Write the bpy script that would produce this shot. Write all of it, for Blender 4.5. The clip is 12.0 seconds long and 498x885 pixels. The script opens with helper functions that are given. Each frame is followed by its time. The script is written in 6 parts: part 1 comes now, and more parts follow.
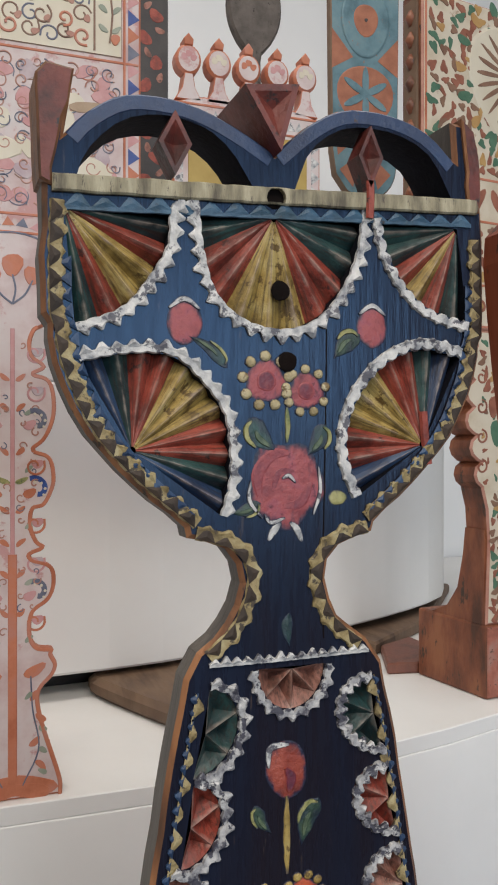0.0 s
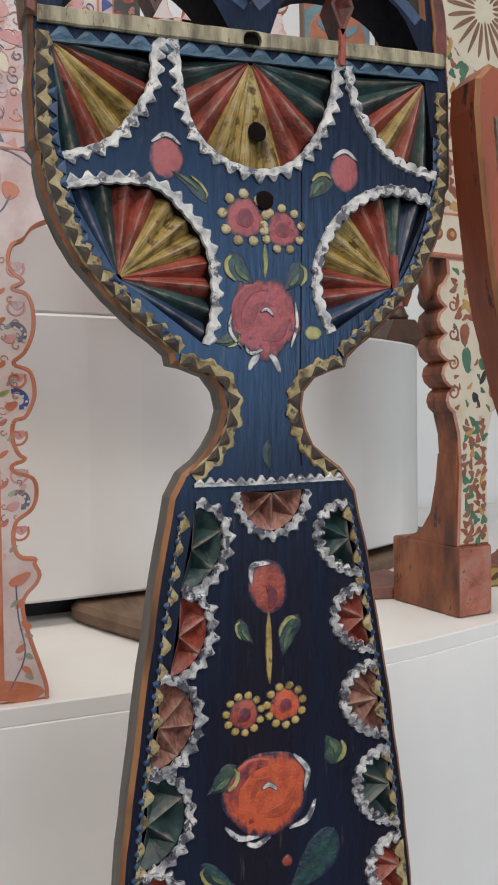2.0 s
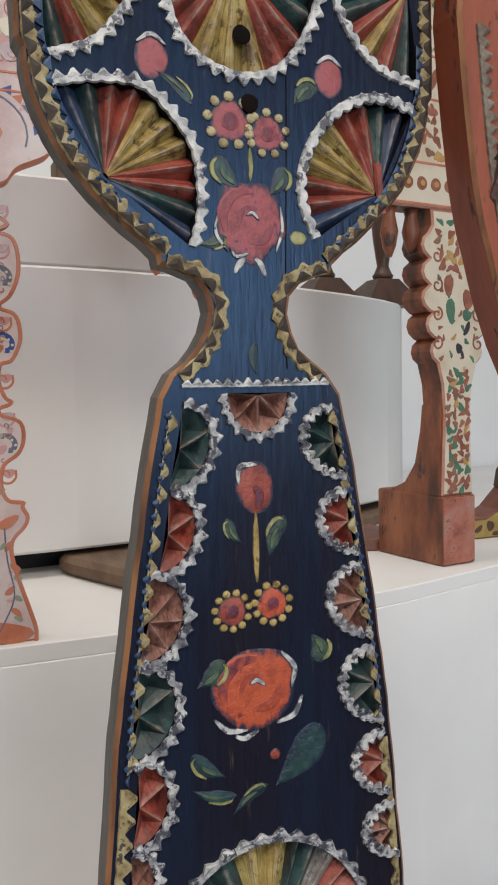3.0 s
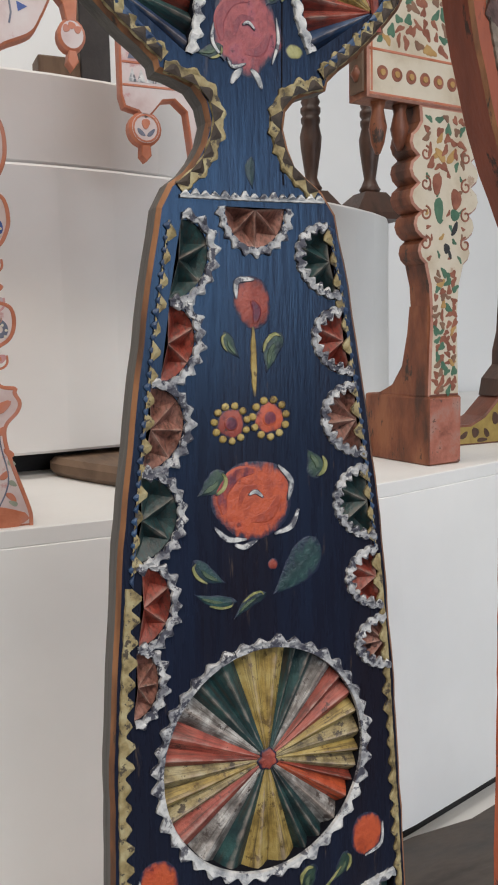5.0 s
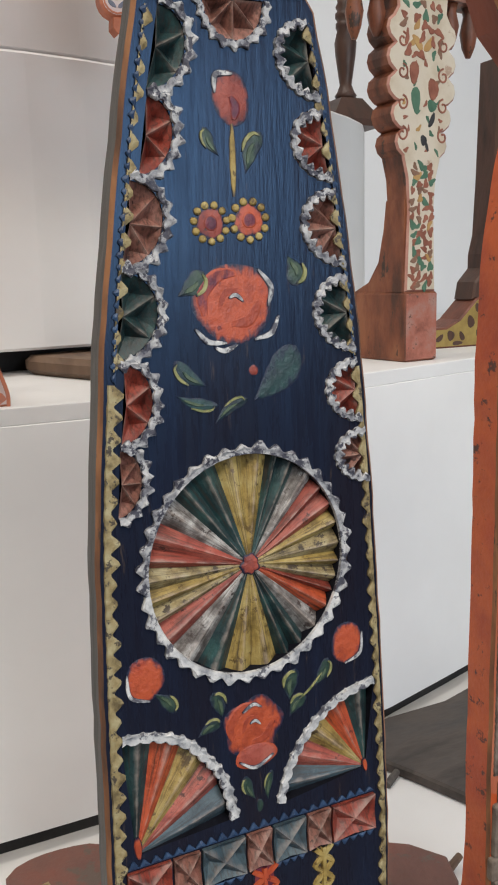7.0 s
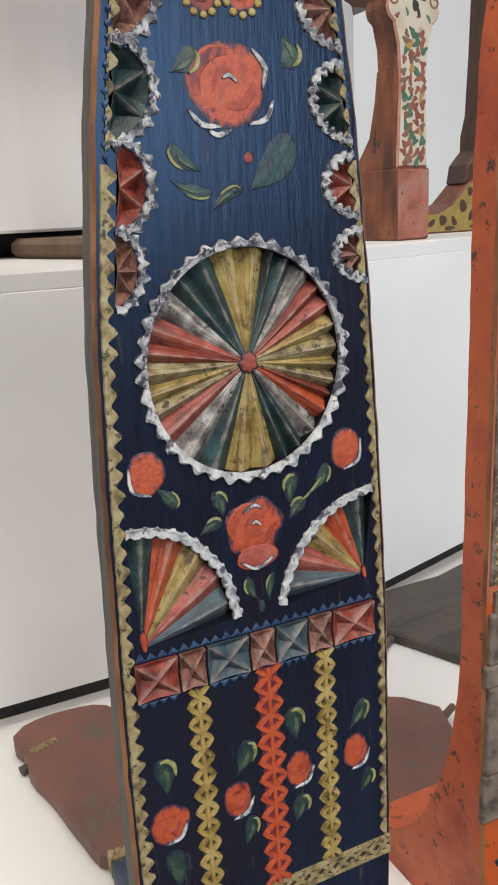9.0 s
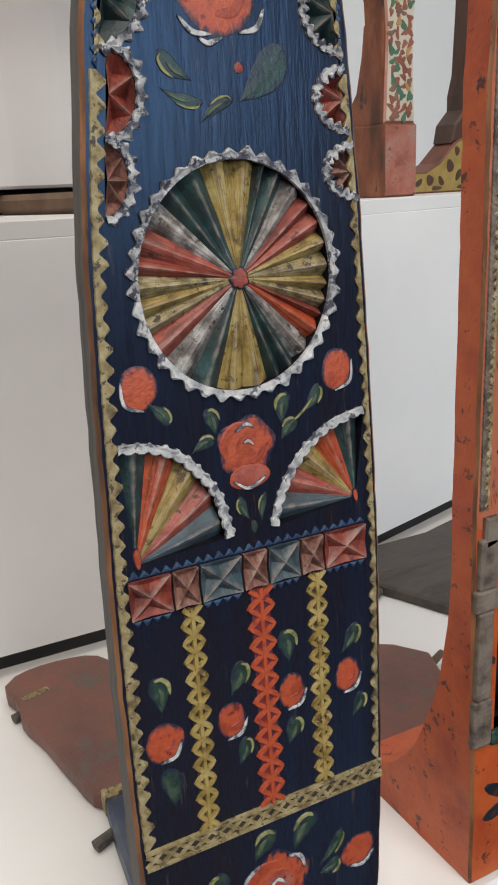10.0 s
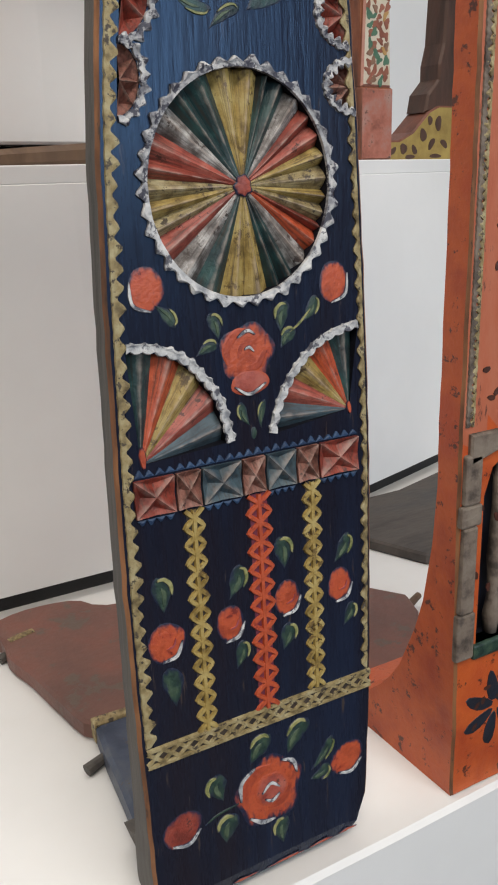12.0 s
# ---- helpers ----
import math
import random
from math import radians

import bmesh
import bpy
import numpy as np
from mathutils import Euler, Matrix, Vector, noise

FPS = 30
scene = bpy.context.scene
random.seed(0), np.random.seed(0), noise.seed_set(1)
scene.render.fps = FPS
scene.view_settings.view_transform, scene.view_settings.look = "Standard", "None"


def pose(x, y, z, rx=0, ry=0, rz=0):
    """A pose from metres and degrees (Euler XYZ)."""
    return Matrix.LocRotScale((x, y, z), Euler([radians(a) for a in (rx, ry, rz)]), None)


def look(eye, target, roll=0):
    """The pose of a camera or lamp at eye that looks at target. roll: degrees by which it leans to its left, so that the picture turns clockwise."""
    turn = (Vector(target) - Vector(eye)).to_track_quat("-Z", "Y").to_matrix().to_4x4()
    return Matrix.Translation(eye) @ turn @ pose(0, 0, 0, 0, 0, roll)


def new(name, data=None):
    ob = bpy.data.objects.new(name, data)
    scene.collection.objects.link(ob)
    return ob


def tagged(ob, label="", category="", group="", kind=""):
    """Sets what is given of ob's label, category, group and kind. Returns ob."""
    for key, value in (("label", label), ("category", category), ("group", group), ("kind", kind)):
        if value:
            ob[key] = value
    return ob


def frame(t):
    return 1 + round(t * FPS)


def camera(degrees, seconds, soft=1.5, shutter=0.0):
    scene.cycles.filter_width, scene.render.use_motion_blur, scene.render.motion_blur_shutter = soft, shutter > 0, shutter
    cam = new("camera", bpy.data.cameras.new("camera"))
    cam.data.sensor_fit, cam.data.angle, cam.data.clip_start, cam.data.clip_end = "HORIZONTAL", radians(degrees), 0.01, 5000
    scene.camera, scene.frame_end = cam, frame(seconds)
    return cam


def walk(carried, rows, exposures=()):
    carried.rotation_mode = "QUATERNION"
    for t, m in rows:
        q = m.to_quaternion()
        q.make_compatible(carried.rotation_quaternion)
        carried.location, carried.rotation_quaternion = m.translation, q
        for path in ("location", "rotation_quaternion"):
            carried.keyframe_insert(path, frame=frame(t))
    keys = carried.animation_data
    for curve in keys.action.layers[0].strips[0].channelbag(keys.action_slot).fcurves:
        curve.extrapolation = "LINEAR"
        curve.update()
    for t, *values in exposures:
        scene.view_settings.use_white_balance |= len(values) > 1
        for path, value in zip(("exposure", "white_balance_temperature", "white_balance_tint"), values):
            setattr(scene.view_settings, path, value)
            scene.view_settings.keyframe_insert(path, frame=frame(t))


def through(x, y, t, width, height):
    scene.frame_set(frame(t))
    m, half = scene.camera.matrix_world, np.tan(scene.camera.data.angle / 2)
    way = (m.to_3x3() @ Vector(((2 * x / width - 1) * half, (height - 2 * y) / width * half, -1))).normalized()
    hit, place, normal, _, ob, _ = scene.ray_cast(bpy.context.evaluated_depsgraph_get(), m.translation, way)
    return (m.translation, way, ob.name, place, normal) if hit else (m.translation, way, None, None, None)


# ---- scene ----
cam = camera(33.0, 12.0, soft=2.0)
METRES, EYE, TILT, LEAN, TURN = 0.42, 1.5, 0.0, 0.0, -20.3
ROWS = [
    (0.0, 0.0, 0.0, 0.0, 0.0, 0.0, -0.0),
    (0.5, 0.0047, 0.0044, -0.0268, -0.28, -0.03, 0.11),
    (1.0, -0.0032, -0.0239, -0.0639, -0.74, -0.44, 0.18),
    (1.5, 0.0005, -0.0362, -0.1091, -1.3, -1.22, 0.4),
    (2.0, -0.007, -0.052, -0.1575, -1.67, -1.74, 0.66),
    (2.5, -0.0116, -0.073, -0.2022, -2.19, -2.4, 0.86),
    (3.0, -0.01, -0.0719, -0.2416, -2.66, -3.38, 0.97),
    (5.0, -0.0309, -0.1071, -0.3935, -3.76, -7.12, 1.23),
    (5.5, -0.0319, -0.1223, -0.4275, -4.19, -7.69, 1.34),
    (6.0, -0.0307, -0.1327, -0.4687, -4.82, -8.38, 1.39),
    (6.5, -0.0327, -0.1404, -0.5153, -5.23, -9.27, 1.54),
    (7.0, -0.0439, -0.139, -0.5644, -5.49, -10.85, 1.52),
    (9.0, -0.0639, -0.1692, -0.734, -6.43, -15.53, 2.39),
    (9.5, -0.0686, -0.1833, -0.7712, -6.7, -16.28, 2.57),
    (10.0, -0.0771, -0.1925, -0.815, -7.41, -16.8, 2.51),
    (10.5, -0.1062, -0.2069, -0.8481, -8.94, -17.25, 2.03),
    (11.0, -0.1145, -0.2164, -0.8699, -9.56, -17.3, 1.83),
    (11.5, -0.1313, -0.2324, -0.8926, -9.67, -17.28, 1.81),
    (12.0, -0.1425, -0.2571, -0.9156, -9.74, -17.45, 1.63),
]
walk(cam, [(t, pose(0, 0, EYE, TILT, LEAN, TURN) @ pose(METRES * x, METRES * y, METRES * z, 90 + pitch, roll, yaw)) for t, x, y, z, yaw, pitch, roll in ROWS],
     [(0.0, 0.0), (3.0, 0.05), (5.0, 0.10), (7.0, 0.20), (9.0, 0.32), (9.5, 0.20), (10.0, 0.10), (10.5, 0.0), (11.0, 0.0), (11.5, 0.11), (12.0, 0.15)])

# ---- light: a bright museum hall, window behind the visitor, soft ceiling panels ----
world = bpy.data.worlds.new("hall_sky")
scene.world = world
world.use_nodes = True
wn = world.node_tree.nodes
sky = wn.new("ShaderNodeTexSky")
sky.sky_type, sky.sun_disc = "NISHITA", False
sky.sun_elevation, sky.sun_rotation = radians(40), radians(160)
wn["Background"].inputs["Strength"].default_value = 0.1
world.node_tree.links.new(sky.outputs[0], wn["Background"].inputs["Color"])


def area(name, place, target, sx, sy, watts, colour=(1, 1, 1)):
    data = bpy.data.lights.new(name, "AREA")
    data.shape, data.size, data.size_y, data.energy, data.color = "RECTANGLE", sx, sy, watts, colour
    ob = new(name, data)
    ob.matrix_world = look(place, target)
    return ob


area("window_daylight", (1.0, -3.42, 1.95), (1.0, 0, 1.9), 2.6, 1.2, 64, (0.80, 0.89, 1.0))
area("ceiling_panel_light", (-0.45, -1.4, 3.36), (-0.45, -1.4, 0), 2.8, 0.9, 72, (1.0, 0.90, 0.78))
area("ceiling_panel_light", (0.1, 0.9, 3.36), (0.1, 0.9, 0), 2.4, 0.6, 23, (1.0, 0.92, 0.83))

# ---- materials ----


def material(name, colours, scale=30.0, rough=0.55, bump=0.15, fine=220.0, metal=0.0, stretch=(1, 1, 1), contrast=(0.35, 0.65), wear=None, amount=0.0, spots=90.0, spec=0.5, tint=None):
    """Paint or wood: two or three tones mixed by broad noise, fine bump, and worn patches of another colour."""
    m = bpy.data.materials.new(name)
    m.use_nodes = True
    n, l = m.node_tree.nodes, m.node_tree.links
    b = n["Principled BSDF"]
    co = n.new("ShaderNodeTexCoord")
    mp = n.new("ShaderNodeMapping")
    mp.inputs["Scale"].default_value = stretch
    l.new(co.outputs["Object"], mp.inputs["Vector"])

    def tex(s, detail=5.0, r=0.6):
        t = n.new("ShaderNodeTexNoise")
        t.inputs["Scale"].default_value, t.inputs["Detail"].default_value, t.inputs["Roughness"].default_value = s, detail, r
        l.new(mp.outputs[0], t.inputs["Vector"])
        return t

    broad = tex(scale)
    ramp = n.new("ShaderNodeValToRGB")
    els = ramp.color_ramp.elements
    els[0].position, els[1].position = contrast
    els[0].color, els[1].color = (*colours[0], 1), (*colours[-1], 1)
    if len(colours) > 2:
        els.new(sum(contrast) / 2).color = (*colours[1], 1)
    l.new(broad.outputs["Fac"], ramp.inputs["Fac"])
    out = ramp.outputs["Color"]
    grain = tex(fine, 4.0)
    if wear:
        worn = tex(spots, 6.0, 0.7)
        cut = n.new("ShaderNodeMapRange")
        cut.inputs["From Min"].default_value, cut.inputs["From Max"].default_value = 0.72 - amount, 0.76 - amount
        l.new(worn.outputs["Fac"], cut.inputs["Value"])
        mix = n.new("ShaderNodeMix")
        mix.data_type = "RGBA"
        l.new(cut.outputs[0], mix.inputs["Factor"])
        l.new(out, mix.inputs["A"])
        mix.inputs["B"].default_value = (*wear, 1)
        out = mix.outputs["Result"]
    l.new(out, b.inputs["Base Color"])
    rr = n.new("ShaderNodeMapRange")
    rr.inputs["To Min"].default_value, rr.inputs["To Max"].default_value = max(0.05, rough - 0.12), min(1, rough + 0.12)
    l.new(grain.outputs["Fac"], rr.inputs["Value"])
    l.new(rr.outputs[0], b.inputs["Roughness"])
    b.inputs["Metallic"].default_value = metal
    b.inputs["Specular IOR Level"].default_value = spec
    if tint:
        b.inputs["Specular Tint"].default_value = (*tint, 1)
    if bump:
        bp = n.new("ShaderNodeBump")
        bp.inputs["Strength"].default_value, bp.inputs["Distance"].default_value = bump, 0.002
        l.new(grain.outputs["Fac"], bp.inputs["Height"])
        l.new(bp.outputs[0], b.inputs["Normal"])
    return m


NAVY = material("navy_paint", [(0.014, 0.010, 0.014), (0.011, 0.011, 0.020), (0.012, 0.016, 0.034)], 22, 0.28, 0.15, 300, stretch=(1, 1, 0.10), spec=0.42, tint=(0.26, 0.50, 0.86), wear=(0.055, 0.04, 0.035), amount=0.09, spots=210)
BLUE = material("blue_paint", [(0.010, 0.022, 0.055), (0.018, 0.045, 0.105), (0.03, 0.075, 0.16)], 40, 0.5, 0.3, 300, stretch=(1, 1, 0.3), wear=(0.03, 0.025, 0.03), amount=0.07, spots=120)
SIDE = material("bare_side_wood", [(0.03, 0.027, 0.024), (0.095, 0.085, 0.075), (0.055, 0.05, 0.048)], 25, 0.7, 0.5, 200, stretch=(1, 1, 0.1))
EDGE = material("worn_edge_wood", [(0.04, 0.022, 0.014), (0.16, 0.064, 0.026), (0.29, 0.125, 0.050)], 60, 0.65, 0.5, 260, stretch=(1, 1, 0.22), contrast=(0.3, 0.6), wear=(0.035, 0.024, 0.018), amount=0.12, spots=90)
RED = material("madder_red_paint", [(0.12, 0.019, 0.013), (0.25, 0.040, 0.024), (0.33, 0.07, 0.045)], 55, 0.5, 0.35, 350, wear=(0.06, 0.02, 0.018), amount=0.10)
PINK = material("rose_red_paint", [(0.20, 0.035, 0.045), (0.33, 0.07, 0.075), (0.27, 0.06, 0.09)], 90, 0.5, 0.3, 350, wear=(0.12, 0.02, 0.03), amount=0.12)
ORANGE = material("orange_red_paint", [(0.33, 0.05, 0.018), (0.48, 0.085, 0.03), (0.40, 0.06, 0.025)], 90, 0.45, 0.3, 350, wear=(0.17, 0.02, 0.012), amount=0.10)
YELLOW = material("ochre_paint", [(0.17, 0.11, 0.025), (0.36, 0.25, 0.07), (0.44, 0.34, 0.13)], 70, 0.55, 0.35, 350, wear=(0.13, 0.08, 0.022), amount=0.15, spots=120)
CREAM = material("cream_paint", [(0.22, 0.17, 0.08), (0.42, 0.35, 0.20), (0.52, 0.46, 0.31)], 60, 0.55, 0.4, 350, wear=(0.18, 0.12, 0.05), amount=0.15, spots=120)
WHITE = material("chalky_white_paint", [(0.22, 0.23, 0.25), (0.50, 0.50, 0.50), (0.68, 0.67, 0.65)], 120, 0.6, 0.4, 350, wear=(0.10, 0.10, 0.12), amount=0.17, spots=110)
GREEN = material("dark_green_paint", [(0.006, 0.018, 0.022), (0.012, 0.040, 0.042), (0.025, 0.075, 0.07)], 60, 0.45, 0.3, 350, wear=(0.05, 0.02, 0.02), amount=0.06)
LEAF = material("leaf_green_paint", [(0.008, 0.022, 0.018), (0.020, 0.048, 0.034), (0.05, 0.085, 0.05)], 110, 0.45, 0.3, 350)
BROWN = material("brown_pink_paint", [(0.12, 0.045, 0.032), (0.26, 0.11, 0.08), (0.33, 0.16, 0.125)], 80, 0.55, 0.35, 350, wear=(0.04, 0.02, 0.018), amount=0.12)
# Near-black blue puts the shade of arch undersides and hollow walls into colour.
HOLLOW = material("hollow_shade_blue", [(0.006, 0.006, 0.010), (0.010, 0.011, 0.018)], 40, 0.8, 0.3, 300, spec=0.12)
# Near-black colour carries the shade of drilled holes and hollow floors.
HOLE = material("hole_shade_black", [(0.004, 0.003, 0.003), (0.010, 0.006, 0.005)], 60, 0.9, spec=0.1)
SHELFWHITE = material("white_shelf_paint", [(0.74, 0.74, 0.73), (0.80, 0.80, 0.79)], 3, 0.5, 0.02, 120)
WALLWHITE = material("white_wall_paint", [(0.78, 0.79, 0.80), (0.83, 0.83, 0.83)], 1.5, 0.8, 0.05, 160)
# Dark grey of the unseen south wall, chosen to dim reflections in blue paint.
GREYWALL = material("dark_grey_wall_paint", [(0.055, 0.06, 0.07), (0.075, 0.08, 0.09)], 1.5, 0.8, 0.05, 160)
# Black in place of the shade in the gaps under the plinths.
DARKGAP = material("plinth_gap_shade", [(0.008, 0.008, 0.009), (0.018, 0.018, 0.018)], 10, 0.7)
FLOOR = material("grey_floor", [(0.045, 0.038, 0.034), (0.075, 0.065, 0.058)], 3, 0.35, 0.05)
OLDWOOD = material("old_brown_wood", [(0.07, 0.040, 0.024), (0.16, 0.10, 0.062), (0.12, 0.075, 0.05)], 18, 0.65, 0.3, 180, stretch=(1, 0.2, 0.2))
REDBOARD = material("worn_red_board", [(0.12, 0.058, 0.046), (0.17, 0.074, 0.056), (0.22, 0.068, 0.044)], 9, 0.5, 0.35, 180, contrast=(0.35, 0.7), wear=(0.12, 0.085, 0.068), amount=0.15, spots=26)
RUST = material("rust_red_wood", [(0.09, 0.030, 0.017), (0.17, 0.058, 0.034), (0.13, 0.05, 0.034)], 20, 0.5, 0.3, 200, stretch=(1, 1, 0.3), wear=(0.05, 0.03, 0.02), amount=0.07)
DARKRED = material("dark_red_wood", [(0.045, 0.011, 0.009), (0.12, 0.022, 0.016), (0.17, 0.036, 0.026)], 50, 0.5, 0.35, 260, wear=(0.02, 0.014, 0.016), amount=0.14, spots=60)
GREYWHITE = material("rubbed_grey_white_paint", [(0.07, 0.06, 0.053), (0.21, 0.19, 0.175), (0.52, 0.50, 0.47)], 90, 0.55, 0.4, 350, wear=(0.06, 0.045, 0.04), amount=0.16, spots=140)
TEALCHIP = material("teal_blue_chip_paint", [(0.015, 0.05, 0.08), (0.03, 0.085, 0.15), (0.05, 0.12, 0.19)], 70, 0.5, 0.3, 350, wear=(0.03, 0.025, 0.025), amount=0.12)
SLATE = material("slate_blue_paint", [(0.025, 0.045, 0.06), (0.05, 0.085, 0.105), (0.07, 0.11, 0.13)], 60, 0.5, 0.3, 350)
TANGERINE = material("tangerine_red_paint", [(0.36, 0.052, 0.013), (0.52, 0.098, 0.019), (0.44, 0.066, 0.016)], 14, 0.42, 0.25, 260, wear=(0.09, 0.022, 0.012), amount=0.13, spots=75)

# ---- mesh helpers ----


def part(name, bm, mat, parent=None, label=""):
    me = bpy.data.meshes.new(name)
    bm.normal_update()
    bm.to_mesh(me)
    bm.free()
    for m in mat if isinstance(mat, (list, tuple)) else [mat]:
        me.materials.append(m)
    ob = new(name, me)
    if parent:
        ob.parent = parent
    if label:
        tagged(ob, label)
    return ob


def thing(name, place, label, category, group="", kind="", turn=0.0):
    ob = new(name)
    ob.empty_display_size = 0.05
    ob.matrix_world = pose(*place, 0, 0, turn)
    return tagged(ob, label, category, group, kind)


def inside(p, poly):
    x, y = p
    hit = False
    for i in range(len(poly)):
        (x0, y0), (x1, y1) = poly[i - 1], poly[i]
        if (y0 > y) != (y1 > y) and x < (x1 - x0) * (y - y0) / (y1 - y0) + x0:
            hit = not hit
    return hit


def area2(poly):
    return sum(poly[i - 1][0] * poly[i][1] - poly[i][0] * poly[i - 1][1] for i in range(len(poly)))


def inset(poly, d):
    """The polygon moved inwards by d."""
    if area2(poly) < 0:
        poly = poly[::-1]
    res = []
    for i in range(len(poly)):
        a, p, b = Vector(poly[i - 1]), Vector(poly[i]), Vector(poly[(i + 1) % len(poly)])
        u, v = (p - a).normalized(), (b - p).normalized()
        n = Vector((-u.y - v.y, u.x + v.x))
        n = n.normalized() if n.length > 1e-6 else Vector((-u.y, u.x))
        k = max(0.5, n.dot(Vector((-u.y, u.x))))
        res.append(tuple(p + n * d / k))
    return res


def smooth(points, n, closed=False):
    """n + 1 points along a smooth line through the given ones, evenly spaced."""
    pts = [Vector(p) for p in points]
    if closed:
        pts = [pts[-1]] + pts + [pts[0], pts[1]]
    else:
        pts = [2 * pts[0] - pts[1]] + pts + [2 * pts[-1] - pts[-2]]
    fine = []
    for i in range(1, len(pts) - 2):
        p0, p1, p2, p3 = pts[i - 1:i + 3]
        for k in range(12):
            t = k / 12
            fine.append(0.5 * (2 * p1 + (p2 - p0) * t + (2 * p0 - 5 * p1 + 4 * p2 - p3) * t * t + (3 * p1 - p0 - 3 * p2 + p3) * t ** 3))
    fine.append(pts[-2])
    run = [0.0]
    for a, b in zip(fine, fine[1:]):
        run.append(run[-1] + (b - a).length)
    res = []
    for k in range(n + 1):
        s = run[-1] * k / n
        i = min(len(run) - 2, max(0, int(np.searchsorted(run, s)) - 1))
        f = (s - run[i]) / max(1e-9, run[i + 1] - run[i])
        res.append(tuple(fine[i].lerp(fine[i + 1], f)))
    return res


def rough(poly, step=0.011, amount=0.0005):
    """The outline with its long edges broken up a little, as a hand tool leaves them."""
    res = []
    for i in range(len(poly)):
        a, b = Vector(poly[i - 1]), Vector(poly[i])
        n = max(1, int((b - a).length / step))
        side_ = Vector((-(b - a).y, (b - a).x)).normalized()
        for k in range(n):
            p = a.lerp(b, k / n)
            q = noise.noise((p.x * 90, p.y * 90, 3.1)) + 0.5 * noise.noise((p.x * 300, p.y * 300, 7.7))
            res.append(tuple(p + side_ * amount * q * 1.6))
    return res


def flat(x, z, d):
    """A board's face: x across, z up, d out of the face."""
    return Vector((x, -d, z))


def slab(outline, thick, at=flat, through=(), pockets=(), chamfer=0.002, grid=0.02):
    """A board with carved pockets [(polygon, depth)] and openings; faces: 0 front, 1 chamfer, 2 sides and back, 3 pockets."""
    from mathutils.geometry import delaunay_2d_cdt
    if area2(outline) < 0:
        outline = outline[::-1]
    front = inset(outline, chamfer)
    loops = [front] + [list(h) for h in through] + [list(p) for p, _ in pockets]
    vs, es = [], []
    for lp in loops:
        k = len(vs)
        vs += [Vector(p) for p in lp]
        es += [(k + i, k + (i + 1) % len(lp)) for i in range(len(lp))]
    xs, zs = [p[0] for p in front], [p[1] for p in front]
    x = min(xs) + grid / 2
    while x < max(xs):
        z = min(zs) + grid / 2
        while z < max(zs):
            if inside((x, z), front):
                vs.append(Vector((x, z)))
            z += grid
        x += grid
    cv, _, cf, *_ = delaunay_2d_cdt(vs, es, [], 0, 1e-6)
    bm = bmesh.new()
    cache = {}

    def vert(i, d):
        if (i, d) not in cache:
            cache[i, d] = bm.verts.new(at(cv[i].x, cv[i].y, d))
        return cache[i, d]

    layer = []
    for f in cf:
        c = sum((cv[i] for i in f), Vector((0, 0))) / len(f)
        d = None
        if inside(c, front) and not any(inside(c, h) for h in through):
            d = 0.0
            for poly, depth in pockets:
                if inside(c, poly):
                    d = -depth
        layer.append(d)
    owner = {}
    for f, d in zip(cf, layer):
        for a, b in zip(f, f[1:] + f[:1]):
            owner.setdefault(frozenset((a, b)), []).append(d)
        if d is None:
            continue
        face = bm.faces.new([vert(i, d) for i in f])
        face.material_index = 0 if d == 0 else 3
        bm.faces.new([vert(i, -thick) for i in reversed(f)]).material_index = 2
    for e, ds in owner.items():
        if len(ds) < 2 or ds[0] == ds[1]:
            continue
        a, b = e
        lo = [-thick if d is None else d for d in ds]
        if None in ds and not any(inside((cv[a] + cv[b]) / 2 + off, h) for h in through for off in (Vector((1e-4, 0)), Vector((-1e-4, 0)), Vector((0, 1e-4)), Vector((0, -1e-4)))):
            continue
        f = bm.faces.new([vert(a, lo[0]), vert(b, lo[0]), vert(b, lo[1]), vert(a, lo[1])])
        f.material_index = 3
    n = len(outline)
    rings = [[bm.verts.new(at(*p, d)) for p in poly] for poly, d in ((front, 0), (outline, -chamfer), (outline, chamfer - thick), (front, -thick))]
    for k in range(3):
        for i in range(n):
            j = (i + 1) % n
            bm.faces.new([rings[k][i], rings[k + 1][i], rings[k + 1][j], rings[k][j]]).material_index = 1 if k == 0 else 2
    bmesh.ops.remove_doubles(bm, verts=bm.verts, dist=1e-5)
    bmesh.ops.recalc_face_normals(bm, faces=bm.faces)
    return bm


def box(bm, lo, hi, bevel=0.0):
    m = Matrix.Translation([(a + b) / 2 for a, b in zip(lo, hi)]) @ Matrix.Diagonal([b - a for a, b in zip(lo, hi)] + [1])
    vs = bmesh.ops.create_cube(bm, size=1, matrix=m)["verts"]
    if bevel:
        bmesh.ops.bevel(bm, geom=[e for e in bm.edges if e.verts[0] in vs], offset=bevel, segments=2, affect="EDGES", profile=0.5)
    return bm


def extrude_plan(outline, z0, z1, bevel=0.004):
    """An upright solid on a plan outline, with eased top and bottom edges."""
    if area2(outline) < 0:
        outline = outline[::-1]
    ins = inset(outline, bevel)
    bm = bmesh.new()
    rings = [[bm.verts.new((*p, z)) for p in poly] for poly, z in ((ins, z0), (outline, z0 + bevel), (outline, z1 - bevel), (ins, z1))]
    n = len(outline)
    bm.faces.new(rings[0][::-1])
    bm.faces.new(rings[3])
    for k in range(3):
        for i in range(n):
            j = (i + 1) % n
            bm.faces.new([rings[k][i], rings[k][j], rings[k + 1][j], rings[k + 1][i]])
    return bm


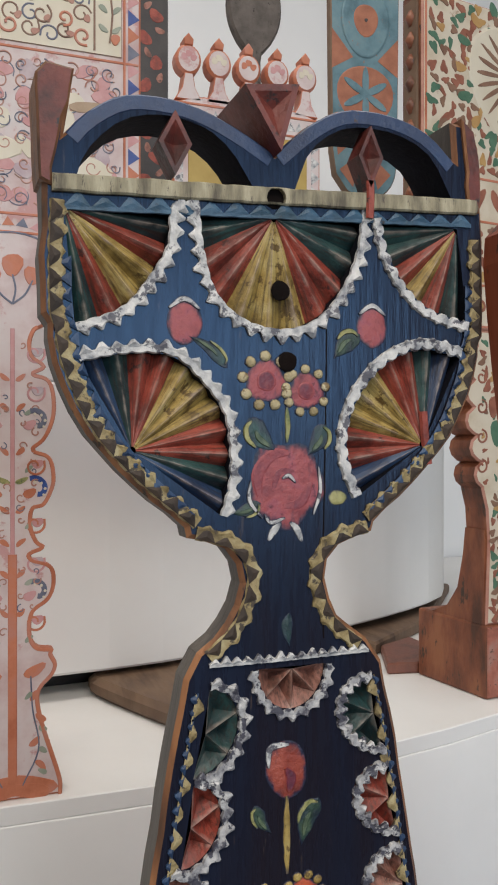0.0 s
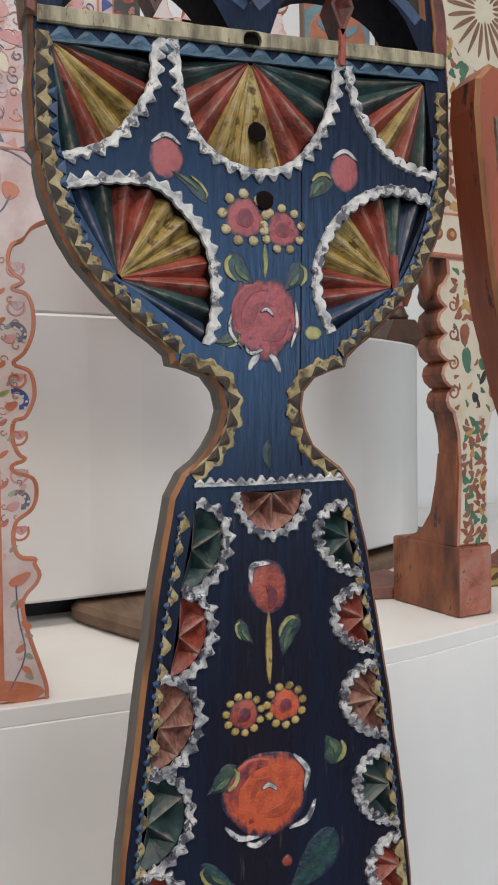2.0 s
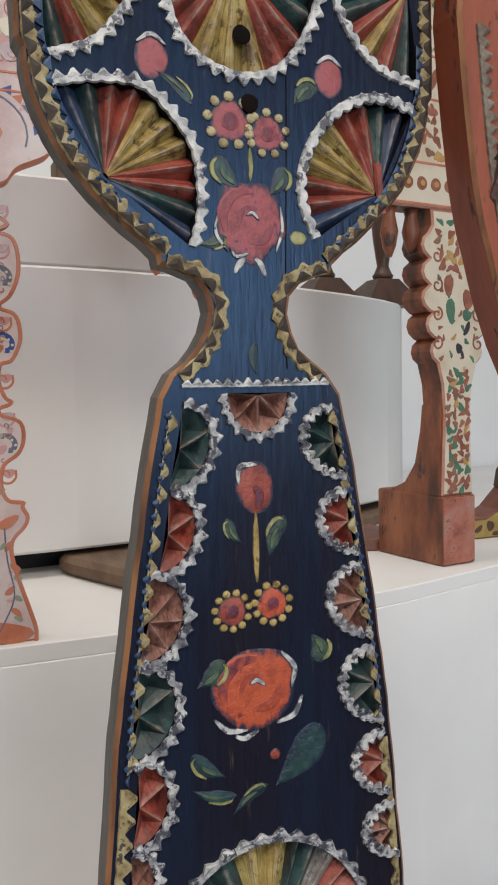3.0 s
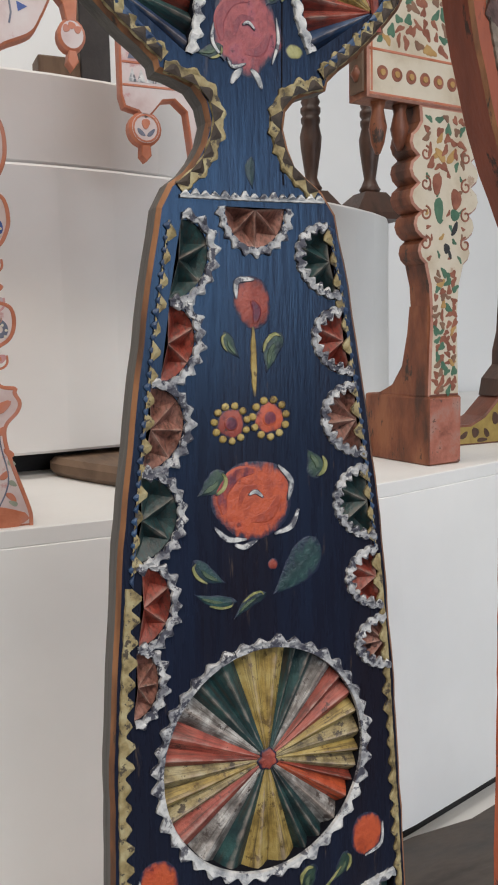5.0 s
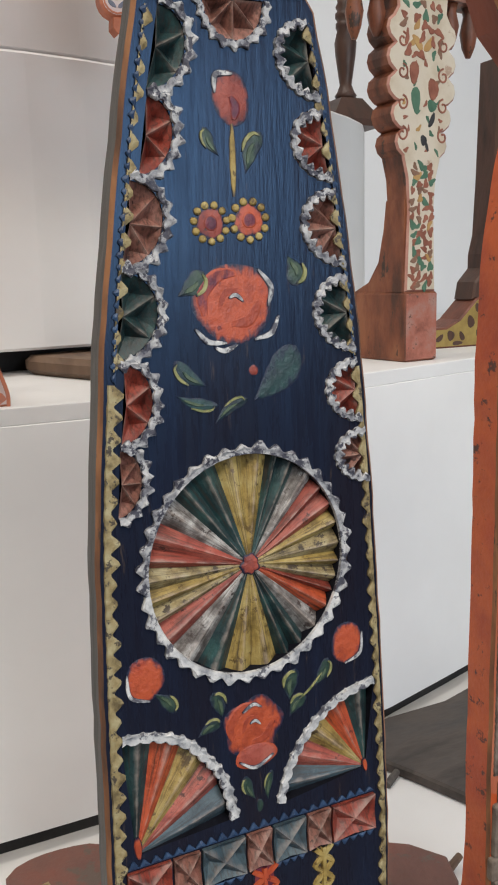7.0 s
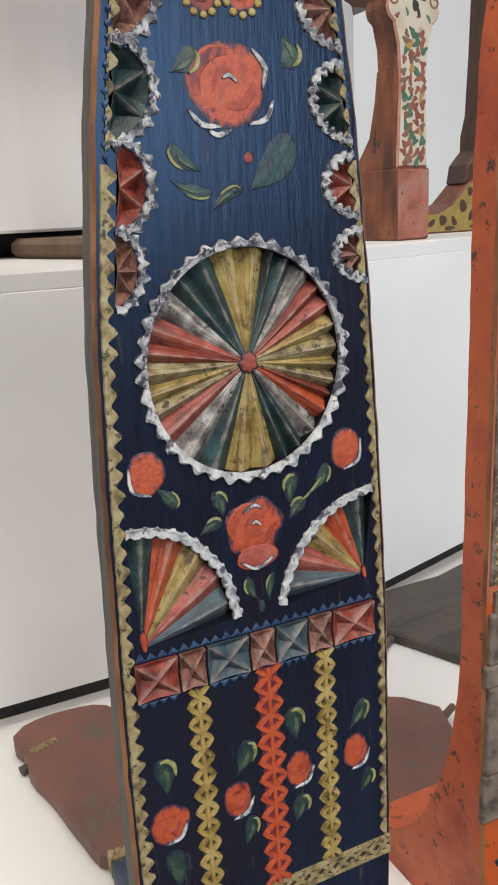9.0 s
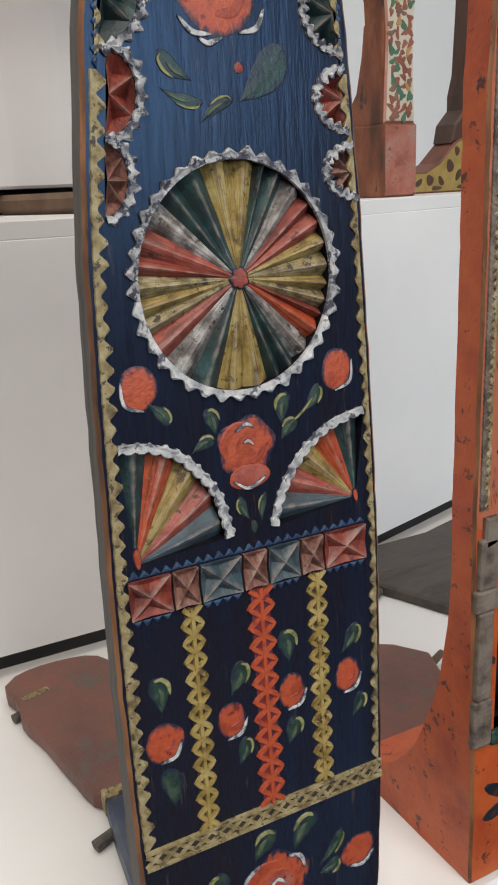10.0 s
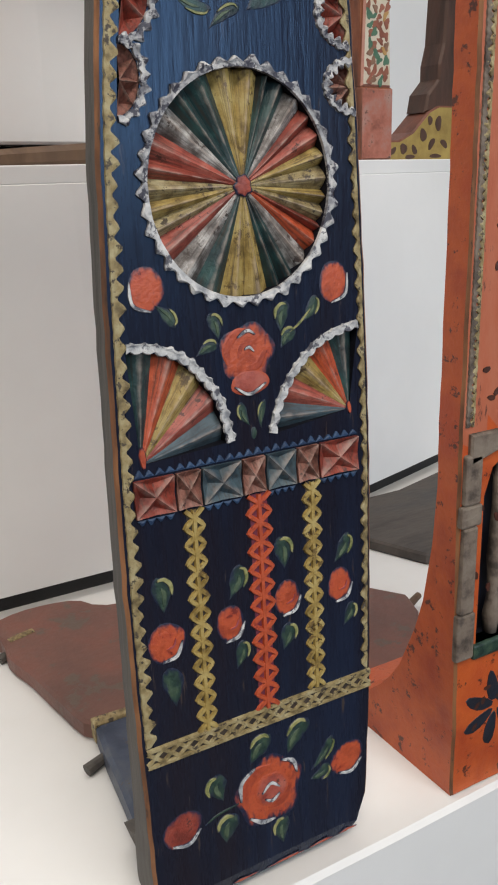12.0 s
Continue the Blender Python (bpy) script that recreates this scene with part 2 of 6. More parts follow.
# ---- the setting: stepped white plinths before a white wall ----
SHELF, TIER2, TIER3 = 0.637, 1.136, 1.585
tagged(part("floor", box(bmesh.new(), (-3.5, -3.5, -0.05), (4.5, 3.0, 0.0)), FLOOR), "dark grey smooth museum floor", "floor", kind="structure")
tagged(part("ceiling", box(bmesh.new(), (-3.5, -3.5, 3.4), (4.5, 3.0, 3.5)), WALLWHITE), "plain white museum hall ceiling", "ceiling", kind="structure")
tagged(part("wall_north", box(bmesh.new(), (-3.5, 2.3, 0.0), (4.5, 2.45, 3.4)), WALLWHITE), "plain white painted wall behind the plinths", "wall", kind="structure")
tagged(part("wall_west", box(bmesh.new(), (-3.6, -3.5, 0.0), (-3.5, 3.0, 3.4)), WALLWHITE), "plain white painted side wall", "wall", kind="structure")
tagged(part("wall_east", box(bmesh.new(), (4.5, -3.5, 0.0), (4.6, 3.0, 3.4)), WALLWHITE), "plain white painted side wall", "wall", kind="structure")
bm = bmesh.new()
box(bm, (-3.5, -3.6, 0.0), (4.5, -3.45, 1.3))
box(bm, (-3.5, -3.6, 2.6), (4.5, -3.45, 3.4))
box(bm, (-3.5, -3.6, 1.3), (-0.35, -3.45, 2.6))
box(bm, (2.35, -3.6, 1.3), (4.5, -3.45, 2.6))
tagged(part("wall_south", bm, GREYWALL), "unseen wall, dark grey to dim reflections, one wide window opening", "wall", kind="structure")

low = [(-2.2, 0.31), (0.25, 0.318), (1.0, 0.33), (2.6, 0.45), (2.6, 2.29), (-2.2, 2.29)]
tagged(part("front_plinth", extrude_plan(low, 0.0, SHELF), SHELFWHITE), "low white painted display plinth with a straight edge", "plinth", kind="structure")
edge2 = smooth([(-1.6, 0.915), (-0.6, 0.882), (0.1, 0.872), (0.3, 0.875), (0.52, 0.895), (0.70, 0.942), (0.88, 0.995), (1.3, 1.14), (2.2, 1.51)], 30)
# the front leans: its foot stands 5 cm forward of the top
bm = extrude_plan(edge2 + [(2.2, 2.28), (-1.6, 2.28)], 0.661, TIER2 - 0.020, 0.001)
for v in bm.verts:
    if v.co.y < 2.2:
        v.co.y -= 0.050 * (TIER2 - v.co.z) / (TIER2 - 0.661)
tagged(part("middle_plinth", bm, SHELFWHITE), "tall white painted display plinth, gently curved", "plinth", kind="structure")
tagged(part("middle_plinth_top", extrude_plan([(x, y - 0.0004) for x, y in edge2] + [(2.2004, 2.28), (-1.6004, 2.28)], TIER2 - 0.0201, TIER2, 0.0012), SHELFWHITE), "white painted top board of the plinth", "plinth top", kind="structure")
# The base is coloured black to give the deep shade below the overhang.
tagged(part("middle_plinth_base", extrude_plan([(x, y - 0.034) for x, y in edge2] + [(2.2, 2.27), (-1.6, 2.27)], SHELF, 0.664, 0.001), DARKGAP), "recessed base, black for the shade under the white plinth", "plinth base", kind="structure")
edge3 = smooth([(-1.2, 1.30), (-0.3, 1.205), (0.2, 1.20), (0.5, 1.27), (0.76, 1.375), (0.955, 1.49), (1.047, 1.59), (1.077, 1.72), (1.077, 2.1)], 34)
tagged(part("upper_plinth", extrude_plan(edge3 + [(-1.2, 2.1)], 1.172, TIER3), SHELFWHITE), "white painted upper plinth with a rounded corner", "plinth", kind="structure")
STEP4 = 1.712
edge4 = [p for p in edge3 if p[0] < 0.47]
tagged(part("top_plinth", extrude_plan([(x, y + 0.003) for x, y in edge4] + [(0.50, 1.30), (0.50, 2.09), (-1.19, 2.09)], TIER3, STEP4), SHELFWHITE), "white painted box stacked on the upper plinth", "plinth", kind="structure")
tagged(part("upper_plinth_base", extrude_plan([(x - 0.03, y + 0.08) for x, y in edge3] + [(-1.2, 2.09)], TIER2, 1.176, 0.001), DARKGAP), "recessed base, black for the shade under the upper plinth", "plinth base", kind="structure")

# ---- the main distaff ----
X0, Y0, LIFT = 0.147, 0.351, 0.022


def face(x, z, d):
    """The gently bowed face of the main distaff."""
    if d < -0.0085:
        d *= float(np.interp(z, [0.0, 0.1, 0.2, 0.3, 0.7, 0.82, 0.98, 1.0], [2.6, 1.6, 1.12, 1.0, 1.0, 0.88, 0.95, 1.5]))
    under = 0.004 * (max(0.0, 0.040 - z) / 0.010) ** 2
    return Vector((x, under - 0.02 * (max(0.0, 0.735 - z) / 0.72) ** 1.5 - d, z - LIFT))


# the stem's two edges, by height
EDGE_Z = [0.031, 0.037, 0.060, 0.100, 0.154, 0.250, 0.324, 0.400, 0.450, 0.504, 0.536, 0.592, 0.636, 0.675, 0.716, 0.742, 0.782]
EDGE_L = [-0.083, -0.085, -0.0868, -0.087, -0.088, -0.0888, -0.088, -0.086, -0.0845, -0.0825, -0.0805, -0.0752, -0.0705, -0.065, -0.0588, -0.0545, -0.0472]
EDGE_R = [0.068, 0.077, 0.0855, 0.0885, 0.091, 0.0922, 0.0925, 0.0902, 0.0882, 0.0852, 0.0838, 0.0792, 0.075, 0.0695, 0.0632, 0.0588, 0.0502]


def mid(z):
    if z > 0.782:
        return 0.0015 * max(0.0, 1 - (z - 0.782) / 0.02)
    return float(np.interp(z, EDGE_Z, EDGE_R) + np.interp(z, EDGE_Z, EDGE_L)) / 2


def half(z):
    return float(np.interp(z, EDGE_Z, EDGE_R) - np.interp(z, EDGE_Z, EDGE_L)) / 2


stem_side = [(half(z), z) for z in (0.031, 0.034, 0.039, 0.046, 0.06, 0.09, 0.13, 0.17, 0.22, 0.27, 0.32, 0.37, 0.40, 0.447, 0.49, 0.535, 0.58, 0.62, 0.643, 0.68, 0.702, 0.745, 0.782)]
neck_side = [(0.0415, 0.793), (0.0335, 0.799), (0.0275, 0.805), (0.0235, 0.813), (0.0208, 0.8225), (0.0222, 0.831), (0.0280, 0.838), (0.0385, 0.8415), (0.0455, 0.8432), (0.0462, 0.848), (0.053, 0.8535), (0.0605, 0.8595), (0.068, 0.866), (0.0755, 0.873), (0.083, 0.881), (0.0888, 0.888), (0.0948, 0.898), (0.0992, 0.908), (0.1030, 0.918), (0.1052, 0.928), (0.1050, 0.934), (0.1075, 0.938), (0.1080, 0.962), (0.1070, 0.985)]
side = [(w, z) for w, z in stem_side] + neck_side
crest = [(0.1062, 1.004), (0.1025, 1.036), (0.097, 1.042), (0.0885, 1.042), (0.090, 1.024)]
arch_r = smooth([(0.090, 1.022), (0.077, 1.033), (0.062, 1.039), (0.045, 1.041), (0.028, 1.039), (0.012, 1.030), (-0.005, 1.015)], 16)
arch_l = smooth([(-0.005, 1.015), (-0.022, 1.024), (-0.040, 1.031), (-0.058, 1.0335), (-0.075, 1.0315), (-0.09, 1.022), (-0.098, 1.013)], 16)
outline = [(mid(z) + w, z) for w, z in side] + crest + arch_r[1:] + arch_l[1:] + [(-0.095, 1.038), (-0.106, 1.039), (-0.1095, 1.034), (-0.1080, 1.008)] + [(mid(z) - w, z) for w, z in side[::-1]]
hole_l = smooth([(-0.0935, 0.9945), (-0.089, 1.0065), (-0.075, 1.0205), (-0.058, 1.0255), (-0.040, 1.0235), (-0.026, 1.0145), (-0.015, 0.9985)], 14)
hole_r = smooth([(0.005, 0.9995), (0.013, 1.0185), (0.028, 1.0300), (0.045, 1.0328), (0.062, 1.0305), (0.077, 1.0225), (0.0885, 1.0035)], 14)


def ring(cx, cz, r, n=14):
    return [(cx + r * math.cos(2 * math.pi * k / n), cz + r * math.sin(2 * math.pi * k / n)) for k in range(n)]


THICK = 0.018


RIDGED = {}


def ridged(mat):
    """The same paint, rubbed thin and pale along the ridges."""
    if mat.name in RIDGED:
        return RIDGED[mat.name]
    m = mat.copy()
    m.name = mat.name + "_rubbed"
    n, l = m.node_tree.nodes, m.node_tree.links
    b = n["Principled BSDF"]
    src = b.inputs["Base Color"].links[0].from_socket
    co = n.new("ShaderNodeTexCoord")
    tx = n.new("ShaderNodeTexNoise")
    tx.inputs["Scale"].default_value, tx.inputs["Detail"].default_value = 160, 6
    l.new(co.outputs["Object"], tx.inputs["Vector"])
    at_ = n.new("ShaderNodeAttribute")
    at_.attribute_name = "coat"
    mul = n.new("ShaderNodeMath")
    mul.operation = "MULTIPLY"
    l.new(tx.outputs["Fac"], mul.inputs[0])
    sep_ = n.new("ShaderNodeSeparateColor")
    l.new(at_.outputs["Color"], sep_.inputs[0])
    l.new(sep_.outputs[0], mul.inputs[1])
    cut = n.new("ShaderNodeMapRange")
    cut.inputs["From Min"].default_value, cut.inputs["From Max"].default_value = 0.30, 0.62
    cut.inputs["To Max"].default_value = 0.42
    l.new(mul.outputs[0], cut.inputs["Value"])
    part_ = n.new("ShaderNodeSeparateColor")
    l.new(at_.outputs["Color"], part_.inputs[0])
    along = n.new("ShaderNodeCombineXYZ")
    for k, (out_, gain) in enumerate(((1, 9.0), (2, 1.7))):
        g_ = n.new("ShaderNodeMath")
        g_.operation = "MULTIPLY"
        g_.inputs[1].default_value = gain
        l.new(part_.outputs[out_], g_.inputs[0])
        l.new(g_.outputs[0], along.inputs[k])
    old = n.new("ShaderNodeTexNoise")
    old.inputs["Scale"].default_value, old.inputs["Detail"].default_value, old.inputs["Roughness"].default_value = 1.0, 8, 0.7
    l.new(along.outputs[0], old.inputs["Vector"])
    grime = n.new("ShaderNodeMapRange")
    grime.inputs["From Min"].default_value, grime.inputs["From Max"].default_value = 0.47, 0.64
    grime.inputs["To Max"].default_value = 0.80
    l.new(old.outputs["Fac"], grime.inputs["Value"])
    mix0 = n.new("ShaderNodeMix")
    mix0.data_type = "RGBA"
    mix0.inputs["B"].default_value = (0.035, 0.022, 0.016, 1)
    l.new(grime.outputs[0], mix0.inputs["Factor"])
    l.new(src, mix0.inputs["A"])
    mix = n.new("ShaderNodeMix")
    mix.data_type = "RGBA"
    mix.inputs["B"].default_value = (0.50, 0.40, 0.34, 1)
    l.new(cut.outputs[0], mix.inputs["Factor"])
    l.new(mix0.outputs["Result"], mix.inputs["A"])
    l.new(mix.outputs["Result"], b.inputs["Base Color"])
    RIDGED[mat.name] = m
    return m


def fan(parent, apex, arc, colours, at=face, deep=0.0068, lift=-0.0008, name="flute", ridge=0.0055, weights=None):
    """Fluted rays from an apex to a carved hollow along an arc, one ray a piece."""
    n = len(colours)
    weights = weights or [1] * n
    unit = 720 if sum(weights) == 360 else 4 * n
    pts = smooth(arc, unit)
    run = 0
    for k, mat in enumerate(colours):
        step = weights[k] * unit // sum(weights)
        a, m, b = pts[run], pts[run + step // 2], pts[run + step]
        run += step
        bm = bmesh.new()
        crest_ = bm.verts.layers.float_color.new("coat")
        steps = 5
        rows = []
        for i in range(steps + 1):
            t = i / steps
            t0 = 0.04 + 0.96 * t
            low_ = lift - (deep + 0.0005) * t ** 1.3
            high = lift - (deep - ridge) * t ** 1.5 + 0.0004 * math.sin(7 * t + k)
            pa, pm, pb = [(apex[0] + (p[0] - apex[0]) * t0, apex[1] + (p[1] - apex[1]) * t0) for p in (a, m, b)]
            h1 = ((pa[0] * 0.45 + pm[0] * 0.55), (pa[1] * 0.45 + pm[1] * 0.55))
            h2 = ((pb[0] * 0.45 + pm[0] * 0.55), (pb[1] * 0.45 + pm[1] * 0.55))
            rows.append([bm.verts.new(at(*p, d)) for p, d in ((pa, low_), (h1, low_ * 0.35 + high * 0.65), (pm, high), (h2, low_ * 0.35 + high * 0.65), (pb, low_))])
        for i, row in enumerate(rows):
            for u, (v, q) in enumerate(zip(row, (0.05, 0.25, 1, 0.25, 0.05))):
                v[crest_] = (q, u / 4 + 3.7 * k + 40 * apex[1], i / steps, 1)
        for r0, r1 in zip(rows, rows[1:]):
            for i in range(4):
                bm.faces.new([r0[i], r1[i], r1[i + 1], r0[i + 1]])
        foot = [bm.verts.new(at(*p, -deep - 0.002)) for p in (a, b)]
        bm.faces.new([rows[-1][0], foot[0], foot[1], rows[-1][4], rows[-1][3], rows[-1][2], rows[-1][1]])
        bmesh.ops.recalc_face_normals(bm, faces=bm.faces)
        part(name, bm, ridged(mat), parent)


def rim(parent, path, width, mat, at=face, pitch=0.0062, high=0.0016, flip=1, name="notched_rim", label="", base=0.34, closed=False, teeth_only=False, seed=1, notch=0.12):
    """A raised carved border: a narrow band with a row of chip-cut teeth along one side."""
    rnd = random.Random(seed)
    length = sum((Vector(a) - Vector(b)).length for a, b in zip(path, path[1:]))
    n = max(3, round(length / pitch))
    pts = smooth(path, 3 * n)
    m = len(pts)
    norm = []
    for i in range(m):
        a, b = Vector(pts[max(0, i - 1)]), Vector(pts[min(m - 1, i + 1)])
        if closed and i in (0, m - 1):
            a, b = Vector(pts[m - 2]), Vector(pts[1])
        t = (b - a).normalized()
        norm.append(Vector((-t.y, t.x)) * flip)
    bm = bmesh.new()

    def v(i, off, d):
        p = Vector(pts[i]) + norm[i] * off
        return bm.verts.new(at(p.x, p.y, d))

    w = width * base
    if not teeth_only:
        rows = []
        for i in range(m):
            j = 1 + 0.18 * rnd.uniform(-1, 1)
            cut = w * (notch * rnd.uniform(0.8, 1.2)) if i % 3 == 1 else 0.0
            rows.append([v(i, cut - w * 0.15, 0.0), v(i, cut, high * 0.9 * j), v(i, w * (0.9 + 0.1 * j), high * j), v(i, w * 1.12, 0.0)])
        for r0, r1 in zip(rows, rows[1:]):
            for i in range(3):
                bm.faces.new([r0[i], r0[i + 1], r1[i + 1], r1[i]])
    else:
        w = 0
    for k in range(n):
        i = 3 * k
        j = rnd.uniform(0.7, 1.15)
        p1, p2 = Vector(pts[i + 1]), Vector(pts[i + 2])
        reach = norm[i + 1] * (w + (width - w) * j)
        lean = rnd.uniform(0.1, 0.4)
        tips = [p1.lerp(p2, lean) + reach, p1.lerp(p2, lean + 0.55) + reach * rnd.uniform(0.85, 1.05)]
        t1, t2 = [bm.verts.new(at(q.x, q.y, high * rnd.uniform(0.7, 1.1))) for q in tips]
        u1, u2 = [bm.verts.new(at(q.x, q.y, -0.0002)) for q in tips]
        a, b = v(i, w * 0.8, high), v(i + 3, w * 0.8, high)
        al, bl = v(i, w * 0.8, -0.0002), v(i + 3, w * 0.8, -0.0002)
        c = p1.lerp(p2, 0.5) + norm[i + 1] * (w + (width - w) * 0.4)
        top = bm.verts.new(at(c.x, c.y, high * rnd.uniform(1.2, 1.8)))
        for f in ((a, b, top), (b, t2, top), (t2, t1, top), (t1, a, top), (a, t1, u1, al), (t1, t2, u2, u1), (t2, b, bl, u2)):
            bm.faces.new(f)
    bmesh.ops.remove_doubles(bm, verts=bm.verts, dist=1e-6)
    bmesh.ops.recalc_face_normals(bm, faces=bm.faces)
    return part(name, bm, mat, parent, label)


COATED = {}


BLUEGROUND = (0.007, 0.012, 0.038)


def painted(mat, ground=BLUEGROUND):
    """The same colour as thin brushwork: it thins out to the coat below where the stroke ends."""
    key = (mat.name, ground)
    if key in COATED:
        return COATED[key]
    m = mat.copy()
    m.name = mat.name + "_brushed"
    n, l = m.node_tree.nodes, m.node_tree.links
    b = n["Principled BSDF"]
    src = b.inputs["Base Color"].links[0].from_socket
    co = n.new("ShaderNodeTexCoord")
    mp = n.new("ShaderNodeMapping")
    mp.inputs["Scale"].default_value = (1, 1, 0.45)
    l.new(co.outputs["Object"], mp.inputs["Vector"])
    tx = n.new("ShaderNodeTexNoise")
    tx.inputs["Scale"].default_value, tx.inputs["Detail"].default_value = 380, 5
    l.new(mp.outputs[0], tx.inputs["Vector"])
    at_ = n.new("ShaderNodeAttribute")
    at_.attribute_name = "coat"
    add = n.new("ShaderNodeMath")
    add.operation = "MULTIPLY_ADD"
    add.inputs[1].default_value = 1.6
    l.new(tx.outputs["Fac"], add.inputs[0])
    l.new(at_.outputs["Fac"], add.inputs[2])
    cut = n.new("ShaderNodeMapRange")
    cut.interpolation_type = "SMOOTHSTEP"
    cut.inputs["From Min"].default_value, cut.inputs["From Max"].default_value = 0.85, 1.65
    l.new(add.outputs[0], cut.inputs["Value"])
    mix = n.new("ShaderNodeMix")
    mix.data_type = "RGBA"
    mix.inputs["A"].default_value = (*ground, 1)
    l.new(cut.outputs[0], mix.inputs["Factor"])
    l.new(src, mix.inputs["B"])
    l.new(mix.outputs["Result"], b.inputs["Base Color"])
    COATED[key] = m
    return m


def dab(parent, cx, cz, rx, rz, mat, at=face, turn=0.0, high=0.0004, wob=0.045, name="painted_petal", n=26, seed=1, lobes=0, label="", base=0.0, full_coat=1.0, ground=BLUEGROUND):
    """A slightly domed dab of thick paint with an uneven outline."""
    rnd = random.Random(seed * 131 + int(cx * 1e4) + int(cz * 1e4) * 7)
    p1, p2 = rnd.uniform(0, 6), rnd.uniform(0, 6)
    bm = bmesh.new()
    coat = bm.verts.layers.float_color.new("coat")
    c, s = math.cos(turn), math.sin(turn)

    def at2(k, f, d, full):
        a = 2 * math.pi * k / n
        r = f * (1 + wob * (0.6 * math.sin(3 * a + p1) + 0.4 * math.sin(5 * a + p2)) + (0.10 * math.cos(lobes * a + p1) if lobes else 0))
        x, z = rx * r * math.cos(a), rz * r * math.sin(a)
        v = bm.verts.new(at(cx + c * x - s * z, cz + s * x + c * z, base + d))
        full *= full_coat
        v[coat] = (full, full, full, 1)
        return v

    rings = [[at2(k, f, d, q) for k in range(n)] for f, d, q in ((1.07, -0.0002, -0.4), (0.95, high * 0.25, 0.2), (0.80, high * 0.6, 0.72), (0.5, high, 1.0))]
    mid_ = bm.verts.new(at(cx, cz, base + high * 1.1))
    mid_[coat] = (full_coat, full_coat, full_coat, 1)
    for r0, r1 in zip(rings, rings[1:]):
        for k in range(n):
            bm.faces.new([r0[k], r0[(k + 1) % n], r1[(k + 1) % n], r1[k]])
    for k in range(n):
        bm.faces.new([rings[-1][k], rings[-1][(k + 1) % n], mid_])
    return part(name, bm, mat if mat is HOLE else painted(mat, ground), parent, label)


def stroke(parent, path, width, mat, at=face, high=0.0005, name="brush_stroke", base=0.0, label="", even=False, full_coat=1.0, soft=True, ground=BLUEGROUND):
    """One tapered stroke of the brush along a smooth line."""
    n = 18
    pts = smooth(path, n)
    bm = bmesh.new()
    coat = bm.verts.layers.float_color.new("coat")
    rows = []
    for i in range(n + 1):
        a, b = Vector(pts[max(0, i - 1)]), Vector(pts[min(n, i + 1)])
        t = (b - a).normalized()
        nn = Vector((-t.y, t.x))
        w = width / 2 * (1.0 if even else (0.18 + 0.82 * math.sin(math.pi * (0.06 + 0.88 * i / n)) ** 0.8))
        p = Vector(pts[i])
        rows.append([bm.verts.new(at(*(p + nn * w * f), base + d)) for f, d in ((-1, -0.0002), (-0.6, high), (0.6, high), (1, -0.0002))])
        ends = min(1.0, 4 * i / n + 0.3, 4 * (n - i) / n + 0.3)
        for v, q in zip(rows[-1], (-0.1, 0.9, 0.9, -0.1)):
            q *= full_coat
            v[coat] = (q * ends, q * ends, q * ends, 1)
    for r0, r1 in zip(rows, rows[1:]):
        for i in range(3):
            bm.faces.new([r0[i], r1[i], r1[i + 1], r0[i + 1]])
    bm.faces.new(rows[0])
    bm.faces.new(rows[-1][::-1])
    bmesh.ops.recalc_face_normals(bm, faces=bm.faces)
    return part(name, bm, painted(mat, ground) if soft and not even else mat, parent, label)


